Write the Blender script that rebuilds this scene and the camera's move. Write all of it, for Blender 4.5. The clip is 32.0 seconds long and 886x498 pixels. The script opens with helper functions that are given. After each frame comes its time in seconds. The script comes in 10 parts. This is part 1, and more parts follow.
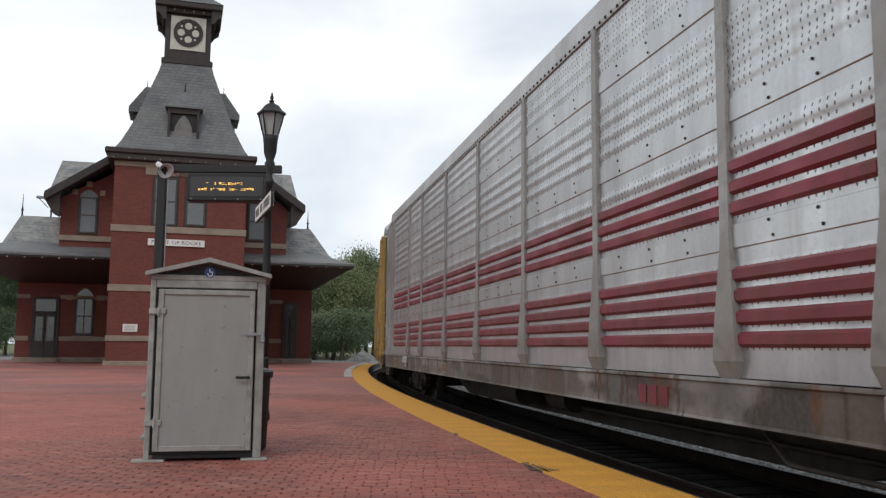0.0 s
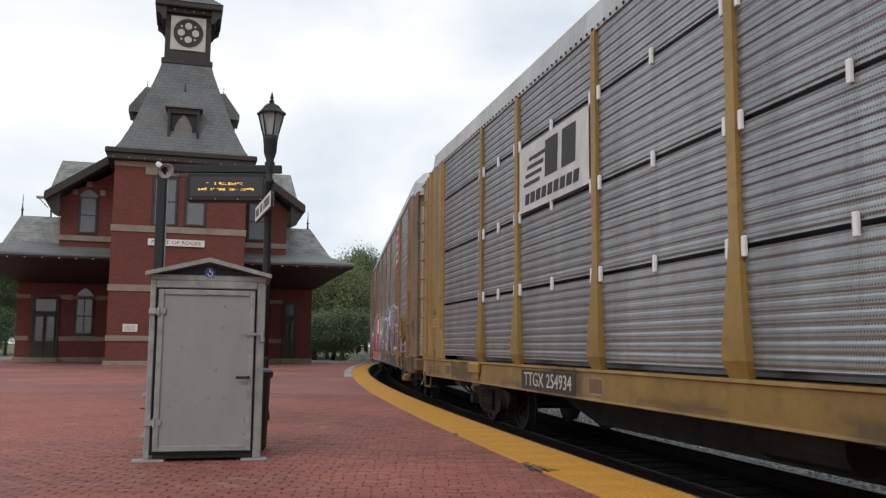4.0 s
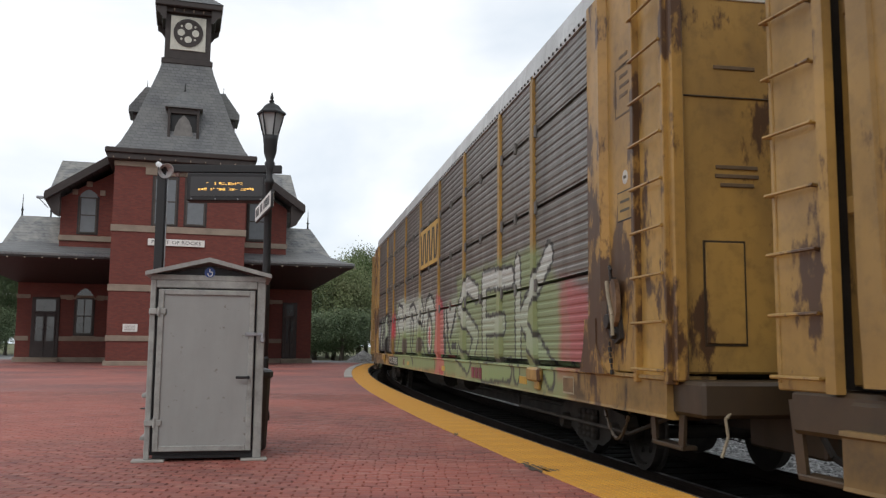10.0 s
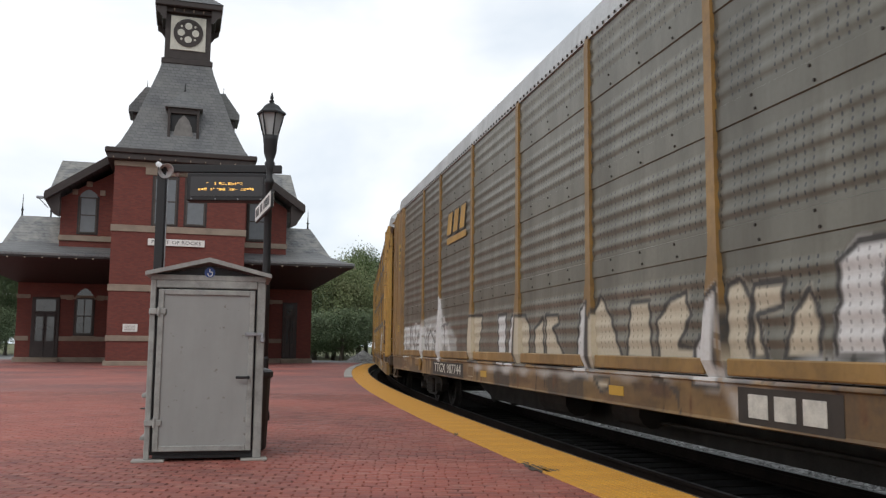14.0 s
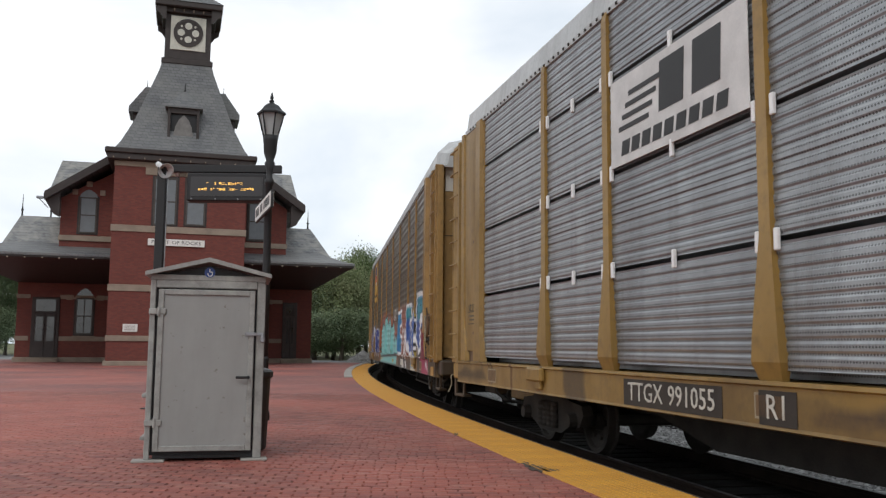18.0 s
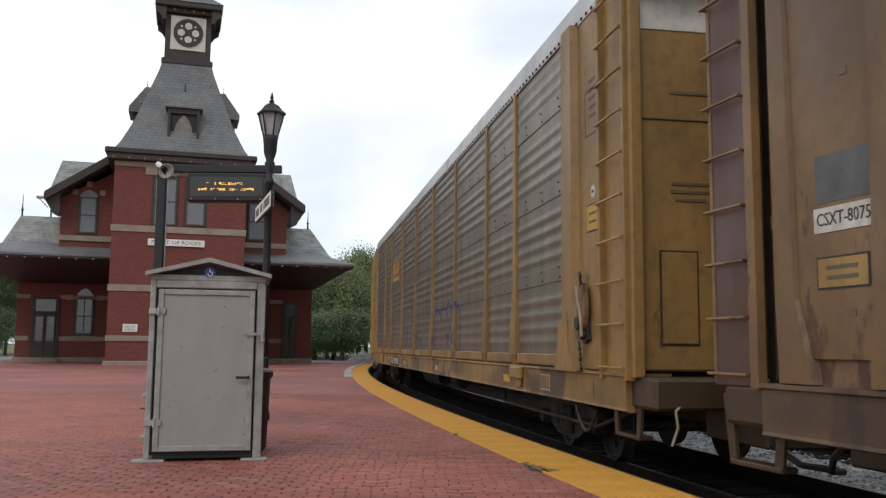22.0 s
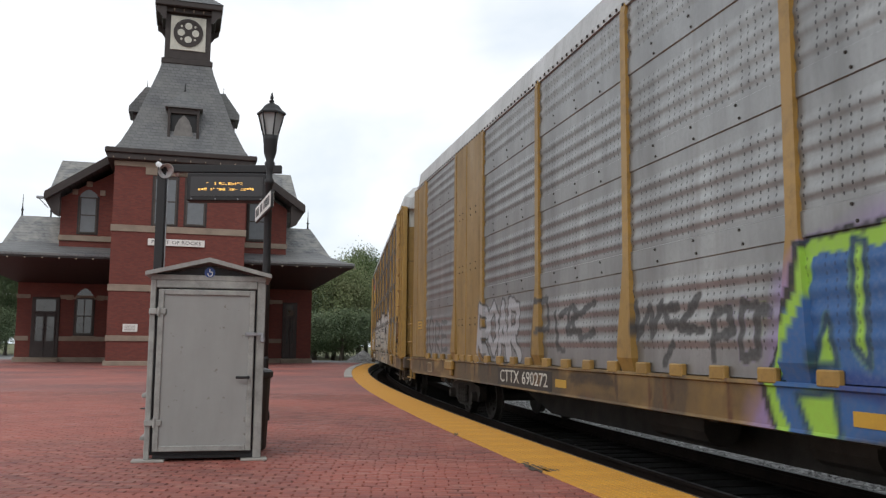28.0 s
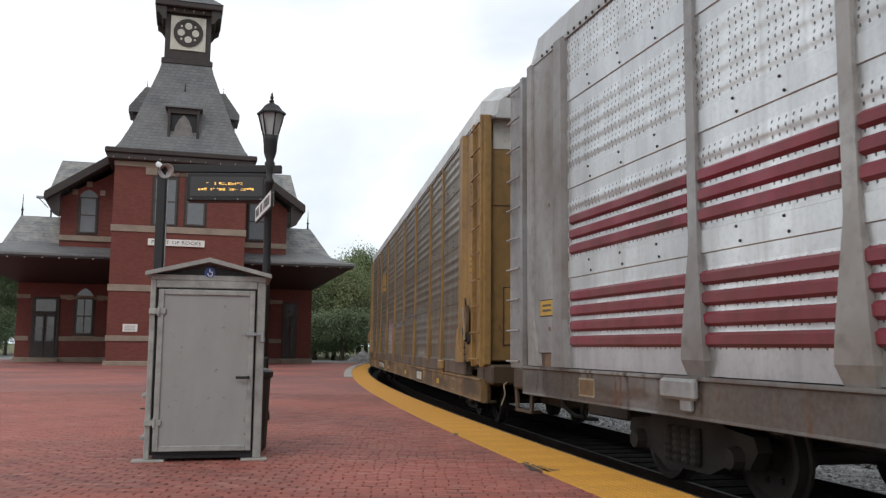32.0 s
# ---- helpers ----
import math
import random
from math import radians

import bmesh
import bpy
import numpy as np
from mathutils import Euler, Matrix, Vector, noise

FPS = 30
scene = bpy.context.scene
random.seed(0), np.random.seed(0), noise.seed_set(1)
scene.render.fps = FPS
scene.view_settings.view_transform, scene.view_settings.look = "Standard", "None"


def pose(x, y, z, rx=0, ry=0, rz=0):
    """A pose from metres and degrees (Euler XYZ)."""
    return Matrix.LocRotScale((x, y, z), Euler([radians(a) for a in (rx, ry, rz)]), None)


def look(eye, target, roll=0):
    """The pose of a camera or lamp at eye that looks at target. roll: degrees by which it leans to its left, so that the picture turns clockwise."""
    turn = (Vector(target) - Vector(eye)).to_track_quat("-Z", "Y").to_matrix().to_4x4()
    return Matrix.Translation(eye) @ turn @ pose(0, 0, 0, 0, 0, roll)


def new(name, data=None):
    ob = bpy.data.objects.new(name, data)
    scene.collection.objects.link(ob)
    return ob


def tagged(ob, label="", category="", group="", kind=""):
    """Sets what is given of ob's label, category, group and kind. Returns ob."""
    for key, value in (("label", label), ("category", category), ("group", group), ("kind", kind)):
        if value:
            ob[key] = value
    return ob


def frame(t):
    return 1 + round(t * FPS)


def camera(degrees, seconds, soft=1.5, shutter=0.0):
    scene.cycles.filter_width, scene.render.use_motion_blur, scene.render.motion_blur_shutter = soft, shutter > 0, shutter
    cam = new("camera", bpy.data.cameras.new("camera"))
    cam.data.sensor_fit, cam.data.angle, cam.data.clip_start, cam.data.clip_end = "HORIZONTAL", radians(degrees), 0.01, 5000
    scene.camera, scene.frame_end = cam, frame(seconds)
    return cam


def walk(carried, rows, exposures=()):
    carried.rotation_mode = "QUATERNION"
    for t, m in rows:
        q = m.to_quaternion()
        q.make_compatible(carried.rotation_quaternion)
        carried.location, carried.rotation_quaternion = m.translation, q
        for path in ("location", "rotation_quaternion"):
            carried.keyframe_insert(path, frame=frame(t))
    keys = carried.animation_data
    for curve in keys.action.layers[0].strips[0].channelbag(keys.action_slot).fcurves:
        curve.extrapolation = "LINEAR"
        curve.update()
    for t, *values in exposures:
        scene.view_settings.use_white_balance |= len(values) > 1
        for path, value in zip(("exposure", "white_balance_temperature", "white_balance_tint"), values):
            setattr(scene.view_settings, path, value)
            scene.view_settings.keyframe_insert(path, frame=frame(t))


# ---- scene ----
# The eye stands still on the platform and looks a little upward.
cam = camera(53.684, 32.0, soft=1.3, shutter=0.03)
EYE = (0.0, 0.0, 1.148)
VIEW = look(EYE, (0.0, math.cos(radians(6.411)), 1.148 + math.sin(radians(6.411))), 0.535)
walk(cam, [(0.0, VIEW), (32.0, VIEW)], [(0.0, -0.04), (2.0, -0.08), (6.0, -0.02), (9.0, 0.03), (17.0, 0.05), (24.0, 0.08), (32.0, 0.1)])

# ---- world and sun: a bright overcast afternoon ----
world = bpy.data.worlds.new("overcast_sky")
scene.world = world
world.use_nodes = True
wt = world.node_tree
for n in list(wt.nodes):
    wt.nodes.remove(n)
w_out = wt.nodes.new("ShaderNodeOutputWorld")
w_bg = wt.nodes.new("ShaderNodeBackground")
w_sky = wt.nodes.new("ShaderNodeTexSky")
w_sky.sky_type = "NISHITA"
w_sky.sun_disc = False
w_sky.sun_elevation = radians(48)
w_sky.sun_rotation = radians(215)
w_gain = wt.nodes.new("ShaderNodeVectorMath")
w_gain.operation = "SCALE"
w_gain.inputs[3].default_value = 0.1
wt.links.new(w_sky.outputs[0], w_gain.inputs[0])
w_co = wt.nodes.new("ShaderNodeTexCoord")
w_map = wt.nodes.new("ShaderNodeMapping")
w_map.inputs["Scale"].default_value = (1.0, 1.0, 2.0)
w_map.inputs["Location"].default_value = (0.35, 0.1, 0.2)
wt.links.new(w_co.outputs["Generated"], w_map.inputs[0])
w_noise = wt.nodes.new("ShaderNodeTexNoise")
w_noise.inputs["Scale"].default_value = 2.1
w_noise.inputs["Detail"].default_value = 6
w_noise.inputs["Roughness"].default_value = 0.48
w_noise.inputs["Distortion"].default_value = 0.25
wt.links.new(w_map.outputs[0], w_noise.inputs[0])
w_ramp = wt.nodes.new("ShaderNodeValToRGB")
w_ramp.color_ramp.elements[0].position = 0.40
w_ramp.color_ramp.elements[0].color = (0.63, 0.70, 0.775, 1)
w_ramp.color_ramp.elements[1].position = 0.60
w_ramp.color_ramp.elements[1].color = (0.98, 0.99, 1.0, 1)
wt.links.new(w_noise.outputs[0], w_ramp.inputs[0])
w_mix = wt.nodes.new("ShaderNodeMix")
w_mix.data_type = "RGBA"
w_mix.inputs[0].default_value = 0.88
wt.links.new(w_gain.outputs[0], w_mix.inputs[6])
wt.links.new(w_ramp.outputs[0], w_mix.inputs[7])
wt.links.new(w_mix.outputs[2], w_bg.inputs[0])
w_bg.inputs[1].default_value = 1.19
wt.links.new(w_bg.outputs[0], w_out.inputs[0])

sun = new("sun", bpy.data.lights.new("sun", "SUN"))
sun.data.energy = 0.7
sun.data.angle = radians(16)
sun.data.color = (1.0, 0.96, 0.9)
sun.matrix_world = look((-20, -30, 55), (0, 20, 0))


# ---- materials ----
class Nodes:
    """A short way to write node trees."""

    def __init__(self, name, rough=0.7, metal=0.0, spec=0.5):
        self.mat = bpy.data.materials.new(name)
        self.mat.use_nodes = True
        self.t = self.mat.node_tree
        self.bsdf = self.t.nodes["Principled BSDF"]
        self.bsdf.inputs["Roughness"].default_value = rough
        self.bsdf.inputs["Metallic"].default_value = metal
        self.bsdf.inputs["Specular IOR Level"].default_value = spec
        self.co = None

    def link(self, a, b):
        self.t.links.new(a, b)

    def coord(self, which="Object"):
        n = self.t.nodes.new("ShaderNodeTexCoord")
        return n.outputs[which]

    def mapped(self, scale, loc=(0, 0, 0), rot=(0, 0, 0), src=None):
        n = self.t.nodes.new("ShaderNodeMapping")
        n.inputs["Scale"].default_value = scale
        n.inputs["Location"].default_value = loc
        n.inputs["Rotation"].default_value = rot
        self.link(src or self.coord(), n.inputs[0])
        return n.outputs[0]

    def noise(self, scale, detail=4, rough=0.55, src=None, dist=0.0):
        n = self.t.nodes.new("ShaderNodeTexNoise")
        n.inputs["Scale"].default_value = scale
        n.inputs["Detail"].default_value = detail
        n.inputs["Roughness"].default_value = rough
        n.inputs["Distortion"].default_value = dist
        self.link(src or self.coord(), n.inputs["Vector"])
        return n.outputs[0]

    def ramp(self, fac, stops):
        n = self.t.nodes.new("ShaderNodeValToRGB")
        e = n.color_ramp.elements
        while len(e) < len(stops):
            e.new(0.5)
        for k, (p, c) in enumerate(stops):
            e[k].position = p
            e[k].color = (*c, 1) if len(c) == 3 else c
        self.link(fac, n.inputs[0])
        return n.outputs[0]

    def mix(self, fac, a, b, mode="MIX"):
        n = self.t.nodes.new("ShaderNodeMix")
        n.data_type = "RGBA"
        n.blend_type = mode
        for v, i in ((fac, 0), (a, 6), (b, 7)):
            if isinstance(v, (int, float)):
                n.inputs[i].default_value = v
            elif isinstance(v, tuple):
                n.inputs[i].default_value = (*v, 1)
            else:
                self.link(v, n.inputs[i])
        return n.outputs[2]

    def math(self, op, a, b=0.0, c=0.0):
        n = self.t.nodes.new("ShaderNodeMath")
        n.operation = op
        for v, i in ((a, 0), (b, 1), (c, 2)):
            if isinstance(v, (int, float)):
                n.inputs[i].default_value = v
            else:
                self.link(v, n.inputs[i])
        return n.outputs[0]

    def xyz(self, src):
        n = self.t.nodes.new("ShaderNodeSeparateXYZ")
        self.link(src, n.inputs[0])
        return n.outputs

    def random(self):
        return self.t.nodes.new("ShaderNodeObjectInfo").outputs["Random"]

    def island(self):
        return self.t.nodes.new("ShaderNodeNewGeometry").outputs["Random Per Island"]

    def spray(self):
        """Colour and coverage of the spray paint that a mesh carries, if any."""
        n = self.t.nodes.new("ShaderNodeAttribute")
        n.attribute_name = "spray"
        k = self.t.nodes.new("ShaderNodeAttribute")
        k.attribute_name = "spray_cover"
        return n.outputs["Color"], k.outputs["Fac"]

    def color(self, c):
        if isinstance(c, tuple):
            self.bsdf.inputs["Base Color"].default_value = (*c, 1)
        else:
            self.link(c, self.bsdf.inputs["Base Color"])

    def rough(self, r):
        self.link(r, self.bsdf.inputs["Roughness"])

    def bump(self, height, strength=0.3, dist=0.01):
        n = self.t.nodes.new("ShaderNodeBump")
        n.inputs["Strength"].default_value = strength
        n.inputs["Distance"].default_value = dist
        self.link(height, n.inputs["Height"])
        self.link(n.outputs[0], self.bsdf.inputs["Normal"])


def plain(name, c, rough=0.6, metal=0.0, vary=0.25, scale=3.0, fine=60.0, bump=0.1, spec=0.5):
    """A surface of one colour with stains at two scales and a fine relief."""
    m = Nodes(name, rough, metal, spec)
    big = m.noise(scale, 5)
    small = m.noise(fine, 3)
    dark = tuple(v * (1 - vary) for v in c)
    lite = tuple(min(1, v * (1 + vary * 0.7)) for v in c)
    base = m.ramp(big, [(0.3, dark), (0.7, lite)])
    m.color(m.mix(0.22, base, m.ramp(small, [(0.35, dark), (0.65, lite)])))
    m.bump(small, bump, 0.004)
    return m.mat


def brick_wall(name, c1, c2, mortar):
    """Small pressed red brick, too far off to tell apart one by one."""
    m = Nodes(name, 0.85)
    xyz = m.xyz(m.coord())
    along = m.math("ADD", xyz[0], xyz[1])
    comb = m.t.nodes.new("ShaderNodeCombineXYZ")
    m.link(along, comb.inputs[0])
    m.link(xyz[2], comb.inputs[1])
    b = m.t.nodes.new("ShaderNodeTexBrick")
    b.inputs["Scale"].default_value = 1.0
    b.inputs["Brick Width"].default_value = 0.21
    b.inputs["Row Height"].default_value = 0.072
    b.inputs["Mortar Size"].default_value = 0.006
    b.inputs["Color1"].default_value = (*c1, 1)
    b.inputs["Color2"].default_value = (*c2, 1)
    b.inputs["Mortar"].default_value = (*mortar, 1)
    m.link(comb.outputs[0], b.inputs["Vector"])
    big = m.noise(0.6, 5)
    m.color(m.mix(m.ramp(big, [(0.35, (0, 0, 0)), (0.75, (0.45, 0.45, 0.45))]), b.outputs[0], tuple(v * 0.6 for v in c1)))
    m.bump(b.outputs[1], 0.25, -0.01)
    return m.mat


M = {}
M["red_brick"] = brick_wall("red_brick", (0.185, 0.047, 0.033), (0.135, 0.035, 0.027), (0.11, 0.052, 0.043))
M["stone"] = plain("buff_stone", (0.27, 0.215, 0.165), 0.85, vary=0.3, scale=1.2)
M["dark_wood"] = plain("dark_brown_paint", (0.035, 0.025, 0.022), 0.6, vary=0.3)
M["weathered_wood"] = plain("weathered_grey_wood", (0.19, 0.18, 0.17), 0.8, vary=0.3)
M["frame_paint"] = plain("dull_window_paint", (0.06, 0.05, 0.042), 0.6, vary=0.2)
M["pale_panel"] = plain("pale_painted_panel", (0.55, 0.53, 0.46), 0.6, vary=0.2)


def shed_paint():
    """Grey sheet metal with water streaks, smears and a little rust."""
    m = Nodes("shed_grey_paint", 0.45)
    runs = m.noise(1.0, 5, 0.6, m.mapped((5.0, 5.0, 1.2)))
    base = m.ramp(runs, [(0.3, (0.272, 0.274, 0.262)), (0.55, (0.292, 0.295, 0.282)), (0.8, (0.308, 0.31, 0.296))])
    smear = m.ramp(m.noise(2.2, 6, 0.65), [(0.45, (0, 0, 0)), (0.75, (0.35, 0.35, 0.35))])
    base = m.mix(smear, base, (0.22, 0.215, 0.195))
    m.color(m.mix(m.ramp(m.noise(14, 5), [(0.66, (0, 0, 0)), (0.72, (0.7, 0.7, 0.7))]), base, (0.14, 0.11, 0.085)))
    m.rough(m.ramp(runs, [(0.3, (0.6, 0.6, 0.6)), (0.7, (0.4, 0.4, 0.4))]))
    m.bump(m.noise(3, 3), 0.1, 0.01)
    return m.mat


M["shed_grey"] = shed_paint()
M["shed_trim"] = plain("shed_pale_trim", (0.30, 0.30, 0.28), 0.5, vary=0.35, scale=7)
M["black_iron"] = plain("black_painted_iron", (0.012, 0.012, 0.013), 0.6, vary=0.3)
M["steel"] = plain("dull_steel", (0.32, 0.32, 0.33), 0.4, 0.8, vary=0.25)
M["rail_head"] = plain("worn_rail_head", (0.13, 0.125, 0.12), 0.55, 1.0, vary=0.3)
M["rail_side"] = plain("rusty_rail_side", (0.022, 0.015, 0.012), 0.85, vary=0.4, spec=0.1)
M["tie"] = plain("creosoted_timber", (0.014, 0.011, 0.009), 0.9, vary=0.4, scale=2, spec=0.05)
M["concrete"] = plain("weathered_concrete", (0.36, 0.34, 0.31), 0.9, vary=0.25, scale=0.8)
M["dark_concrete"] = plain("dark_coping_concrete", (0.05, 0.043, 0.036), 0.9, vary=0.4, scale=2)
M["white_sign"] = plain("white_sign_enamel", (0.72, 0.70, 0.66), 0.5, vary=0.08)
M["white_paint"] = plain("white_paint", (0.78, 0.78, 0.77), 0.5, vary=0.08)
M["ink"] = plain("black_lettering", (0.02, 0.02, 0.02), 0.6, vary=0.2)
M["grey_ink"] = plain("faded_stencil_paint", (0.10, 0.085, 0.06), 0.7, vary=0.3)
M["blue_sign"] = plain("blue_sign_enamel", (0.03, 0.07, 0.25), 0.4, vary=0.1)
M["horn"] = plain("pale_grey_horn", (0.55, 0.55, 0.54), 0.45, vary=0.1)
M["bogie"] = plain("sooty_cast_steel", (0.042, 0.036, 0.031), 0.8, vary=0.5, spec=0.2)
M["wheel"] = plain("worn_wheel_steel", (0.05, 0.043, 0.038), 0.65, 0.3, vary=0.3, spec=0.2)
M["plastic_black"] = plain("dark_plastic_bin", (0.02, 0.018, 0.017), 0.5, vary=0.2)


def slate_roof(name, k):
    m = Nodes(name, 0.6)
    xyz = m.xyz(m.coord())
    along = m.math("ADD", xyz[0], xyz[1])
    comb = m.t.nodes.new("ShaderNodeCombineXYZ")
    m.link(along, comb.inputs[0])
    m.link(xyz[2], comb.inputs[1])
    b = m.t.nodes.new("ShaderNodeTexBrick")
    b.inputs["Scale"].default_value = 1.0
    b.inputs["Brick Width"].default_value = 0.34
    b.inputs["Row Height"].default_value = 0.2
    b.inputs["Mortar Size"].default_value = 0.012
    b.inputs["Color1"].default_value = (0.105 * k, 0.108 * k, 0.112 * k, 1)
    b.inputs["Color2"].default_value = (0.145 * k, 0.146 * k, 0.148 * k, 1)
    b.inputs["Mortar"].default_value = (0.05, 0.05, 0.052, 1)
    m.link(comb.outputs[0], b.inputs["Vector"])
    big = m.noise(0.5, 5)
    m.color(m.mix(m.ramp(big, [(0.4, (0, 0, 0)), (0.8, (0.6, 0.6, 0.6))]), b.outputs[0], (0.20, 0.195, 0.18)))
    if k > 1:
        # lichen blotches; the slate itself is coloured paler for sky light on shallow roofs
        m.color(m.mix(m.ramp(m.noise(1.6, 6, 0.65), [(0.4, (0, 0, 0)), (0.62, (0.75, 0.75, 0.75))]), b.outputs[0], (0.34, 0.325, 0.29)))
    m.bump(b.outputs[1], 0.3, -0.02)
    return m.mat


M["slate"] = slate_roof("grey_slate", 1.0)
M["pale_slate"] = slate_roof("skylit_lichen_slate", 1.5)


def window_glass():
    m = Nodes("old_window_glass", 0.08, 0.0, 0.8)
    m.color(m.ramp(m.noise(1.5, 3), [(0.3, (0.012, 0.014, 0.016)), (0.7, (0.05, 0.055, 0.06))]))
    return m.mat


M["glass"] = window_glass()
M["shade"] = plain("drawn_grey_blind", (0.15, 0.165, 0.175), 0.35, vary=0.15)


def ballast_mat(name, c1, c2, dirt):
    m = Nodes(name, 0.95, 0.0, 0.1)
    v = m.t.nodes.new("ShaderNodeTexVoronoi")
    v.inputs["Scale"].default_value = 18
    m.link(m.coord(), v.inputs["Vector"])
    grey = m.ramp(m.xyz(v.outputs["Color"])[0], [(0.1, c1), (0.9, c2)])
    m.color(m.mix(m.ramp(m.noise(0.7, 4), [(0.4, (0, 0, 0)), (0.7, (0.5, 0.5, 0.5))]), grey, dirt))
    m.bump(v.outputs["Distance"], 0.9, -0.03)
    return m.mat


M["ballast"] = ballast_mat("pale_ballast", (0.10, 0.098, 0.094), (0.40, 0.39, 0.375), (0.10, 0.095, 0.09))
def stone_mat():
    m = Nodes("loose_crushed_stone", 0.85, 0.0, 0.3)
    m.color(m.mix(0.3, m.ramp(m.island(), [(0.0, (0.07, 0.068, 0.064)), (0.6, (0.26, 0.255, 0.245)), (1.0, (0.62, 0.61, 0.59))]), m.ramp(m.noise(30, 3), [(0.3, (0.1, 0.1, 0.1)), (0.7, (0.4, 0.39, 0.38))])))
    return m.mat


M["loose_stone"] = stone_mat()
M["dark_ballast"] = ballast_mat("near_black_ballast", (0.010, 0.0095, 0.009), (0.024, 0.022, 0.02), (0.012, 0.011, 0.01))


def grass_mat():
    m = Nodes("rough_grass", 0.95)
    a = m.ramp(m.noise(0.25, 6), [(0.35, (0.07, 0.085, 0.03)), (0.65, (0.16, 0.15, 0.07))])
    m.color(m.mix(0.35, a, m.ramp(m.noise(7, 4), [(0.3, (0.04, 0.06, 0.02)), (0.7, (0.17, 0.17, 0.08))])))
    m.bump(m.noise(12, 4), 0.6, 0.06)
    return m.mat


M["grass"] = grass_mat()


def asphalt_mat():
    m = Nodes("pale_worn_asphalt", 0.92)
    a = m.ramp(m.noise(0.3, 5), [(0.3, (0.13, 0.13, 0.125)), (0.7, (0.23, 0.225, 0.215))])
    m.color(m.mix(0.25, a, m.ramp(m.noise(90, 2), [(0.3, (0.08, 0.08, 0.08)), (0.7, (0.3, 0.3, 0.29))])))
    m.bump(m.noise(90, 2), 0.3, 0.004)
    return m.mat


M["asphalt"] = asphalt_mat()
M["oil_stain"] = plain("old_dirt_stain", (0.075, 0.055, 0.042), 0.8, vary=0.5, scale=9)


def tactile_mat(name="yellow_tactile_paving"):
    m = Nodes(name, 0.7)
    a = m.ramp(m.noise(1.1, 5), [(0.3, (0.50, 0.226, 0.022)), (0.7, (0.63, 0.312, 0.032))])
    grime = m.ramp(m.noise(9, 5), [(0.45, (0, 0, 0)), (0.8, (0.6, 0.6, 0.6))])
    m.color(m.mix(grime, a, (0.31, 0.155, 0.04)))
    m.bump(m.noise(60, 3), 0.2, 0.004)
    return m.mat


M["tactile"] = tactile_mat()
PAVE_L, PAVE_W = 0.203, 0.1


def paver_mat(per_island):
    """Red clay pavers: one by one where they are pieces, by pattern farther off."""
    m = Nodes("red_clay_paver" if per_island else "red_clay_paving", 0.72)
    big = m.noise(0.35, 6, 0.6, m.coord("Object"))
    fine = m.noise(55, 4)
    if per_island:
        pick = m.island() if per_island == "island" else m.random()
        base = m.ramp(pick, [(0.0, (0.135, 0.042, 0.034)), (0.35, (0.215, 0.062, 0.048)), (0.7, (0.29, 0.086, 0.062)), (1.0, (0.21, 0.08, 0.062))])
    else:
        b = m.t.nodes.new("ShaderNodeTexBrick")
        b.inputs["Scale"].default_value = 1.0
        b.inputs["Brick Width"].default_value = PAVE_L
        b.inputs["Row Height"].default_value = PAVE_W
        b.inputs["Mortar Size"].default_value = 0.004
        b.inputs["Color1"].default_value = (0.165, 0.052, 0.046, 1)
        b.inputs["Color2"].default_value = (0.26, 0.088, 0.076, 1)
        b.inputs["Mortar"].default_value = (0.045, 0.022, 0.02, 1)
        m.link(m.coord(), b.inputs["Vector"])
        base = b.outputs[0]
    # salmon and mauve patches, pale worn streaks along the courses
    hue = m.noise(0.22, 4, 0.55)
    c = m.mix(m.ramp(hue, [(0.42, (0, 0, 0)), (0.62, (0.75, 0.75, 0.75))]), base, (0.41, 0.110, 0.075))
    c = m.mix(m.ramp(big, [(0.48, (0, 0, 0)), (0.72, (0.8, 0.8, 0.8))]), c, (0.23, 0.102, 0.084))
    streak = m.noise(1.0, 5, 0.65, m.mapped((2.0, 9.0, 2.0)))
    c = m.mix(m.ramp(streak, [(0.55, (0, 0, 0)), (0.72, (0.65, 0.65, 0.65))]), c, (0.45, 0.258, 0.215))
    c = m.mix(m.ramp(fine, [(0.5, (0, 0, 0)), (0.85, (0.5, 0.5, 0.5))]), c, (0.08, 0.032, 0.03))
    # worn pale faces and dark soiled ones, a few bricks across
    blotch = m.noise(5.0, 5, 0.65, m.mapped((1.0, 2.2, 1.0)))
    c = m.mix(m.ramp(blotch, [(0.54, (0, 0, 0)), (0.7, (0.5, 0.5, 0.5))]), c, (0.42, 0.212, 0.16))
    c = m.mix(m.ramp(blotch, [(0.3, (0.6, 0.6, 0.6)), (0.46, (0, 0, 0))]), c, (0.075, 0.03, 0.026))
    m.color(c)
    m.bump(fine, 0.3, 0.004)
    m.rough(m.ramp(big, [(0.3, (0.6, 0.6, 0.6)), (0.7, (0.85, 0.85, 0.85))]))
    return m.mat


M["paver"] = paver_mat("random")
M["paver_field"] = paver_mat("island")
M["paving"] = paver_mat("")
M["joint_sand"] = plain("dark_sandy_joint", (0.03, 0.02, 0.018), 0.95, vary=0.3, scale=2)


def leaf_mat(name, c1, c2):
    m = Nodes(name, 0.65)
    mass = m.ramp(m.noise(0.55, 3), [(0.35, (0, 0, 0)), (0.65, (1, 1, 1))])
    m.color(m.mix(m.mix(0.45, mass, m.island()), c1, c2))
    return m.mat


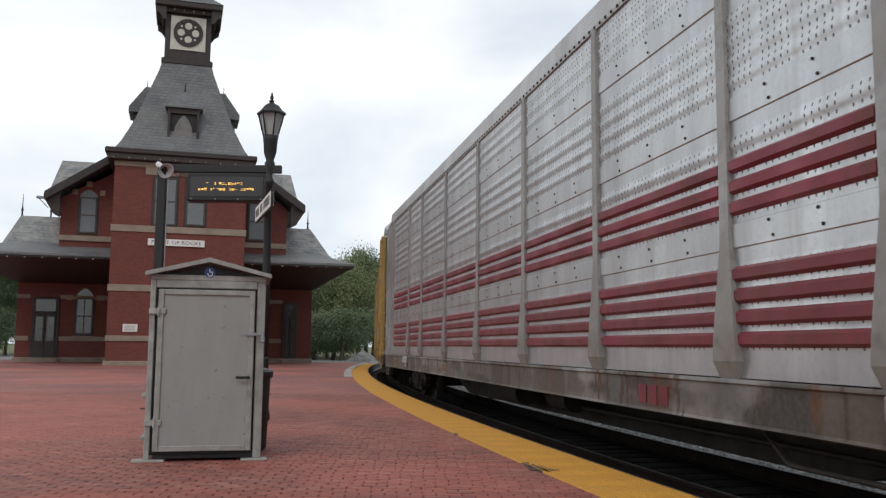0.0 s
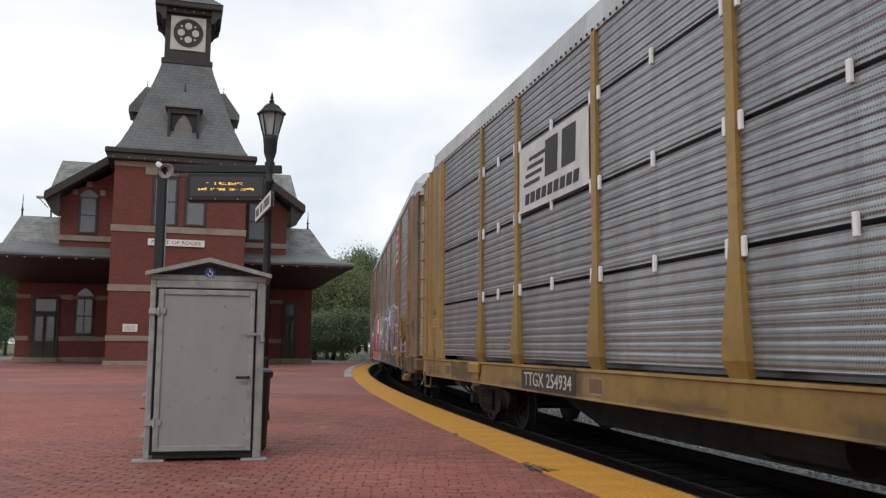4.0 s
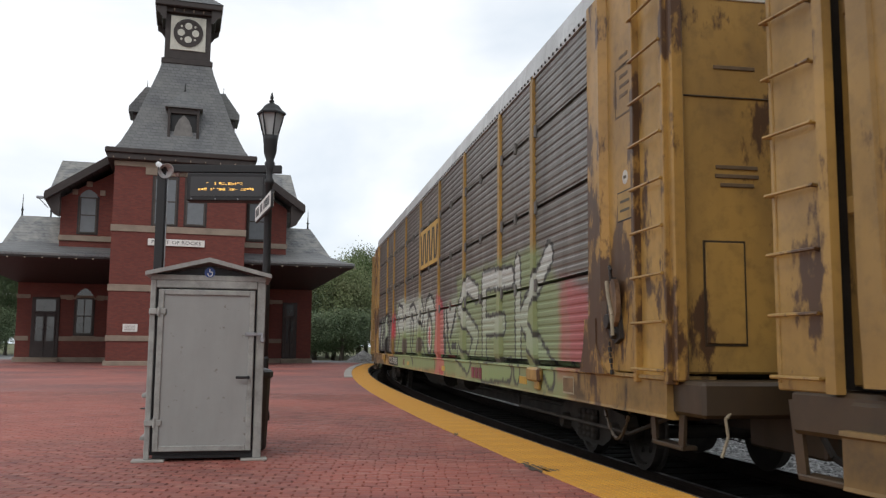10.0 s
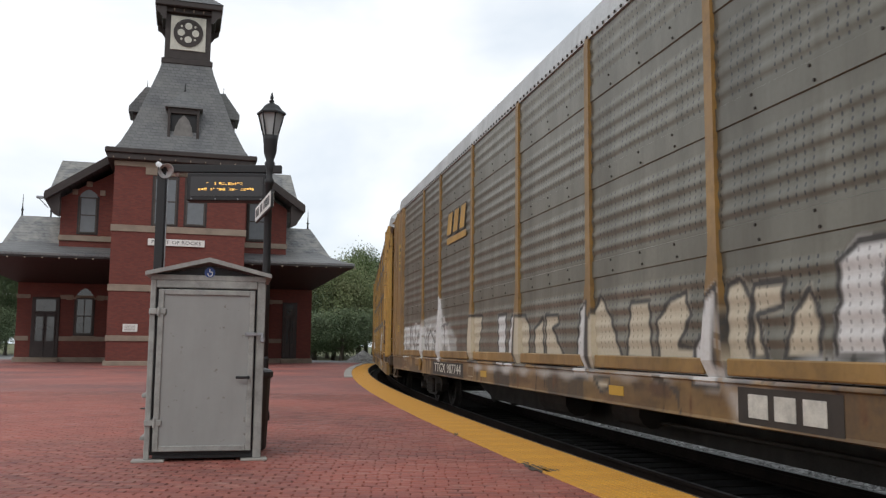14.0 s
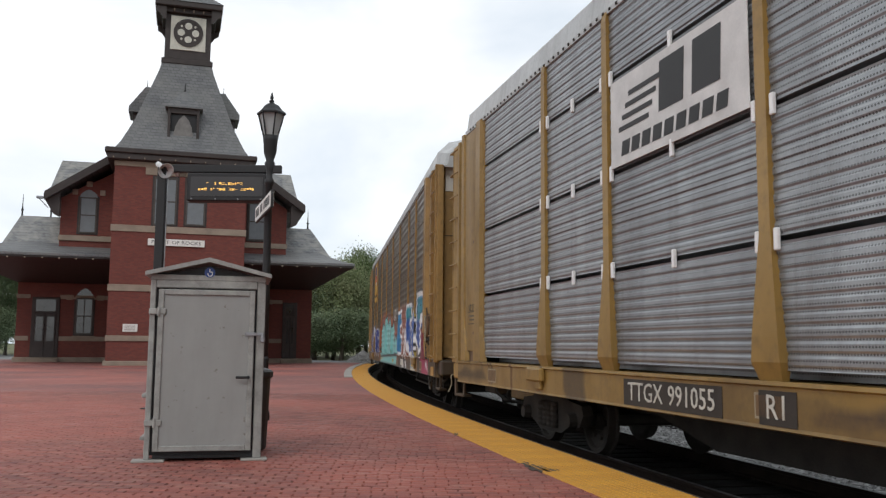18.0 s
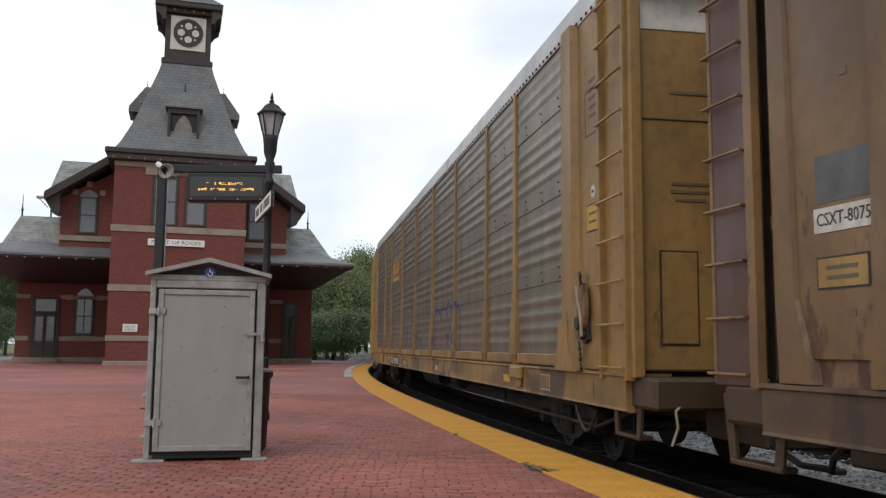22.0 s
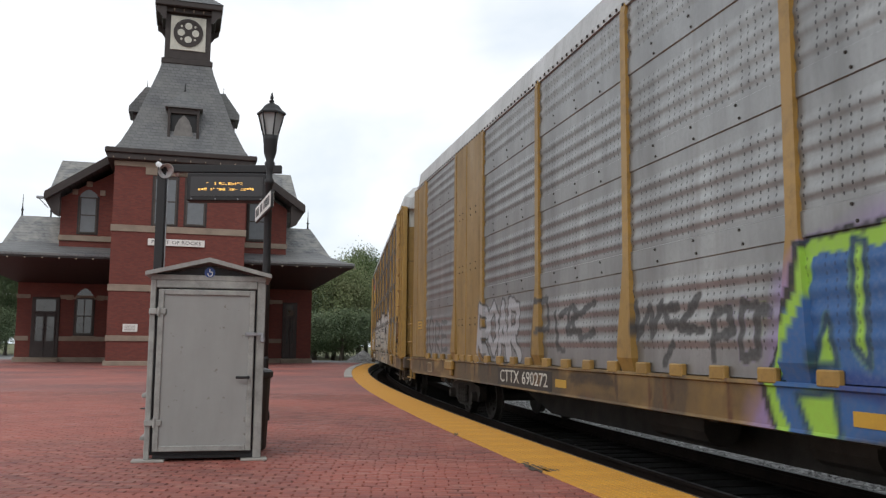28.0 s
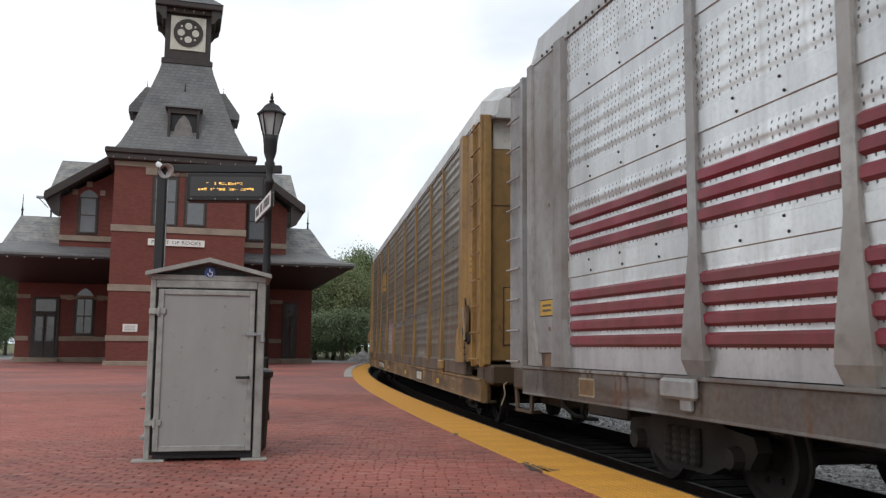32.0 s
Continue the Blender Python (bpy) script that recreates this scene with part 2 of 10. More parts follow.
M["leaf_a"] = leaf_mat("green_leaves", (0.07, 0.12, 0.04), (0.17, 0.20, 0.085))
M["leaf_b"] = leaf_mat("dull_green_leaves", (0.052, 0.092, 0.04), (0.125, 0.155, 0.07))
M["leaf_c"] = leaf_mat("yellow_green_leaves", (0.09, 0.13, 0.04), (0.19, 0.20, 0.09))
M["bark"] = plain("grey_bark", (0.09, 0.075, 0.06), 0.9, vary=0.4, scale=6)


def rail_car_paint(name, c, rust, dirt=0.6):
    """Painted steel with streaks, rust and spray paint taken from the mesh."""
    m = Nodes(name, 0.5, 0.0, 0.45)
    streak = m.noise(1.0, 4, 0.55, m.mapped((2.0, 2.0, 0.55)))
    blot = m.noise(1.0, 7, 0.66, m.mapped((2.2, 2.2, 0.9)))
    base = m.ramp(streak, [(0.28, tuple(v * 0.74 for v in c)), (0.48, tuple(v * 0.95 for v in c)), (0.72, tuple(min(1, v * 1.08) for v in c))])
    base = m.mix(1.0, base, m.mix(m.random(), (0.8, 0.8, 0.82), (1.06, 1.05, 1.02)), "MULTIPLY")
    soot = m.ramp(m.noise(8, 6, 0.6), [(0.48, (0, 0, 0)), (0.8, (0.6, 0.6, 0.6))])
    base = m.mix(soot, base, tuple(v * 0.3 + 0.01 for v in c))
    grime = m.ramp(m.noise(0.55, 5, 0.6, m.mapped((1.0, 1.0, 0.8), (7, 3, 1))), [(0.45, (0, 0, 0)), (0.7, (dirt, dirt, dirt))])
    base = m.mix(grime, base, (0.09, 0.055, 0.028))
    spots = m.ramp(blot, [(rust, (0, 0, 0)), (rust + 0.05, (1, 1, 1))])
    base = m.mix(spots, base, (0.075, 0.036, 0.015))
    col, alpha = m.spray()
    worn = m.math("MULTIPLY", alpha, m.math("ADD", 0.74, m.math("MULTIPLY", m.noise(20, 4), 0.45)))
    m.color(m.mix(m.math("MINIMUM", worn, 1.0), base, col))
    m.rough(m.mix(alpha, m.ramp(streak, [(0.3, (0.6, 0.6, 0.6)), (0.7, (0.36, 0.36, 0.36))]), (0.7, 0.7, 0.7)))
    m.bump(m.noise(30, 3), 0.12, 0.004)
    return m.mat


M["tan"] = rail_car_paint("tan_car_paint", (0.31, 0.182, 0.055), 0.66)
M["ochre"] = rail_car_paint("ochre_car_paint", (0.335, 0.203, 0.050), 0.72, 0.25)
M["dirty_ochre"] = rail_car_paint("grimy_ochre_car_paint", (0.22, 0.125, 0.045), 0.6, 0.85)
M["yellow"] = rail_car_paint("yellow_car_paint", (0.44, 0.26, 0.065), 0.58)
M["rusty_yellow"] = rail_car_paint("rusted_yellow_car_paint", (0.44, 0.25, 0.06), 0.5)
M["brown"] = rail_car_paint("brown_tan_car_paint", (0.28, 0.165, 0.07), 0.66)
M["grey_car"] = rail_car_paint("grey_car_paint", (0.33, 0.335, 0.33), 0.74)
M["rusty_tan"] = rail_car_paint("rusty_tan_car_paint", (0.20, 0.115, 0.06), 0.56)
M["rusty_red"] = rail_car_paint("rusty_red_ladder_plate", (0.10, 0.05, 0.04), 0.6)
M["greasy"] = plain("black_greasy_iron", (0.025, 0.02, 0.016), 0.5, 0.2, vary=0.5, scale=12)
M["sooty"] = rail_car_paint("sooty_end_paint", (0.05, 0.033, 0.018), 0.66)
M["brown_skirt"] = rail_car_paint("brown_channel_paint", (0.115, 0.095, 0.072), 0.72)
M["dark_red"] = rail_car_paint("dark_red_stripe_paint", (0.22, 0.022, 0.045), 0.78)
M["grubby_clip"] = plain("grubby_steel_clip", (0.14, 0.132, 0.12), 0.6, vary=0.3)
M["faint_ink"] = plain("faded_brown_stencil", (0.13, 0.085, 0.045), 0.7, vary=0.3, scale=8)
M["plate_brown"] = plain("dirty_stencil_field", (0.17, 0.10, 0.045), 0.7, vary=0.4, scale=6)
M["stencil_faint"] = plain("grubby_white_stencil", (0.30, 0.25, 0.17), 0.7, vary=0.4, scale=8)
M["faded_blue"] = plain("faded_grey_blue_patch", (0.10, 0.105, 0.10), 0.7, vary=0.3, scale=5)
M["plate_black"] = plain("dull_black_panel", (0.035, 0.028, 0.022), 0.7, vary=0.4, scale=4)
M["stencil_white"] = plain("worn_white_stencil", (0.54, 0.52, 0.46), 0.7, vary=0.3, scale=8)
M["logo_gold"] = plain("faded_gold_lettering", (0.42, 0.24, 0.05), 0.6, vary=0.25, scale=3)
M["logo_red"] = plain("faded_red_lettering", (0.45, 0.05, 0.035), 0.6, vary=0.25, scale=3)
M["logo_blue"] = plain("faded_blue_field", (0.05, 0.06, 0.14), 0.6, vary=0.25, scale=3)
M["sign_white"] = plain("grimy_white_sign", (0.62, 0.61, 0.59), 0.6, vary=0.2, scale=3)
M["sign_yellow"] = plain("faded_yellow_sign", (0.50, 0.30, 0.06), 0.6, vary=0.2, scale=3)
M["badge_red"] = plain("faded_red_sign", (0.33, 0.07, 0.08), 0.6, vary=0.2, scale=3)
M["notice_yellow"] = plain("faded_yellow_notice", (0.44, 0.29, 0.06), 0.6, vary=0.2, scale=4)
M["patch_yellow"] = plain("yellow_reflector", (0.48, 0.28, 0.03), 0.5, vary=0.2)
M["cream_door"] = rail_car_paint("cream_car_paint", (0.66, 0.62, 0.48), 0.78, 0.15)
M["pale_end"] = rail_car_paint("pale_end_paint", (0.62, 0.61, 0.56), 0.78, 0.2)


def panel_mat(name, c, grime, cols, metal=0.55, hole_r=0.0085):
    """Galvanised side sheet with groups of small holes, road grime and any spray paint of its mesh.
    cols: pitch of the holes along and up, and how wide the groups are and how much of each is pierced."""
    m = Nodes(name, 0.42, metal, 0.5)
    co = m.coord()
    streak = m.noise(1.0, 7, 0.66, m.mapped((1.6, 1.0, 0.5)))
    base = m.ramp(streak, [(0.28, tuple(v * (1 - grime) for v in c)), (0.72, c)])
    bays = m.mix(m.random(), (0.8, 0.8, 0.8), (1.08, 1.07, 1.05))
    base = m.mix(1.0, base, bays, "MULTIPLY")
    runs = m.ramp(m.noise(1.0, 5, 0.6, m.mapped((9.0, 1.0, 0.35))), [(0.52, (0, 0, 0)), (0.78, (0.6, 0.6, 0.6))])
    base = m.mix(runs, base, (c[0] * 0.45, c[1] * 0.41, c[2] * 0.37))
    fine = m.noise(22, 5, 0.6)
    base = m.mix(m.ramp(fine, [(0.48, (0, 0, 0)), (0.78, (0.55, 0.55, 0.55))]), base, tuple(v * 0.5 for v in c))
    col, alpha = m.spray()
    worn = m.math("MULTIPLY", alpha, m.math("ADD", 0.70, m.math("MULTIPLY", fine, 0.5)))
    base = m.mix(m.math("MINIMUM", worn, 1.0), base, col)
    p = m.xyz(co)
    px, pz, group, share, band = cols
    fx = m.math("SUBTRACT", m.math("FRACT", m.math("DIVIDE", p[0], px)), 0.5)
    fz = m.math("SUBTRACT", m.math("FRACT", m.math("DIVIDE", p[2], pz)), 0.5)
    d = m.math("ADD", m.math("POWER", m.math("MULTIPLY", fx, px), 2.0), m.math("POWER", m.math("MULTIPLY", fz, pz / (1.5 if band else 1.0)), 2.0))
    hole = m.math("LESS_THAN", d, hole_r ** 2)
    rows = m.math("LESS_THAN", m.math("FRACT", m.math("DIVIDE", m.math("SNAP", p[0], px), group)), share)
    hole = m.math("MULTIPLY", hole, rows)
    if band:
        # the flat laps between the ribbed lengths carry no holes, and hold more dirt
        up = m.math("FRACT", m.math("DIVIDE", m.math("SUBTRACT", p[2], 1.13), 1.045))
        lap = m.math("ADD", m.math("LESS_THAN", up, 0.21), m.math("GREATER_THAN", up, 0.865))
        hole = m.math("MULTIPLY", hole, m.math("SUBTRACT", 1.0, lap))
        soil = m.math("MULTIPLY", lap, m.math("SUBTRACT", 1.0, alpha))
        base = m.mix(m.math("MULTIPLY", soil, m.ramp(m.noise(0.9, 4), [(0.3, (0.1, 0.1, 0.1)), (0.7, (0.5, 0.5, 0.5))])), base, tuple(v * 0.55 for v in c))
    m.color(m.mix(m.math("MULTIPLY", hole, m.math("SUBTRACT", 0.9, m.math("MULTIPLY", alpha, 0.5))), base, (0.02, 0.02, 0.02)))
    m.link(m.math("MULTIPLY", m.math("SUBTRACT", 1.0, m.math("MAXIMUM", alpha, hole)), metal), m.bsdf.inputs["Metallic"])
    m.rough(m.mix(alpha, m.ramp(streak, [(0.3, (0.44, 0.44, 0.44)), (0.7, (0.3, 0.3, 0.3))]), (0.75, 0.75, 0.75)))
    m.bump(m.noise(5, 4), 0.10, 0.02)
    return m.mat


M["sheet_silver"] = panel_mat("bright_galvanised_sheet", (0.80, 0.82, 0.83), 0.42, (0.085, 0.058, 0.51, 0.68, 1), 0.85, 0.0105)
M["sheet_grey"] = panel_mat("grey_galvanised_sheet", (0.375, 0.395, 0.41), 0.35, (0.03, 0.05, 0.6, 1.0, 0), 0.55, 0.0085)
M["sheet_dull"] = panel_mat("dull_galvanised_sheet", (0.41, 0.415, 0.41), 0.5, (0.105, 0.058, 0.63, 0.72, 1), 0.65, 0.0105)
M["sheet_dirty"] = panel_mat("dirty_galvanised_sheet", (0.225, 0.213, 0.168), 0.45, (0.105, 0.058, 0.63, 0.72, 1), 0.38, 0.0118)
M["sheet_dirty_rows"] = panel_mat("dirty_pierced_sheet", (0.20, 0.185, 0.158), 0.48, (0.03, 0.05, 0.6, 1.0, 0), 0.15, 0.0065)
M["roof_sheet"] = panel_mat("pale_roof_sheet", (0.50, 0.505, 0.50), 0.3, (0.4, 0.4, 0.4, 1.0, 0), 0.3)


def glow(name, c, strength):
    m = Nodes(name, 0.5)
    m.color((0.02, 0.015, 0.01))
    m.bsdf.inputs["Emission Color"].default_value = (*c, 1)
    m.bsdf.inputs["Emission Strength"].default_value = strength
    return m.mat


M["amber_led"] = glow("amber_display_dots", (1.0, 0.55, 0.12), 1.6)
M["display"] = plain("dark_display_face", (0.035, 0.033, 0.034), 0.35, vary=0.15)


def lantern_glass():
    m = Nodes("frosted_lantern_glass", 0.35)
    m.color((0.42, 0.42, 0.41))
    m.bsdf.inputs["Transmission Weight"].default_value = 0.5
    return m.mat


M["lantern_glass"] = lantern_glass()


# ---- mesh helpers ----
class Shape:
    """Collects vertices and faces of one mesh."""

    def __init__(self):
        self.v, self.f = [], []

    def add(self, verts, faces):
        o = len(self.v)
        self.v += [tuple(p) for p in verts]
        self.f += [tuple(i + o for i in q) for q in faces]
        return self

    def box(self, x0, x1, y0, y1, z0, z1, b=0.0):
        """A box; b: chamfer of its edges."""
        if b <= 0:
            v = [(x, y, z) for x in (x0, x1) for y in (y0, y1) for z in (z0, z1)]
            return self.add(v, [(0, 1, 3, 2), (4, 6, 7, 5), (0, 4, 5, 1), (2, 3, 7, 6), (0, 2, 6, 4), (1, 5, 7, 3)])
        v, f = [], []
        idx = {}
        lim = ((x0, x1), (y0, y1), (z0, z1))
        for c in ((i, j, k) for i in (0, 1) for j in (0, 1) for k in (0, 1)):
            for ax in range(3):
                p = [lim[a][c[a]] + (0 if a == ax else (b if c[a] == 0 else -b)) for a in range(3)]
                idx[c, ax] = len(v)
                v.append(p)
            f.append((idx[c, 0], idx[c, 1], idx[c, 2]))
        for ax in range(3):
            o1, o2 = [a for a in range(3) if a != ax]
            for s in (0, 1):
                ring = []
                for i, j in ((0, 0), (1, 0), (1, 1), (0, 1)):
                    c = [0, 0, 0]
                    c[ax], c[o1], c[o2] = s, i, j
                    ring.append(idx[tuple(c), ax])
                f.append(tuple(ring))
            for i in (0, 1):
                for j in (0, 1):
                    a, e = [0, 0, 0], [0, 0, 0]
                    a[ax], a[o1], a[o2] = 0, i, j
                    e[ax], e[o1], e[o2] = 1, i, j
                    f.append((idx[tuple(a), o1], idx[tuple(e), o1], idx[tuple(e), o2], idx[tuple(a), o2]))
        return self.add(v, f)

    def sweep(self, sections, close=True, cap=True):
        """Joins rings of equally many points."""
        n = len(sections[0])
        v = [p for s in sections for p in s]
        f = []
        for k in range(len(sections) - 1):
            for i in range(n if close else n - 1):
                j = (i + 1) % n
                f.append((k * n + i, k * n + j, (k + 1) * n + j, (k + 1) * n + i))
        if cap and close:
            f.append(tuple(range(n - 1, -1, -1)))
            f.append(tuple((len(sections) - 1) * n + i for i in range(n)))
        return self.add(v, f)

    def tube(self, p, q, r, r2=None, n=8):
        p, q = Vector(p), Vector(q)
        d = (q - p).normalized()
        a = d.orthogonal().normalized()
        c = d.cross(a)
        ring = lambda o, s: [o + (a * math.cos(t) + c * math.sin(t)) * s for t in (2 * math.pi * i / n for i in range(n))]
        return self.sweep([ring(p, r), ring(q, r if r2 is None else r2)])

    def lathe(self, profile, n=16, at=(0, 0, 0)):
        """Turns (radius, height) pairs round the upright axis."""
        secs = [[(at[0] + r * math.cos(2 * math.pi * i / n), at[1] + r * math.sin(2 * math.pi * i / n), at[2] + z) for i in range(n)] for r, z in profile]
        return self.sweep(secs)

    def prism(self, outline, lo, hi, axis="y"):
        """A flat outline of (a, b) pairs given thickness along an axis."""
        put = {"y": lambda a, b, d: (a, d, b), "x": lambda a, b, d: (d, a, b), "z": lambda a, b, d: (a, b, d)}[axis]
        return self.sweep([[put(a, b, lo) for a, b in outline], [put(a, b, hi) for a, b in outline]])

    def mesh(self, name):
        me = bpy.data.meshes.new(name)
        me.from_pydata(self.v, [], self.f)
        bm = bmesh.new()
        bm.from_mesh(me)
        bmesh.ops.recalc_face_normals(bm, faces=bm.faces)
        bm.to_mesh(me)
        bm.free()
        return me


def part(name, shape, material, parent=None, label="", m=None):
    """One mesh object under a thing or a part."""
    me = shape.mesh(name) if isinstance(shape, Shape) else shape
    if not me.materials:
        me.materials.append(M[material] if isinstance(material, str) else material)
    ob = new(name, me)
    if parent is not None:
        ob.parent = parent
    if m is not None:
        ob.matrix_basis = m
    if label:
        ob["label"] = label
    return ob


def thing(name, m, label, category, group="", kind=""):
    ob = new(name)
    ob.empty_display_size = 0.2
    ob.matrix_basis = m
    return tagged(ob, label, category, group, kind)


def smooth(ob):
    for poly in ob.data.polygons:
        poly.use_smooth = True
    return ob


# ---- the plan: one circular curve carries platform edge, rails and train ----
CX, CY, EDGE_R = 250.277, 64.048, 254.723
TRACK_R = EDGE_R - 1.737
RAIL_Z = -0.20


def on_curve(s, r, z=0.0):
    """A point at the angle of arc length s along the platform edge, at radius r."""
    a = s / EDGE_R
    return (CX - r * math.cos(a), CY + r * math.sin(a), z)


def band(s0, s1, step, r0, r1, z0, z1):
    """A curved slab between two radii."""
    n = max(2, int((s1 - s0) / step))
    sh = Shape()
    secs = []
    for i in range(n + 1):
        s = s0 + (s1 - s0) * i / n
        secs.append([on_curve(s, r0, z0), on_curve(s, r1, z0), on_curve(s, r1, z1), on_curve(s, r0, z1)])
    return sh.sweep(secs)


# ---- ground, platform and track ----
def build_ground():
    rings = [(60, -0.15), (200, -0.15), (EDGE_R - 13.0, -0.15), (EDGE_R - 10.5, -0.5), (EDGE_R - 0.35, -0.5), (EDGE_R + 0.02, -0.5),
             (EDGE_R + 0.3, -0.14), (EDGE_R + 60, -0.14), (EDGE_R + 300, -0.3), (1200, -0.5), (4500, -1.0)]
    n = 240
    sh = Shape()
    v = [(CX, CY, -0.15)]
    f = []
    for r, z in rings:
        v += [(CX - r * math.cos(2 * math.pi * i / n), CY + r * math.sin(2 * math.pi * i / n), z) for i in range(n)]
    for i in range(n):
        f.append((0, 1 + i, 1 + (i + 1) % n))
        for k in range(len(rings) - 1):
            a, b = 1 + k * n, 1 + (k + 1) * n
            f.append((a + i, b + i, b + (i + 1) % n, a + (i + 1) % n))
    sh.add(v, f)
    tagged(part("ground", sh, "grass"), "rough green grass round the station and tracks", "ground", kind="structure")


build_ground()

STRIP_IN, STRIP_OUT = EDGE_R + 0.765, EDGE_R + 0.03


def edge_x(y, r):
    """x of the curve of radius r at a given y, on the camera's side."""
    return CX - math.sqrt(r * r - (y - CY) ** 2)


def build_platform():
    far_y, left = 63.0, -48.0
    slab = Shape()
    ys = [-45 + i * 1.5 for i in range(int((far_y + 45) / 1.5) + 1)]
    top = [(edge_x(y, EDGE_R), y) for y in ys]
    outline = top + [(left, ys[-1]), (left, ys[0])]
    slab.prism(outline, -0.62, -0.03, "z")
    tagged(part("platform", slab, "concrete"), "low concrete platform edge beside the curved track", "platform", kind="structure")
    lay = Shape()

    def strip(y0, y1, x_left, lay=lay, z=0.0):
        k = max(1, int((y1 - y0) / 1.0))
        for i in range(k):
            a, b = y0 + (y1 - y0) * i / k, y0 + (y1 - y0) * (i + 1) / k
            lay.add([(x_left, a, z), (edge_x(a, STRIP_IN), a, z), (edge_x(b, STRIP_IN), b, z), (x_left, b, z)], [(0, 1, 2, 3)])

    strip(ys[0], 5.4, left)
    strip(21.4, far_y, left)
    for a in np.arange(5.4, 21.39, 1.0):
        lay.add([(left, a, 0), (-10.8, a, 0), (-10.8, a + 1.0, 0), (left, a + 1.0, 0)], [(0, 1, 2, 3)])
    tagged(part("paving", lay, "paving"), "red clay brick paving of the platform", "pavement", kind="structure")
    bed = Shape()
    strip(5.4, 21.4, -10.8, bed, -0.016)
    global near_paving
    near_paving = tagged(part("pavement", bed, "joint_sand"), "red clay pavers laid in running bond with sandy joints", "pavement", kind="structure")
    tagged(part("kerb", band(-31, -2.0, 1.0, STRIP_IN + 0.004, STRIP_IN + 0.32, -0.2, 0.03), "concrete"), "pale concrete kerb beside the far end of the yellow strip", "kerb", kind="structure")
    # coping coloured dark so that it merges with the gap along the track
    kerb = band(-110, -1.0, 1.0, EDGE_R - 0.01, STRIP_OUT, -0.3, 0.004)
    tagged(part("kerb", kerb, "dark_concrete"), "dark concrete coping of the platform edge", "kerb", kind="structure")


build_platform()


def build_track():
    # the track beds are coloured near black, the stone beside them pale
    for r0, r1, mat, words in ((2.75, 0.04, "dark_ballast", "near-black crushed stone ballast between the rails"), (4.6, 2.75, "ballast", "pale grey crushed stone ballast between the tracks"),
                               (7.0, 4.6, "dark_ballast", "near-black crushed stone ballast between the rails"), (9.5, 7.0, "ballast", "pale grey crushed stone ballast beside the tracks")):
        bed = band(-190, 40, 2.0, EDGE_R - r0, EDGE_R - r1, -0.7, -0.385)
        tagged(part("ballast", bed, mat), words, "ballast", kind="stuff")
    # loose stones on the bed between the tracks
    rng = random.Random(17)
    loose = Shape()
    for k in range(5200):
        s, r = rng.uniform(-76, -38) if k % 4 else rng.uniform(-110, -38), EDGE_R - rng.uniform(2.72, 4.9)
        x, y, z = on_curve(s, r, -0.385 + rng.uniform(-0.01, 0.02))
        q, turn = rng.uniform(0.018, 0.045), rng.uniform(0, 6.28)
        ring = [(x + q * rng.uniform(0.7, 1.3) * math.cos(turn + i * 1.571), y + q * rng.uniform(0.7, 1.3) * math.sin(turn + i * 1.571), z + rng.uniform(-0.3, 0.3) * q) for i in range(4)]
        loose.add(ring + [(x + rng.uniform(-0.4, 0.4) * q, y + rng.uniform(-0.4, 0.4) * q, z + q * rng.uniform(0.6, 1.0))], [(0, 1, 4), (1, 2, 4), (2, 3, 4), (3, 0, 4)])
    stones = bpy.data.meshes.new("ballast_stones")
    stones.from_pydata(loose.v, [], loose.f)
    tagged(part("ballast_stones", stones, "loose_stone"), "loose pale grey crushed stones between the tracks", "ballast", kind="stuff")
    for name, centre in (("railway_track", TRACK_R), ("second_railway_track", TRACK_R - 4.1)):
        t = thing("railway_track", pose(0, 0, 0), "two worn steel rails on dark timber sleepers", "railway track", "tracks", "structure")
        for off in (-0.755, 0.755):
            r = centre + off
            rail = Shape()
            secs = []
            prof = [(-0.07, -0.172), (0.07, -0.172), (0.07, -0.158), (0.012, -0.14), (0.012, -0.045), (0.036, -0.035), (0.036, -0.004),
                    (0.03, 0.0), (-0.03, 0.0), (-0.036, -0.004), (-0.036, -0.035), (-0.012, -0.045), (-0.012, -0.14), (-0.07, -0.158)]
            for i in range(181):
                s = -200 + i * 1.4
                secs.append([on_curve(s, r + a, RAIL_Z + b) for a, b in prof])
            rail.sweep(secs)
            rail_ob = part("rail", rail, "rail_side", t)
            head = band(-200, 52, 1.4, r - 0.026, r + 0.026, RAIL_Z - 0.002, RAIL_Z + 0.001)
            part("rail_head", head, "rail_head", rail_ob, "bright rolled rail head")
        ties = Shape()
        for i in range(150):
            s = -78 + i * 0.53
            a = s / EDGE_R
            o = Vector(on_curve(s, centre))
            ex, ey = Vector((-math.cos(a), math.sin(a), 0)), Vector((math.sin(a), math.cos(a), 0))
            z0, z1 = RAIL_Z - 0.33, RAIL_Z - 0.172
            c = [o + ex * p + ey * q + Vector((0, 0, z)) for p in (-1.3, 1.3) for q in (-0.115, 0.115) for z in (z0, z1)]
            ties.add(c, [(0, 1, 3, 2), (4, 6, 7, 5), (0, 4, 5, 1), (2, 3, 7, 6), (0, 2, 6, 4), (1, 5, 7, 3)])
        tie_ob = part("sleepers", ties, "tie", t)
        tie_ob["kind"] = "stuff"


build_track()


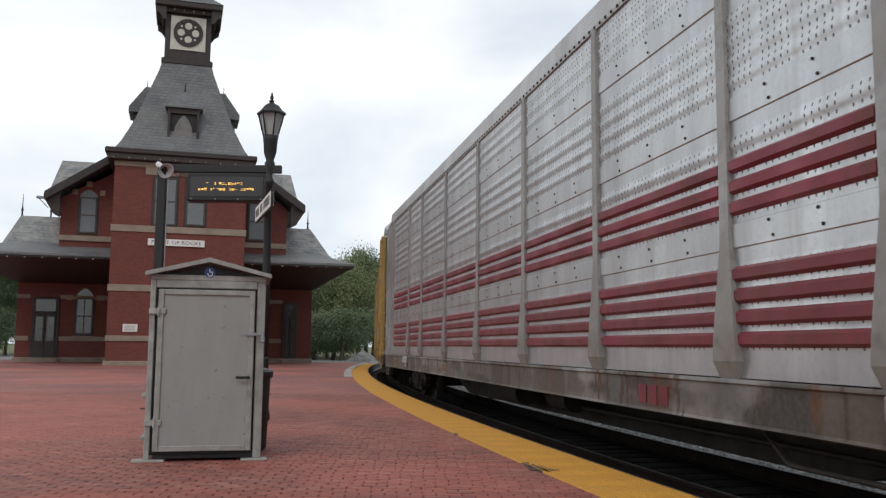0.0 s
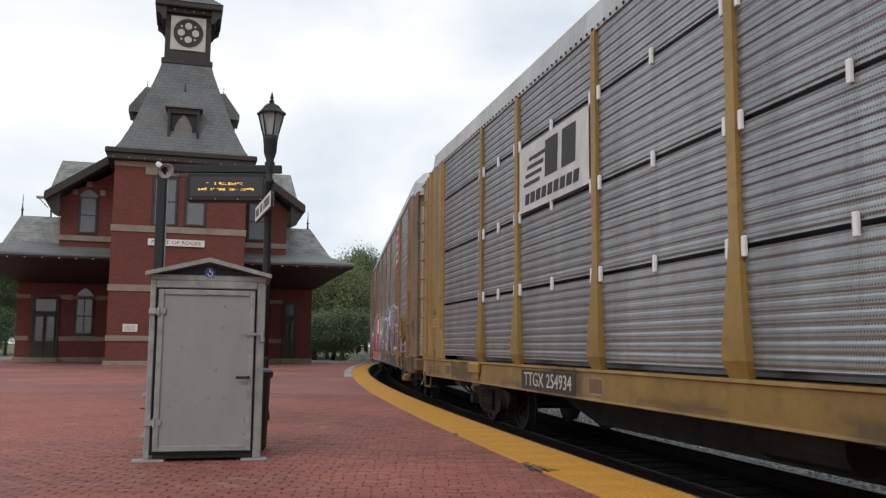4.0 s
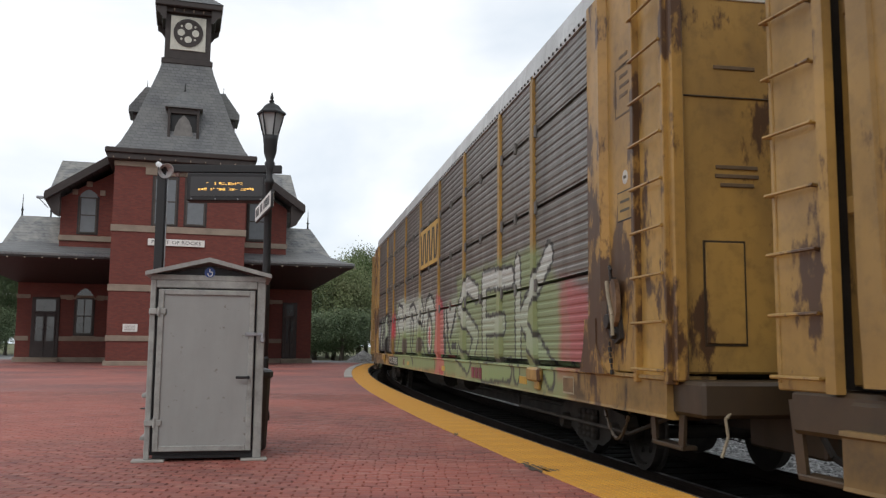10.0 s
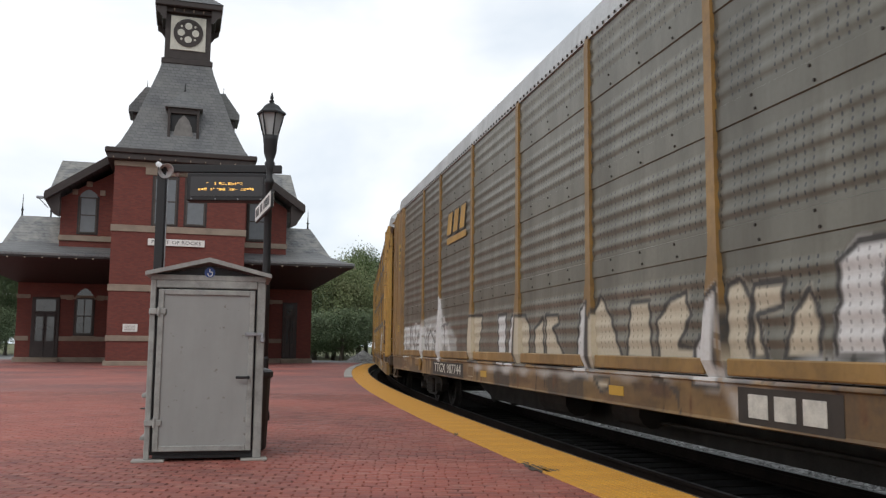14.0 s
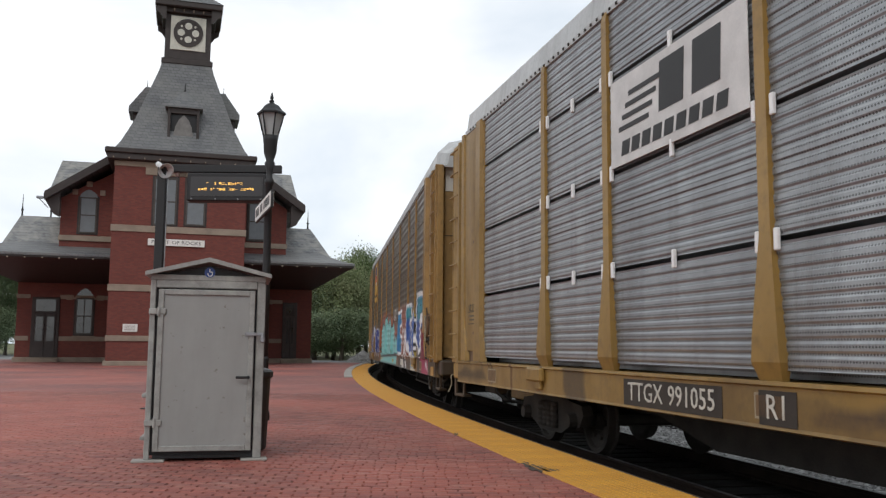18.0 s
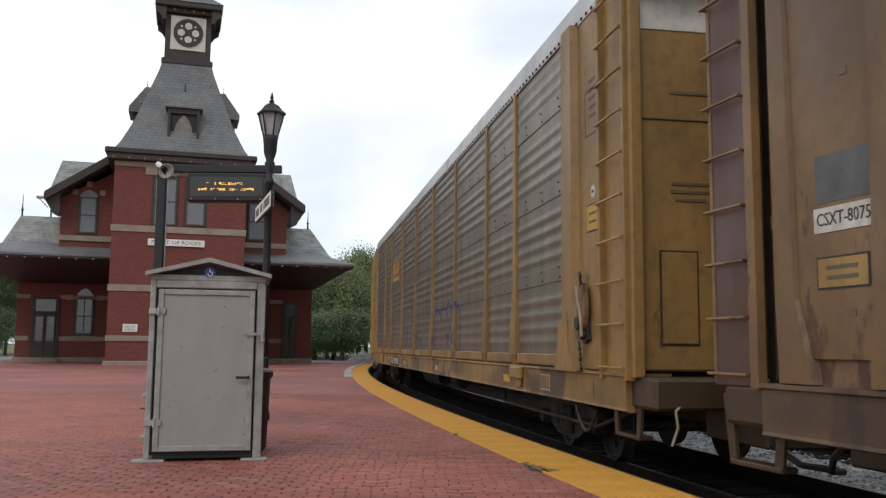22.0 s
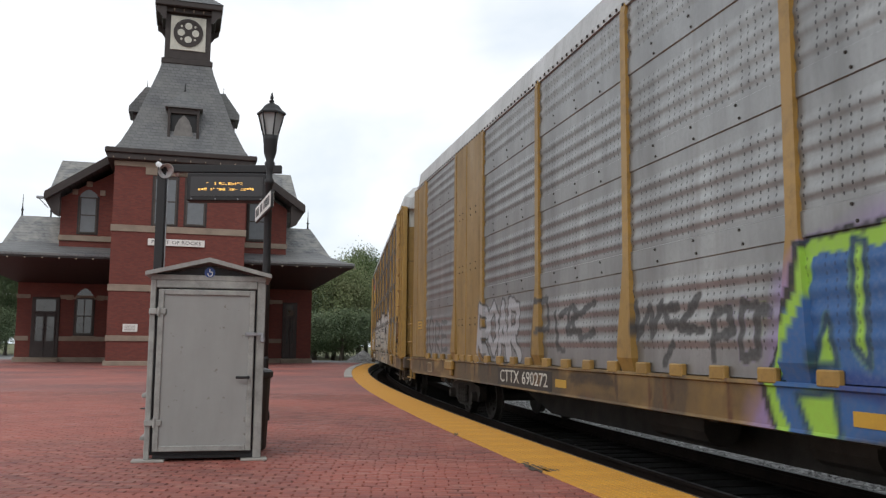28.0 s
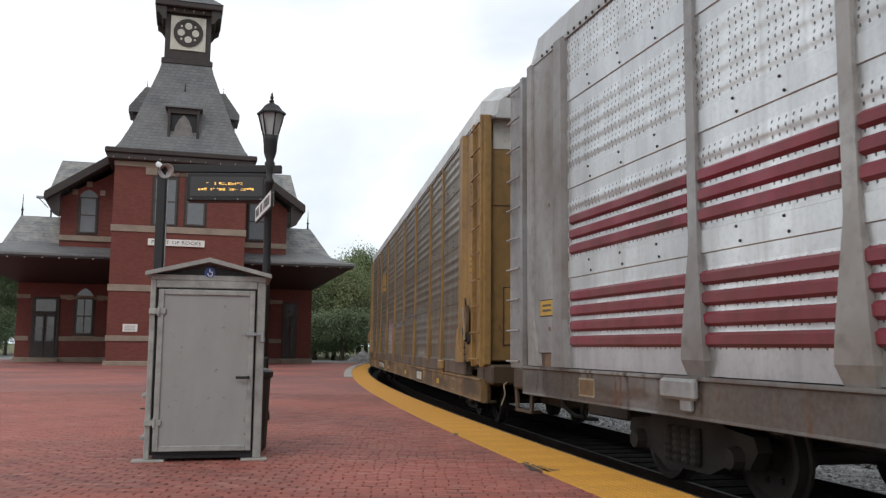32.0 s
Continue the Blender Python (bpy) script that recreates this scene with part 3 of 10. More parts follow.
def build_tactile():
    strip = thing("tactile_strip", pose(0, 0, 0), "yellow tactile warning strip with raised domes along the platform edge", "tactile paving", kind="structure")
    lng, wid = 0.606, STRIP_IN - STRIP_OUT
    tile = Shape()
    tile.box(-wid / 2, wid / 2, -lng / 2, lng / 2, -0.03, 0.008, 0.004)
    for i in range(12):
        for j in range(10):
            x, y = -wid / 2 + wid * (i + 0.5) / 12, -lng / 2 + lng * (j + 0.5) / 10
            ring = [(x + 0.014 * math.cos(k * math.pi / 3), y + 0.014 * math.sin(k * math.pi / 3), 0.008) for k in range(6)]
            topr = [(x + 0.007 * math.cos(k * math.pi / 3), y + 0.007 * math.sin(k * math.pi / 3), 0.0135) for k in range(6)]
            tile.sweep([ring, topr])
    me = tile.mesh("tactile_tile")
    n = 150
    for i in range(n):
        s = -95 + i * 0.61
        x, y, _ = on_curve(s, (STRIP_IN + STRIP_OUT) / 2)
        part("tactile_tile", me, "tactile", strip, m=pose(x, y, random.uniform(-0.001, 0.002), 0, 0, -math.degrees(s / EDGE_R)))

    # dirt that has crept over the strip's inner edge
    rng = random.Random(4)
    for off, y, w, h in ((0.05, 8.55, 0.11, 0.3), (0.1, 8.45, 0.13, 0.12), (0.02, 8.85, 0.05, 0.3), (0.01, 11.8, 0.03, 0.2)):
        x = edge_x(y, STRIP_IN) + off
        pts = [(x + w * math.cos(t) * rng.uniform(0.4, 1.15), y + h * math.sin(t) * rng.uniform(0.45, 1.15)) for t in (2 * math.pi * k / 22 for k in range(22))]
        part("stain", Shape().prism(pts, 0.006, 0.0098, "z"), "oil_stain", strip, "dark dirt on the yellow strip")


build_tactile()

# ---- the brick station with its clock tower ----
ST = pose(-14.578, 49.0, 0.0, 0, 0, 16.57)
TC = -0.28  # the tower's middle


def window(parent, x0, x1, z0, z1, y, arch=0.0, bars=1, sill=True, pane="glass", rails=1):
    """A sash window set in a wall face at depth y, with frame, sill and panes."""
    w = part("window", Shape().box(x0 - 0.1, x1 + 0.1, y - 0.03, y + 0.12, z0 - 0.08, z1 + 0.1, 0.02), "dark_wood", parent)
    fr = Shape()
    t = 0.09
    for a, b, c, d in ((x0, x0 + t, z0, z1), (x1 - t, x1, z0, z1), (x0 + t, x1 - t, z0, z0 + t), (x0 + t, x1 - t, z1 - t, z1)):
        fr.box(a, b, y - 0.08, y - 0.01, c, d, 0.012)
    for k in range(1, bars):
        xm = x0 + (x1 - x0) * k / bars
        fr.box(xm - 0.03, xm + 0.03, y - 0.075, y - 0.012, z0 + t, z1 - t, 0.008)
    for k in range(1, rails + 1):
        zm = z0 + (z1 - z0) * k / (rails + 1)
        fr.box(x0 + t, x1 - t, y - 0.07, y - 0.014, zm - 0.035, zm + 0.035, 0.008)
    part("window_frame", fr, "frame_paint", w)
    part("pane", Shape().box(x0 + t, x1 - t, y - 0.05, y - 0.035, z0 + t, z1 - t), pane, w)
    if sill:
        part("window_sill", Shape().box(x0 - 0.16, x1 + 0.16, y - 0.16, y + 0.05, z0 - 0.24, z0 - 0.085, 0.015), "stone", w)
    if arch:
        a = Shape()
        xm, hw = (x0 + x1) / 2, (x1 - x0) / 2 + 0.1
        outer, inner = [], []
        for k in range(9):
            u = -1 + k / 4
            outer.append((xm + u * (hw + 0.14), z1 + arch * (1 - abs(u) ** 1.6) + 0.28))
            inner.append((xm + u * hw, z1 + arch * (1 - abs(u) ** 1.6)))
        a.sweep([[(p[0], y - 0.05, p[1]), (q[0], y - 0.05, q[1]), (q[0], y + 0.1, q[1]), (p[0], y + 0.1, p[1])] for p, q in zip(outer, inner)])
        part("window_arch", a, "red_brick", w)
        head = Shape().prism([(x0, z1)] + [(p[0], p[1]) for p in inner[1:-1]] + [(x1, z1)], y - 0.034, y - 0.02)
        part("arched_pane", head, pane, w)
    return w


def build_station():
    st = thing("station_building", ST, "red brick Victorian railway station with slate roofs and a clock tower", "building")
    # ground floor, set back under the deep porch, and upper wing
    GY = 9.5
    part("wall", Shape().box(-9.95, 8.6, GY, 17, 0.3, 6.3), "red_brick", st)
    part("plinth", Shape().box(-10.05, 8.7, GY - 0.1, 17.1, -0.14, 0.3, 0.03), "stone", st)
    part("upper_wall", Shape().box(-6.95, 6.05, 3.4, 11, 6.2, 9.6).prism([(-6.95, 9.6), (6.05, 9.6), (-0.4, 13.4)], 3.4, 11), "red_brick", st)
    for z0, z1 in ((1.33, 1.62), (4.0, 4.25)):
        for xa, xb in ((-10.0, -9.2), (-7.45, -3.9), (3.3, 6.6)):
            part("belt_course", Shape().box(xa, xb, GY - 0.04, GY + 0.1, z0, z1, 0.01), "stone", st)
    for xa, xb in ((-7.0, -3.8), (3.3, 6.1)):
        part("belt_course", Shape().box(xa, xb, 3.3, 3.5, 7.1, 7.42, 0.015), "stone", st)
    # tower
    part("tower_wall", Shape().box(TC - 3.6, TC + 3.6, 0, 7.2, 0.25, 11.35), "red_brick", st)
    part("tower_plinth", Shape().box(TC - 3.72, TC + 3.72, -0.12, 7.3, -0.14, 0.25, 0.03), "stone", st)
    for z0, z1 in ((7.37, 7.74), (4.06, 4.43), (1.32, 1.63)):
        part("belt_course", Shape().box(TC - 3.66, TC + 3.66, -0.06, 7.26, z0, z1, 0.015), "stone", st)
    part("frieze", Shape().box(TC - 3.63, TC + 3.63, -0.03, 7.23, 11.05, 11.34, 0.01), "stone", st)
    part("cornice", Shape().box(TC - 4.0, TC + 4.0, -0.4, 7.6, 11.36, 11.72, 0.04).box(TC - 4.12, TC + 4.12, -0.52, 7.72, 11.7, 12.0, 0.05), "dark_wood", st)
    for k in range(10):
        part("bracket", Shape().box(TC - 3.7 + k * 0.82, TC - 3.63 + k * 0.82, -0.46, -0.38, 11.4, 11.49, 0.01), "stone", st)
    for x0, x1, z0, z1, pn in ((-1.74, -0.5, 7.8, 10.5, "shade"), (0.0, 1.06, 7.85, 10.5, "shade")):
        w = window(st, x0, x1, z0, z1, 0.0, 0, 1, False, pn)
        part("lintel", Shape().box(x0 - 0.5, x1 + 0.5, -0.05, 0.1, z1 + 0.12, z1 + 0.55, 0.015), "stone", w)
    # concave slate roof of the tower
    prof = [(12.0, 3.7), (12.1, 3.62), (12.5, 3.38), (13.1, 3.1), (13.9, 2.75), (14.9, 2.4), (16.2, 1.95), (17.3, 1.58), (18.0, 1.4)]
    secs = [[(TC + sx * h, 3.6 + sy * h, z) for sx, sy in ((-1, -1), (1, -1), (1, 1), (-1, 1))] for z, h in prof]
    part("roof", Shape().sweep(secs), "slate", st)
    # dormers on three sides
    # solid body, coloured black for the shade inside the dormer's openings
    dm = part("dormer", Shape().box(-1.12, 0.48, 0.62, 2.4, 12.85, 14.75, 0.02), "black_iron", st)
    for x in (-1.2, 0.4):
        part("dormer_post", Shape().box(x, x + 0.16, 0.44, 0.66, 12.85, 14.75, 0.02), "dark_wood", dm)
    part("dormer_head", Shape().box(-1.2, 0.56, 0.46, 0.64, 14.4, 14.75, 0.02), "dark_wood", dm)
    part("dormer_roof", Shape().sweep([[(-1.36, 0.3, 14.72), (0.72, 0.3, 14.72), (0.72, 2.6, 14.72), (-1.36, 2.6, 14.72)], [(-1.36, 0.3, 14.8), (0.72, 0.3, 14.8), (0.72, 2.6, 14.8), (-1.36, 2.6, 14.8)], [(-0.8, 0.75, 15.4), (0.16, 0.75, 15.4), (0.16, 2.4, 15.4), (-0.8, 2.4, 15.4)],
                                       [(-0.36, 1.6, 16.1), (-0.28, 1.6, 16.1), (-0.28, 2.4, 16.1), (-0.36, 2.4, 16.1)]]), "slate", dm)
    part("finial", Shape().tube((-0.32, 1.5, 16.0), (-0.32, 1.5, 16.5), 0.05, 0.02, 6), "black_iron", dm)
    arch = [(-0.86, 12.95), (0.22, 12.95), (0.22, 13.15), (0.13, 13.65), (-0.05, 14.05), (-0.32, 14.35), (-0.59, 14.05), (-0.77, 13.65), (-0.86, 13.15)]
    part("louvre", Shape().prism(arch, 0.5, 0.6), "weathered_wood", dm)
    part("dormer_sill", Shape().box(-1.45, 0.8, 0.42, 0.62, 12.78, 12.92, 0.02), "dark_wood", dm)
    for sx in (-1, 1):
        d = part("dormer", Shape().prism([(TC + sx * 1.8, 13.7), (TC + sx * 2.95, 13.7), (TC + sx * 2.95, 15.0), (TC + sx * 1.8, 15.8)], 2.9, 4.6), "dark_wood", st)
        part("dormer_roof", Shape().prism([(TC + sx * 1.5, 16.4), (TC + sx * 2.3, 16.4), (TC + sx * 3.2, 15.15), (TC + sx * 3.2, 14.85), (TC + sx * 1.5, 14.85)], 2.6, 4.9), "slate", d)
        part("finial", Shape().tube((TC + sx * 2.25, 3.7, 16.3), (TC + sx * 2.25, 3.7, 17.15), 0.04, 0.012, 6), "black_iron", d)
    # belfry with the round tracery
    bx, by = TC, 3.6
    bl = part("belfry", Shape().box(bx - 1.33, bx + 1.33, by - 1.33, by + 1.33, 17.9, 21.3, 0.02).box(bx - 1.48, bx + 1.48, by - 1.48, by + 1.48, 17.85, 18.2, 0.04), "dark_wood", st)
    fy = by - 1.34
    part("clock_panel", Shape().box(bx - 1.02, bx + 1.02, fy - 0.06, fy + 0.02, 18.75, 20.85, 0.02), "pale_panel", bl)
    zc = 19.83
    ring = Shape()
    secs = []
    for k in range(33):
        a = 2 * math.pi * k / 32
        secs.append([(bx + r * math.cos(a), yy, zc + r * math.sin(a)) for r, yy in ((0.70, fy - 0.13), (0.86, fy - 0.13), (0.86, fy - 0.05), (0.70, fy - 0.05))])
    ring.sweep(secs, cap=False)
    part("clock_ring", ring, "dark_wood", bl)
    part("clock_face", Shape().prism([(bx + 0.72 * math.cos(2 * math.pi * k / 28), zc + 0.72 * math.sin(2 * math.pi * k / 28)) for k in range(28)], fy - 0.09, fy - 0.05), "dark_wood", bl)
    for k in range(4):
        a = k * math.pi / 2
        part("roundel", Shape().prism([(bx + 0.42 * math.cos(a) + 0.21 * math.cos(t), zc + 0.42 * math.sin(a) + 0.21 * math.sin(t)) for t in (2 * math.pi * i / 16 for i in range(16))], fy - 0.115, fy - 0.085), "pale_panel", bl)
        a += math.pi / 4
        part("small_roundel", Shape().prism([(bx + 0.56 * math.cos(a) + 0.07 * math.cos(t), zc + 0.56 * math.sin(a) + 0.07 * math.sin(t)) for t in (2 * math.pi * i / 8 for i in range(8))], fy - 0.112, fy - 0.085), "pale_panel", bl)
    part("belfry_eave", Shape().box(bx - 1.95, bx + 1.95, by - 1.95, by + 1.95, 21.25, 21.6, 0.05).box(bx - 1.6, bx + 1.6, by - 1.6, by + 1.6, 20.98, 21.26, 0.03), "dark_wood", bl)
    for sx in (-1, 1):
        for sy in (-1, 1):
            part("eave_bracket", Shape().prism([(bx + sx * 1.3, 20.45), (bx + sx * 1.42, 20.45), (bx + sx * 1.62, 20.75), (bx + sx * 1.86, 20.9), (bx + sx * 1.9, 21.26), (bx + sx * 1.3, 21.26)], by + sy * 1.7 - 0.1, by + sy * 1.7 + 0.1), "dark_wood", bl)
    for k in range(6):
        part("bracket", Shape().box(bx - 1.45 + k * 0.56, bx - 1.37 + k * 0.56, by - 1.72, by - 1.6, 21.05, 21.2, 0.01), "stone", bl)
    part("belfry_roof", Shape().sweep([[(bx + sx * h, by + sy * h, z) for sx, sy in ((-1, -1), (1, -1), (1, 1), (-1, 1))] for z, h in ((21.6, 1.97), (22.1, 1.4), (23.3, 0.9), (26.2, 0.1))]), "slate", bl)
    # upper gabled wing roofs
    for sx, xe, ze in ((-1, -7.75, 9.35), (1, 7.05, 9.35)):
        xa, za = TC + sx * 0.2, 14.3
        t = 0.34
        part("gable_roof", Shape().prism([(xe, ze), (xa, za), (xa, za + t), (xe, ze + t)], 2.3, 11.5), "slate", st)
        part("barge_board", Shape().prism([(xe - sx * 0.05, ze - 0.1), (xa, za - 0.1), (xa, za + t + 0.06), (xe - sx * 0.05, ze + t + 0.06)], 2.16, 2.3), "dark_wood", st)
        part("eave_bracket", Shape().prism([(xe + sx * -0.05, ze - 0.05), (xe - sx * 0.85, ze + 0.4), (xe - sx * 0.85, ze - 1.0), (xe - sx * 0.5, ze - 0.8)], 2.5, 2.8), "dark_wood", st)
    part("cross_roof", Shape().sweep([[(-7.9, 4.0, 9.5), (7.0, 4.0, 9.5), (7.0, 11.0, 9.5), (-7.9, 11.0, 9.5)], [(-7.45, 6.8, 12.45), (6.6, 6.8, 12.45), (6.6, 7.6, 12.45), (-7.45, 7.6, 12.45)]]), "pale_slate", st)
    window(st, -5.95, -4.98, 7.56, 9.7, 3.4, 0.45, 1, False, "shade")
    window(st, 3.7, 4.75, 7.56, 9.9, 3.4, 0, 1, False, "shade")
    for dx, dz, ww in ((0.0, 0.78, 0.34), (-0.75, 0.28, 0.3), (0.75, 0.28, 0.3)):
        part("arch_stone", Shape().box(-5.465 + dx - ww / 2, -5.465 + dx + ww / 2, 3.33, 3.5, 9.7 + dz - 0.16, 9.7 + dz + 0.16, 0.015), "stone", st)
    for xc, hw in ((-5.975, 0.95), (4.8, 0.92)):
        for sx in (-1, 1):
            part("arch_stone", Shape().box(xc + sx * hw - 0.2, xc + sx * hw + 0.2, GY - 0.06, GY + 0.1, 3.95, 4.27, 0.015), "stone", st)
    # deep porch roof all round, on the ground floor
    o0, o1 = [(-12.2, 1.0), (9.95, 1.0), (9.95, 20.0), (-12.2, 20.0)], [(-9.6, 4.6), (8.4, 4.6), (8.4, 14.4), (-9.6, 14.4)]
    part("porch_roof", Shape().sweep([[(x, y, 5.98) for x, y in o0], [(x, y, 6.12) for x, y in o0],
                                      [(x * 0.93 - 0.05, (y - 9.25) * 0.93 + 9.25 - 0.02, 6.3) for x, y in o0], [(x, y, 7.05) for x, y in o1]]), "slate", st)
    part("porch_fascia", Shape().sweep([[(x * 0.995, y + (0.06 if y < 9 else -0.06), 5.87) for x, y in o0], [(x * 0.995, y + (0.06 if y < 9 else -0.06), 5.98) for x, y in o0]]), "dark_wood", st)
    part("porch_soffit", Shape().sweep([[(x, y, 5.0) for x, y in ((-10.0, GY - 0.05), (8.65, GY - 0.05), (8.65, 17.1), (-10.0, 17.1))], [(x * 0.99, y, 5.88) for x, y in o0]]), "dark_wood", st)
    for k in range(26):
        x = -11.8 + k * 0.87
        if not TC - 3.7 < x < TC + 3.7:
            part("bracket", Shape().box(x - 0.04, x + 0.04, 0.94, 1.02, 5.80, 5.88, 0.01), "stone", st)
    part("wing_roof", Shape().sweep([[(-10.35, 5.2, 6.85), (9.15, 5.2, 6.85), (9.15, 14.0, 6.85), (-10.35, 14.0, 6.85)], [(-9.8, 8.0, 9.05), (8.15, 8.0, 9.05), (8.15, 11.0, 9.05), (-9.8, 11.0, 9.05)]]), "pale_slate", st)
    for x, y, z0, z1 in ((-9.75, 8.1, 9.0, 10.4), (8.0, 8.1, 9.0, 10.35), (-8.1, 8.1, 9.0, 11.25)):
        part("finial", Shape().tube((x, y, z0), (x, y, z1), 0.06, 0.012, 6).lathe([(0.03, 0), (0.1, 0.08), (0.03, 0.16)], 8, (x, y, z0 + 0.35)), "black_iron", st)
    # ground floor openings
    window(st, -6.5, -5.45, 1.75, 4.1, GY, 0.62, 2, True, "glass", 1)
    window(st, 4.3, 5.3, 1.75, 4.1, GY, 0.62, 2, True, "glass", 1)
    for x0, x1 in ((-8.95, -7.55), (6.75, 7.5)):
        d = part("door", Shape().box(x0 - 0.12, x1 + 0.12, GY - 0.08, GY + 0.1, 0.25, 4.1, 0.02), "dark_wood", st)
        lf = Shape()
        xm = (x0 + x1) / 2
        for a, b in ((x0 + 0.06, xm - 0.03), (xm + 0.03, x1 - 0.06)):
            lf.box(a, b, GY - 0.12, GY - 0.06, 0.3, 3.05, 0.015)
        part("door_leaf", lf, "dark_wood", d)
        for a, b in ((x0 + 0.16, xm - 0.12), (xm + 0.12, x1 - 0.16)):
            part("pane", Shape().box(a, b, GY - 0.14, GY - 0.115, 1.3, 2.85), "glass", d)
        part("pane", Shape().box(x0 + 0.12, x1 - 0.12, GY - 0.12, GY - 0.07, 3.2, 3.95), "glass", d)
        part("step", Shape().box(x0 - 0.2, x1 + 0.2, GY - 0.5, GY - 0.08, -0.02, 0.22, 0.02), "stone", d)
    # the station's name board and a small notice
    sg = part("name_board", Shape().box(-1.95, 1.1, -0.12, -0.02, 6.64, 7.02, 0.015), "white_sign", st, "long white board with dark lettering")
    put_words("lettering", "POINT OF ROCKS", 0.27, -1.75, 0.9, -0.128, 6.83, sg, "ink", 1)
    nt = part("notice", Shape().box(-3.05, -2.28, -0.06, -0.01, 1.84, 2.26, 0.01), "white_sign", st, "small white notice board")
    for k in range(3):
        part("line", Shape().box(-2.95, -2.4, -0.068, -0.055, 2.13 - k * 0.1, 2.16 - k * 0.1), "grey_ink", nt)
    # camera and lights on the roof corner
    part("floodlight", Shape().box(-8.7, -8.3, 6.0, 6.3, 9.9, 10.05, 0.03).tube((-8.05, 6.4, 9.4), (-8.6, 6.2, 9.95), 0.03, n=6), "steel", st)
    return st


def put_text(name, words, size, at, parent, material, stretch=1.0, turn=(90, 0, 0), align="CENTER", extrude=0.002):
    """Lettering in the built-in font, made into a mesh."""
    cu = bpy.data.curves.new(name, "FONT")
    cu.body, cu.size, cu.align_x, cu.align_y, cu.extrude = words, size, align, "CENTER", extrude
    cu.resolution_u = 2
    tmp = bpy.data.objects.new(name, cu)
    scene.collection.objects.link(tmp)
    bpy.context.view_layer.update()
    me = bpy.data.meshes.new_from_object(tmp)
    bpy.data.objects.remove(tmp)
    me.materials.clear()
    me.transform(pose(*at, *turn) @ Matrix.Diagonal((stretch, 1, 1, 1)))
    return part(name, me, material, parent)


def put_words(name, words, size, x0, x1, y, z, parent, material, sign=-1, extrude=0.002):
    """A line of words from x0 to x1, each word a part of its own; sign: which way along x it reads."""
    turn = (90, 0, 180) if sign < 0 else (90, 0, 0)
    obs = [put_text(name, w, size, (0, y, z), parent, material, 1.0, turn, "LEFT", extrude) for w in words.split()]
    ext = [(min(v.co.x for v in o.data.vertices), max(v.co.x for v in o.data.vertices)) for o in obs]
    wide = [b - a for a, b in ext]
    space = 0.38 * size
    fit = abs(x1 - x0) / (sum(wide) + space * (len(obs) - 1))
    at = x0
    for o, (a, b), w in zip(obs, ext, wide):
        near = b if sign < 0 else a
        o.data.transform(Matrix.Translation((at, 0, 0)) @ Matrix.Diagonal((fit, 1, 1, 1)) @ Matrix.Translation((-near, 0, 0)))
        at += sign * fit * (w + space)
    return obs


build_station()


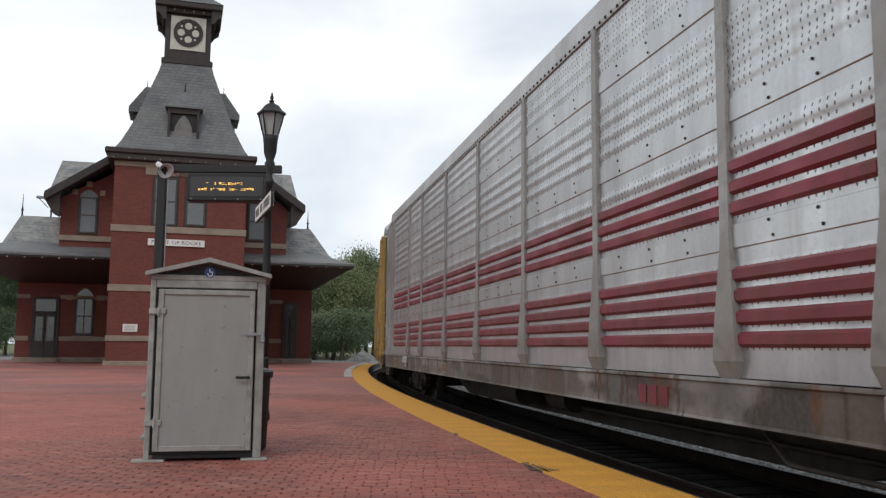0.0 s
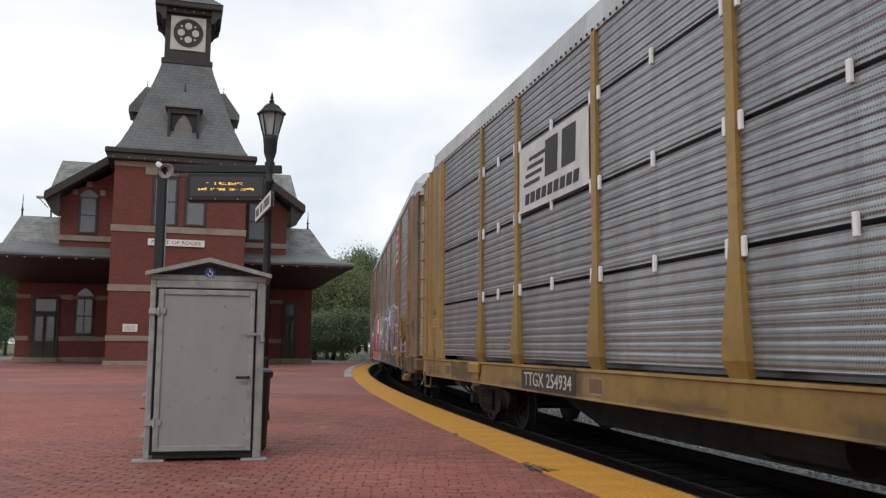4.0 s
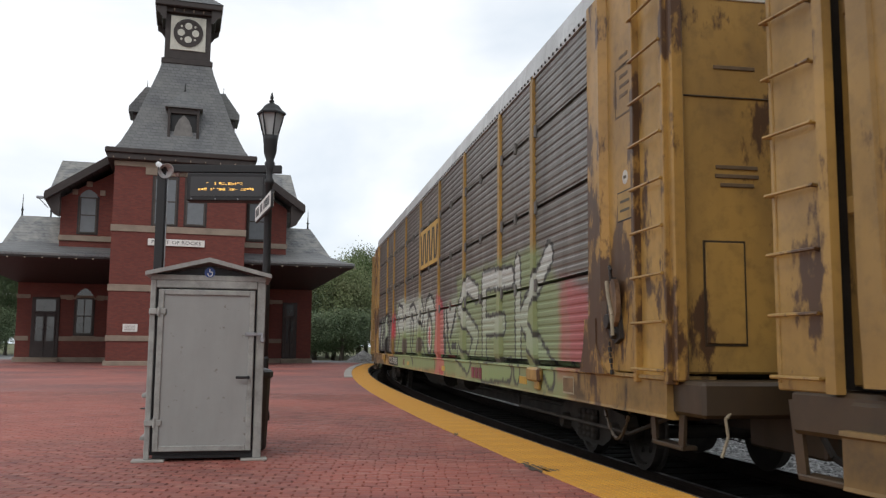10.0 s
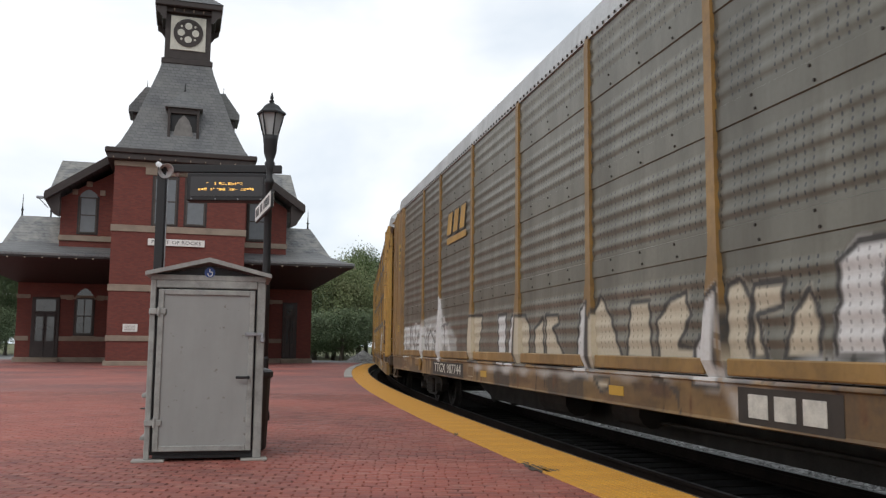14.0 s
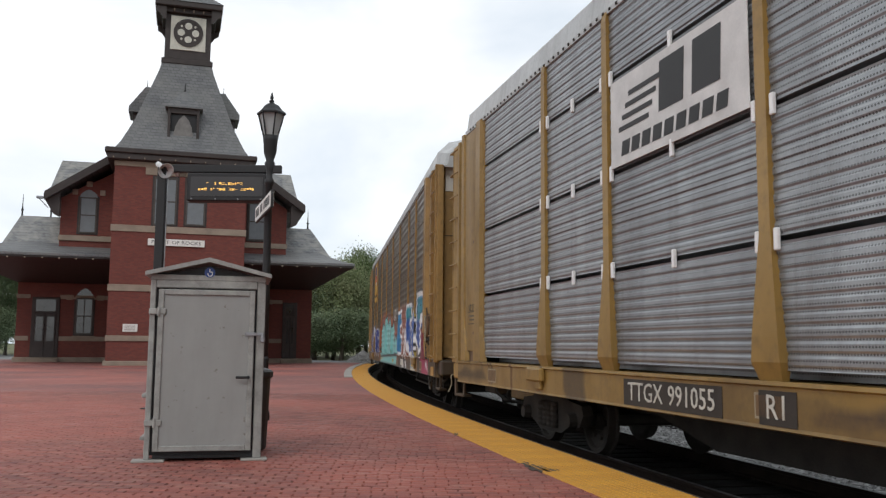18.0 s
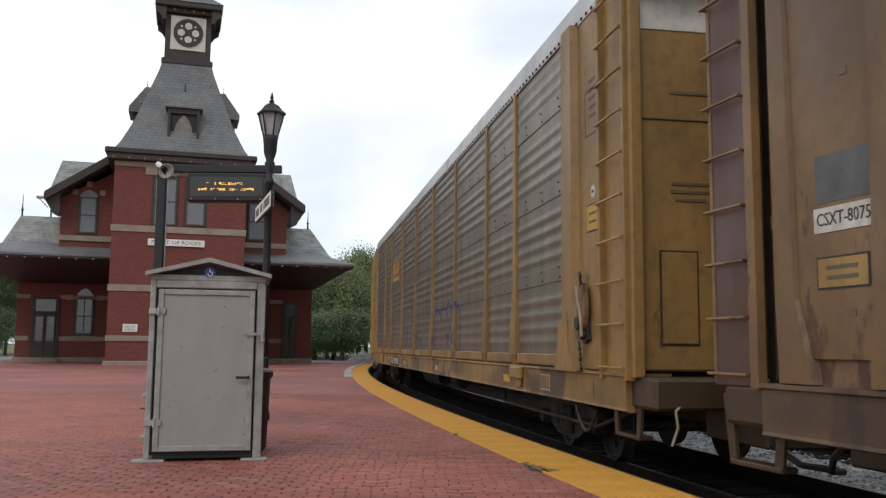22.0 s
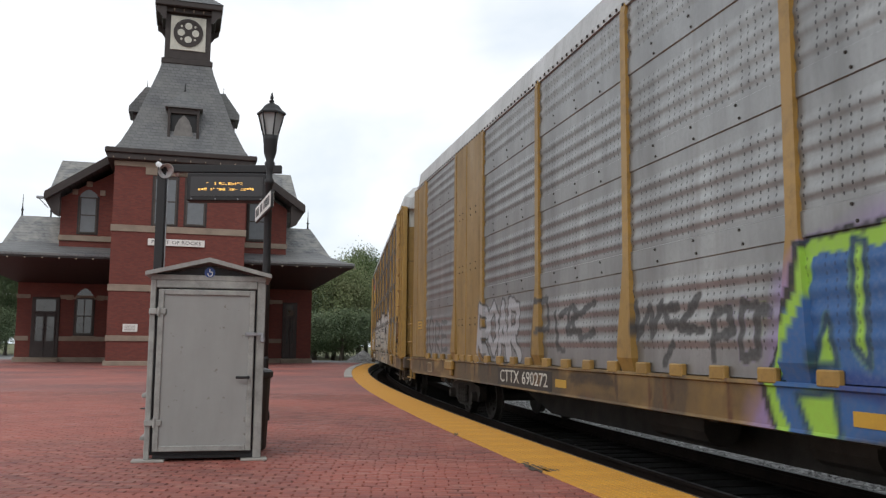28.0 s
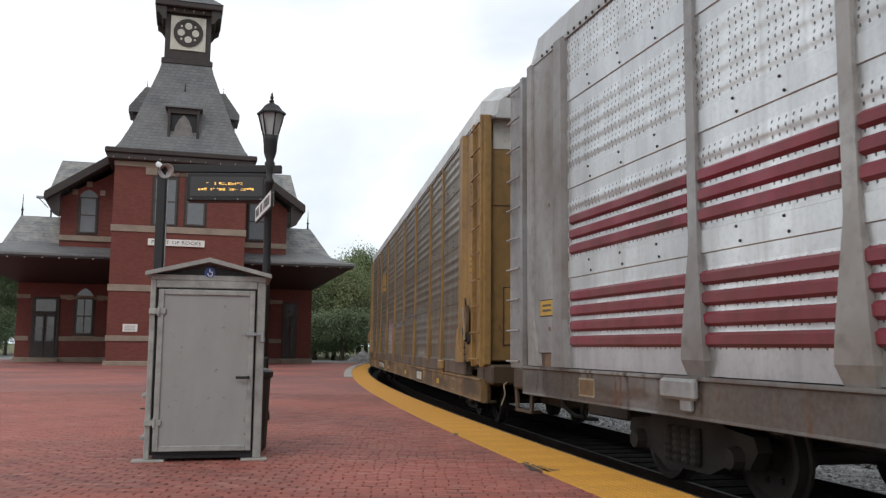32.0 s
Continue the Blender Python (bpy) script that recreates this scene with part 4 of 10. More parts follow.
# ---- things on the platform ----
def build_shed():
    sh = thing("lift_shed", pose(-2.375, 8.9, 0, 0, 0, 13.0), "grey metal wheelchair lift shed with a gabled top and closed door", "shed")
    w, d, he, ha = 0.567, 0.85, 1.80, 1.985
    wall = Shape()
    wall.box(-w, -w + 0.05, 0.05, d, 0.06, he, 0.008).box(w - 0.05, w, 0.05, d, 0.06, he, 0.008).box(-w + 0.05, w - 0.05, d - 0.05, d, 0.06, he, 0.008)
    part("wall", wall, "shed_grey", sh)
    fr = Shape()
    fr.box(-w, -w + 0.055, 0, 0.06, 0.02, he, 0.008).box(w - 0.085, w, 0, 0.06, 0.02, he, 0.008).box(-w + 0.055, w - 0.085, 0, 0.06, he - 0.08, he, 0.008)
    part("door_frame", fr, "shed_trim", sh)
    # black sheet behind the door paints the shade in its slits
    part("gap_shade_sheet", Shape().box(-w + 0.056, w - 0.086, 0.034, 0.05, 0.061, he - 0.081), "black_iron", sh)
    dr = part("door", Shape().box(-w + 0.082, w - 0.105, -0.012, 0.03, 0.1, he - 0.095, 0.006), "shed_grey", sh)
    x0, x1, z0, z1 = -w + 0.082, w - 0.105, 0.1, he - 0.095
    for a, b, c, e in ((x0, x0 + 0.055, z0, z1), (x1 - 0.055, x1, z0, z1), (x0 + 0.055, x1 - 0.055, z0, z0 + 0.055), (x0 + 0.055, x1 - 0.055, z1 - 0.055, z1)):
        part("door_stile", Shape().box(a, b, -0.03, -0.008, c, e, 0.006), "shed_trim", dr)
    for z in (0.38, 1.48):
        part("hinge", Shape().box(-w - 0.005, -w + 0.16, -0.035, 0.0, z - 0.03, z + 0.03, 0.006).tube((-w + 0.09, -0.04, z - 0.045), (-w + 0.09, -0.04, z + 0.045), 0.014), "shed_trim", dr)
    h = part("door_handle", Shape().box(x1 - 0.17, x1 - 0.04, -0.075, -0.05, 0.815, 0.84, 0.006).tube((x1 - 0.045, -0.06, 0.828), (x1 - 0.045, -0.01, 0.828), 0.016), "black_iron", dr)
    part("hasp", Shape().box(x1 - 0.09, x1 + 0.09, -0.05, -0.03, 1.245, 1.28, 0.006), "steel", dr)
    part("padlock", Shape().box(x1 + 0.06, x1 + 0.11, -0.075, -0.035, 1.175, 1.235, 0.012).tube((x1 + 0.085, -0.055, 1.23), (x1 + 0.085, -0.055, 1.27), 0.02, 0.012), "steel", dr)
    part("gable", Shape().prism([(-w, he), (w, he), (w, he + 0.035), (0, ha - 0.03), (-w, he + 0.035)], 0.03, 0.06), "black_iron", sh)
    part("gable_rail", Shape().box(-w, w, 0.0, 0.032, he, he + 0.055, 0.006), "shed_trim", sh)
    rf = Shape()
    for sx in (-1, 1):
        rf.prism([(0, ha), (sx * (w + 0.05), he + 0.035), (sx * (w + 0.05), he + 0.075), (0, ha + 0.045)], -0.09, d + 0.08)
    part("roof", rf, "shed_trim", sh)
    part("sticker", Shape().prism([(0.055 * math.cos(2 * math.pi * k / 8 + 0.39), he + 0.085 + 0.055 * math.sin(2 * math.pi * k / 8 + 0.39)) for k in range(8)], -0.002, 0.03), "blue_sign", sh, "blue octagonal wheelchair sign")
    whl = Shape()
    secs = []
    for k in range(15):
        a = 1.2 - 4.6 * k / 14
        secs.append([(0.004 + r * math.cos(a), -0.004, he + 0.07 + r * math.sin(a)) for r in (0.018, 0.027)] + [(0.004 + r * math.cos(a), -0.002, he + 0.07 + r * math.sin(a)) for r in (0.027, 0.018)])
    whl.sweep(secs).box(-0.005, 0.005, -0.004, -0.002, he + 0.085, he + 0.12).box(-0.005, 0.025, -0.004, -0.002, he + 0.085, he + 0.094)
    part("sticker_symbol", whl, "white_paint", sh)
    for sx in (-1, 1):
        part("foot_plate", Shape().box(sx * w - 0.06 - (0.05 if sx < 0 else 0.14), sx * w + 0.06 + (0.14 if sx < 0 else 0.0), -0.06, 0.12, 0.0, 0.022, 0.005), "concrete", sh)
    part("floor_frame", Shape().box(-w + 0.085, w - 0.085, 0.02, d - 0.06, 0.03, 0.06), "black_iron", sh)
    part("side_rail", Shape().box(-w - 0.05, -w - 0.004, 0.1, 0.8, 0.62, 0.66, 0.008).box(-w - 0.05, -w - 0.004, 0.1, 0.8, 0.2, 0.24, 0.008), "shed_trim", sh)


build_shed()


def build_bin():
    b = thing("litter_bin", pose(-2.19, 9.95, 0), "dark brown tapered litter bin with a rimmed top", "litter bin")
    part("body", Shape().lathe([(0.22, 0.0), (0.235, 0.03), (0.262, 0.8), (0.262, 0.82)], 20), "plastic_black", b)
    part("rim", Shape().lathe([(0.275, 0.79), (0.29, 0.81), (0.29, 0.855), (0.26, 0.88), (0.2, 0.9)], 20), "plastic_black", b)


build_bin()


def build_lamp():
    lp = thing("street_lamp", pose(-2.79, 13.8, 0), "black cast iron lantern street lamp with a tapered glass head", "street lamp")
    smooth(part("base", Shape().lathe([(0.12, 0), (0.12, 0.12), (0.1, 0.16), (0.09, 0.5), (0.1, 0.54), (0.085, 0.62), (0.078, 0.9), (0.085, 0.93), (0.072, 0.98)], 12), "black_iron", lp))
    smooth(part("post", Shape().lathe([(0.072, 0.97), (0.062, 2.4), (0.055, 3.7), (0.075, 3.72), (0.075, 3.78), (0.05, 3.82), (0.055, 3.95), (0.085, 4.05), (0.06, 4.1), (0.1, 4.22), (0.115, 4.42), (0.13, 4.5)], 12), "black_iron", lp))
    part("lantern_glass", Shape().lathe([(0.1, 4.47), (0.2, 4.86)], 6), "lantern_glass", lp)
    for k in range(6):
        a = 2 * math.pi * k / 6
        part("lantern_bar", Shape().tube((0.105 * math.cos(a), 0.105 * math.sin(a), 4.46), (0.21 * math.cos(a), 0.21 * math.sin(a), 4.87), 0.013, n=5), "black_iron", lp)
    part("lantern_cap", Shape().lathe([(0.235, 4.85), (0.24, 4.875), (0.17, 4.93), (0.12, 5.0), (0.07, 5.03), (0.03, 5.05)], 6), "black_iron", lp)
    part("finial", Shape().lathe([(0.03, 5.04), (0.045, 5.08), (0.02, 5.1), (0.03, 5.13), (0.008, 5.22)], 8), "black_iron", lp)
    # the station sign on the post, seen along its length
    a, b = Vector((-2.55 + 2.79, 12.9 - 13.8, 0)), Vector((-3.17 + 2.79, 14.7 - 13.8, 0))
    mid, d = (a + b) / 2, (b - a).normalized()
    turn = math.degrees(math.atan2(d.y, d.x))
    sg = part("name_sign", Shape().box(-0.93, 0.93, -0.02, 0.02, -0.14, 0.14, 0.008), "ink", lp, "white station sign with dark border and lettering", m=pose(mid.x + 0.0, mid.y, 3.34, 0, 0, turn))
    for sy in (-1, 1):
        part("sign_face", Shape().box(-0.9, 0.9, sy * 0.024 - 0.003, sy * 0.024 + 0.003, -0.115, 0.115), "white_sign", sg)
        bars = Shape()
        for k in range(12):
            if k not in (5, 8):
                bars.box(-0.8 + k * 0.135, -0.72 + k * 0.135, sy * 0.03 - 0.002, sy * 0.03 + 0.002, -0.065, 0.065)
        part("lettering", bars, "ink", sg)
    part("sign_bracket", Shape().tube((0, 0, 3.44), (mid.x, mid.y, 3.44), 0.015).tube((0, 0, 3.24), (mid.x, mid.y, 3.24), 0.015), "black_iron", lp)


build_lamp()


def build_board():
    bd = thing("display_pole", pose(-5.21, 16.0, 0), "dark steel pole with a hanging electronic display and a horn loudspeaker", "display board")
    part("pole", Shape().box(-0.08, 0.08, -0.08, 0.08, 0.0, 4.42, 0.012), "black_iron", bd)
    part("conduit", Shape().tube((0.1, -0.02, 0.1), (0.1, -0.02, 4.2), 0.014), "steel", bd)
    part("base_plate", Shape().box(-0.17, 0.17, -0.17, 0.17, 0, 0.02, 0.005), "black_iron", bd)
    part("beam", Shape().box(0.08, 2.2, -0.05, 0.05, 4.33, 4.475, 0.01), "black_iron", bd)
    ds = part("display", Shape().box(0.49, 1.95, -0.14, 0.12, 3.78, 4.30, 0.02), "black_iron", bd, "black electronic display with amber dotted lines")
    part("display_face", Shape().box(0.56, 1.88, -0.147, -0.135, 3.87, 4.23), "display", ds)
    led = Shape()
    rng = random.Random(5)
    for row, (z, x0, x1) in enumerate(((4.105, 0.85, 1.5), (4.0, 0.7, 1.72))):
        x = x0
        while x < x1:
            w = rng.uniform(0.02, 0.05)
            if rng.random() < 0.82:
                for q in range(5):
                    if rng.random() < 0.62:
                        led.box(x, x + w, -0.152, -0.146, z - 0.025 + q * 0.009, z - 0.0185 + q * 0.009)
            x += w + 0.014
    tagged(part("display_lines", led, "amber_led", ds, "glowing amber dots"), kind="stuff")
    for x in (0.8, 1.62):
        part("hanger", Shape().box(x - 0.02, x + 0.02, -0.02, 0.02, 4.29, 4.34), "black_iron", ds)
    studs = Shape()
    for x in (0.58, 1.02, 1.44, 1.86):
        studs.tube((x, -0.15, 3.815), (x, -0.138, 3.815), 0.012, n=6)
    part("stud", studs, "steel", ds)
    hn = Shape()
    ax = Vector((0.62, -0.62, -0.48)).normalized()
    o = Vector((-0.12, 0.06, 4.5))
    prof = [(0.05, 0.0), (0.055, 0.12), (0.05, 0.13), (0.06, 0.2), (0.1, 0.3), (0.145, 0.36), (0.15, 0.37), (0.13, 0.36), (0.05, 0.22)]
    a = ax.orthogonal().normalized()
    c = ax.cross(a)
    hn.sweep([[o + ax * t + (a * math.cos(k * math.pi / 9) + c * math.sin(k * math.pi / 9)) * r for k in range(18)] for r, t in prof])
    smooth(part("horn", hn, "horn", bd, "pale grey horn loudspeaker"))
    hn2 = Shape()
    ax2 = Vector((0.9, 0.35, -0.2)).normalized()
    o2 = Vector((0.0, 0.0, 4.42))
    a = ax2.orthogonal().normalized()
    c = ax2.cross(a)
    hn2.sweep([[o2 + ax2 * t * 0.8 + (a * math.cos(k * math.pi / 9) + c * math.sin(k * math.pi / 9)) * r * 0.7 for k in range(18)] for r, t in prof])
    smooth(part("horn", hn2, "horn", bd))
    part("horn_bracket", Shape().tube((0, 0, 4.4), (-0.02, 0.0, 4.5), 0.03, n=6), "black_iron", bd)


build_board()


# ---- trees and the far edge of the yard ----
def tree_mesh(seed, height, spread, leaf, n, trunk_r=0.16):
    """Trunk with limbs, and leaves strewn in clumps round the limb ends."""
    rng = random.Random(seed)
    wood, leaves = Shape(), Shape()
    wood.sweep([[(0.12 * math.sin(z * 0.7) * k + r * math.cos(t), r * math.sin(t), z) for t in (2 * math.pi * i / 8 for i in range(8))]
                for k, (z, r) in enumerate(((0, trunk_r * 1.4), (0.5, trunk_r), (height * 0.35, trunk_r * 0.75), (height * 0.7, trunk_r * 0.4), (height * 0.93, 0.03)))])
    tips = []
    for i in range(22):
        h = height * rng.uniform(0.22, 0.9)
        a = rng.uniform(0, 2 * math.pi)
        reach = spread * (1.0 - 0.65 * max(0, (h / height - 0.45) / 0.55)) * rng.uniform(0.5, 1.05)
        p = Vector((0, 0, h))
        q = p + Vector((math.cos(a) * reach, math.sin(a) * reach, height * rng.uniform(0.02, 0.14)))
        wood.tube(p, q, trunk_r * 0.3, 0.015, 5)
        tips += [(q, 0.24), (p.lerp(q, 0.6), 0.22)]
    tips.append((Vector((0, 0, height)), 0.2))
    for i in range(n):
        o, s = tips[rng.randrange(len(tips))]
        g = Vector((rng.gauss(0, 1), rng.gauss(0, 1), rng.gauss(0, 0.8))) * spread * s
        c = o + g
        if c.z < 0.15:
            continue
        u = Vector((rng.gauss(0, 1), rng.gauss(0, 1), rng.gauss(0, 1))).normalized()
        w = u.orthogonal().normalized()
        L = leaf * rng.uniform(0.6, 1.3)
        leaves.add([c - u * L, c + w * L * 0.45, c + u * L, c - w * L * 0.45], [(0, 1, 2, 3)])
    me = bpy.data.meshes.new("crown")
    me.from_pydata(leaves.v, [], leaves.f)
    return wood.mesh("trunk"), me


def build_trees():
    rng = random.Random(11)
    kinds = []
    for seed, hgt, spr, leaf, n, mat in ((1, 10.0, 3.0, 0.11, 15000, "leaf_a"), (2, 9.0, 2.6, 0.10, 14000, "leaf_b"), (3, 8.0, 2.8, 0.11, 13000, "leaf_c"), (4, 4.2, 1.9, 0.09, 9000, "leaf_b"), (5, 11.5, 3.4, 0.12, 16000, "leaf_b")):
        trunk, crown = tree_mesh(seed, hgt, spr, leaf, n)
        trunk.materials.append(M["bark"])
        crown.materials.append(M[mat])
        kinds.append((trunk, crown, hgt))
    spots = [(-13.6, 92, 0), (-11.0, 97, 2), (-8.6, 101, 0), (-14.8, 86, 1), (-12.2, 84, 3), (-10.2, 90, 1), (-7.6, 96, 2), (-15.9, 99, 4), (-9.5, 108, 4), (-7.2, 112, 0),
             (-13.4, 110, 4), (-12.9, 78, 3), (-11.4, 79, 3), (-14.0, 76, 3), (-18.6, 104, 0), (-22, 108, 4), (-6.6, 122, 4), (-11.5, 124, 0), (-9.6, 84, 2), (-8.4, 88, 0), (-10.0, 81, 3),
             (-8.9, 93, 1), (-12.4, 95, 2), (-8.0, 106, 4), (-11.8, 103, 0), (-16.5, 92, 2), (-9.0, 78.5, 3), (-15.4, 80, 3), (-7.9, 82, 3), (-14.5, 118, 4), (-9.0, 118, 4), (-18, 116, 4), (-5.4, 132, 4),
             (-52.5, 101, 0), (-55.5, 104, 4), (-50.2, 108, 1), (-58.5, 100, 1), (-62, 110, 0), (-48, 112, 4), (-54, 96, 3), (-57, 97, 3), (-51, 98, 3), (-60.5, 97, 3), (-65, 104, 4), (-53, 112, 4), (-46, 118, 4),
             (-42.3, 84, 1), (-43.6, 88, 0), (-43.2, 93, 4), (-41.6, 82, 3), (-43.0, 83, 3), (-44.6, 86, 3), (-42.6, 80, 3)]
    labels = {0: "tall leafy green tree at the wood's edge", 1: "slender dull green tree at the wood's edge", 2: "yellow-green young tree at the wood's edge", 3: "low dense green bush beside the yard", 4: "broad dark green tree behind the station yard"}
    for x, y, k in spots:
        trunk, crown, hgt = kinds[k]
        t = thing("bush" if k == 3 else "tree", pose(x, y, -0.14, 0, 0, rng.uniform(0, 360)) @ Matrix.Diagonal((1, 1, rng.uniform(0.88, 1.1), 1)), labels[k], "bush" if k == 3 else "tree", "trees by the yard")
        part("trunk", trunk, "bark", t)
        part("crown", crown, "leaf_a", t)


build_trees()


def build_far_yard():
    lot = Shape()
    lot.prism([(-90, 63.0), (-6.2, 63.0), (-6.4, 74), (-16, 76), (-30, 92), (-90, 96)], -0.3, -0.05, "z")
    tagged(part("road", lot, "asphalt"), "pale worn asphalt yard behind the station", "road", kind="structure")
    pile = Shape()
    rng = random.Random(3)
    secs = []
    for k in range(7):
        r = 1.5 * (1 - k / 6.2)
        secs.append([(-6.35 + r * (1 + rng.uniform(-0.12, 0.12)) * math.cos(t), 71 + 0.9 * r * (1 + rng.uniform(-0.12, 0.12)) * math.sin(t), -0.15 + 1.0 * (k / 6.0) ** 0.9) for t in (2 * math.pi * i / 18 for i in range(18))])
    pile.sweep(secs)
    tagged(part("gravel_heap", pile, "ballast"), "low heap of pale grey gravel beside the track", "gravel", kind="stuff")


build_far_yard()


# ---- the train: covered car carriers, each 28.65 m over its couplers ----
PITCH, SPEED = 28.65, 28.65 / 2.375
POSTS = (-9.07, -7.15, -4.29, -1.43, 1.43, 4.29, 7.15, 9.07)
PANEL_END, CORNER_END, BODY_END = 11.82, 13.05, 13.72
Z0, Z1 = 1.13, 5.06  # side sheets, above the rail
SIDE = 1.53
BAYS = list(zip((-PANEL_END,) + POSTS, POSTS + (PANEL_END,)))


LAPS = (Z0, 2.18, 3.22, 4.27)  # lower edges of the four side sheets
RIBS = [b + 0.30 + 0.172 * i for b in LAPS for i in range(4)]


def corrugation(style):
    """(z, outward, rounded) up the side sheet; rounded: the length above it belongs to a rib."""
    pts = []

    def rib(a, half, rise):
        for i in range(8):
            f = i / 8
            pts.append((a - half + 2 * half * f, rise * (0.5 - 0.5 * math.cos(2 * math.pi * f)), 1))
        pts.append((a + half, 0.0, 0))

    for k, z in enumerate(LAPS):
        top = LAPS[k + 1] if k < 3 else Z1
        rise = top - z
        if style == "ribbed":
            n = 9 if k < 3 else 7
            foot = 0.07 if k == 0 else 0.021
            step = (rise - foot - 0.05) / n
            pts += [(z, -0.25, 0)] if k == 0 else []
            pts += [(z + foot, -0.25, 0), (z + foot + 0.001, 0.0, 0)]
            for i in range(n):
                a = z + foot + 0.009 + i * step
                pts += [(a, -0.006, 0), (a + 0.16 * step, -0.006, 0), (a + 0.34 * step, 0.003, 0), (a + 0.8 * step, 0.004, 0), (a + 0.98 * step, -0.006, 0)]
            pts += [(top - 0.022, 0.0, 0), (top - 0.021, -0.25, 0)]
        else:
            if k:
                pts += [(z - 0.028, 0.0, 0), (z - 0.02, 0.014, 0), (z + 0.17, 0.014, 0), (z + 0.178, 0.0, 0)]
            else:
                pts.append((z, 0.0, 0))
            for i in range(4):
                a = z + 0.30 + 0.172 * i
                if a + 0.08 < top - 0.03:
                    rib(a, 0.076, 0.0135)
            if k == 3:
                pts.append((Z1, 0.0, 0))
    return pts


def finer(pts, step, below=2.95):
    out = [pts[0]]
    for a, b in zip(pts, pts[1:]):
        n = max(1, int(abs(b[0] - a[0]) / step)) if a[0] < below else 1
        out += [(a[0] + (b[0] - a[0]) * i / n, a[1] + (b[1] - a[1]) * i / n, b[2] if i == n else a[2]) for i in range(1, n + 1)]
    return out


def sheet_mesh(style, w, nx=1, zstep=9.0):
    """One bay of corrugated side sheet, w long, with its middle at x = 0."""
    prof = finer(corrugation(style), zstep)
    me = bpy.data.meshes.new("side_panel")
    v = [(-w / 2 + w * i / nx, SIDE + o, z) for z, o, _ in prof for i in range(nx + 1)]
    m = nx + 1
    f = [(k * m + i + 1, k * m + i, (k + 1) * m + i, (k + 1) * m + i + 1) for k in range(len(prof) - 1) for i in range(nx)]
    me.from_pydata(v, [], f)
    me.polygons.foreach_set("use_smooth", [bool(prof[k][2]) for k in range(len(prof) - 1) for i in range(nx)])
    return me


def plain_panel_mesh(w, nx=2):
    """A flat wide panel with folded edges and a middle seam."""
    me = bpy.data.meshes.new("plain_panel")
    zs = [Z0 + (2.95 - Z0) * i / 66 for i in range(66)] + [2.95, Z1] if nx > 2 else [Z0, Z1]
    xs = [(-w / 2, 0.0), (-w / 2 + 0.02, 0.03)] + [(-w / 2 + 0.02 + (w - 0.04) * i / nx, 0.03) for i in range(1, nx)] + [(w / 2 - 0.02, 0.03), (w / 2, 0.0)]
    v = [(x, SIDE + o, z) for z in zs for x, o in xs]
    m = len(xs)
    me.from_pydata(v, [], [(k * m + i + 1, k * m + i, (k + 1) * m + i, (k + 1) * m + i + 1) for k in range(len(zs) - 1) for i in range(m - 1)])
    return me


def post_mesh(wide, zstep=9.0, low=0.0):
    """A side post whose foot spreads over the sill; wide: the foot's width."""
    sh = Shape()
    rows = [(Z0 - 0.02 - low, wide * 0.78, 0.0), (Z0 + 0.13 - low * 0.8, wide, 0.05), (Z0 + 0.32, wide * 0.9, 0.05), (Z0 + 1.0, 0.17, 0.024), (Z0 + 1.1, 0.145, 0.02), (Z1 - 0.1, 0.125, 0.02), (Z1 + 0.02, 0.11, 0.004)]
    if zstep < 5:
        out = [rows[0]]
        for a, b in zip(rows, rows[1:]):
            n = max(1, int((b[0] - a[0]) / zstep)) if a[0] < Z0 + 2.4 else 1
            out += [tuple(p + (q - p) * i / n for p, q in zip(a, b)) for i in range(1, n + 1)]
        rows = out
    secs = []
    nx = 1 if zstep > 5 else 5
    for z, w, o in rows:
        ring = [(-w / 2 + w * i / nx, SIDE + 0.022 + o, z) for i in range(nx + 1)]
        secs.append([(-w / 2, SIDE - 0.03, z)] + ring + [(w / 2, SIDE - 0.03, z)])
    return sh.sweep(secs).mesh("post")


def sill_shape(nx):
    """Side sill with a top flange, nx lengths long."""
    sh = Shape()
    prof = [(1.1, 1.02), (1.1, 1.12), (1.58, 1.12), (1.585, 1.09), (1.56, 1.075), (1.56, 1.04), (1.56, 1.0), (1.56, 0.96), (1.56, 0.92), (1.56, 0.88), (1.56, 0.84), (1.56, 0.79), (1.57, 0.765), (1.52, 0.75), (1.4, 0.75), (1.4, 1.02)]
    secs = [[(-13.3 + 26.6 * i / nx, y, z) for y, z in prof] for i in range(nx + 1)]
    return sh.sweep(secs)


# --- shared car pieces ---
def roof_mesh():
    sh = Shape()
    half = [(1.555, 5.03), (1.56, 5.09), (1.53, 5.11), (1.49, 5.40), (1.26, 5.62), (0.7, 5.74)]
    prof = half + [(0.0, 5.78)] + [(-y, z) for y, z in half[::-1]]
    secs = []
    n = 110
    for i in range(n + 1):
        x = -12.9 + 25.8 * i / n
        lift = 0.022 if i % 2 else 0.0
        secs.append([(x, y, z + (lift if 5.4 < z else 0)) for y, z in prof])
    sh.sweep(secs)
    for sx in (-1, 1):
        a = [(sx * 12.9, y, z) for y, z in prof]
        b = [(sx * 13.6, y * 0.9, 4.95 + (z - 5.03) * 0.75) for y, z in prof]
        sh.sweep([a, b])
    return sh.mesh("roof")


def rivet_strip():
    sh = Shape()
    for i in range(150):
        x = -12.6 + i * 0.169
        sh.box(x - 0.016, x + 0.016, 1.555, 1.57, 5.045, 5.075)
    return sh.mesh("rivet_strip")


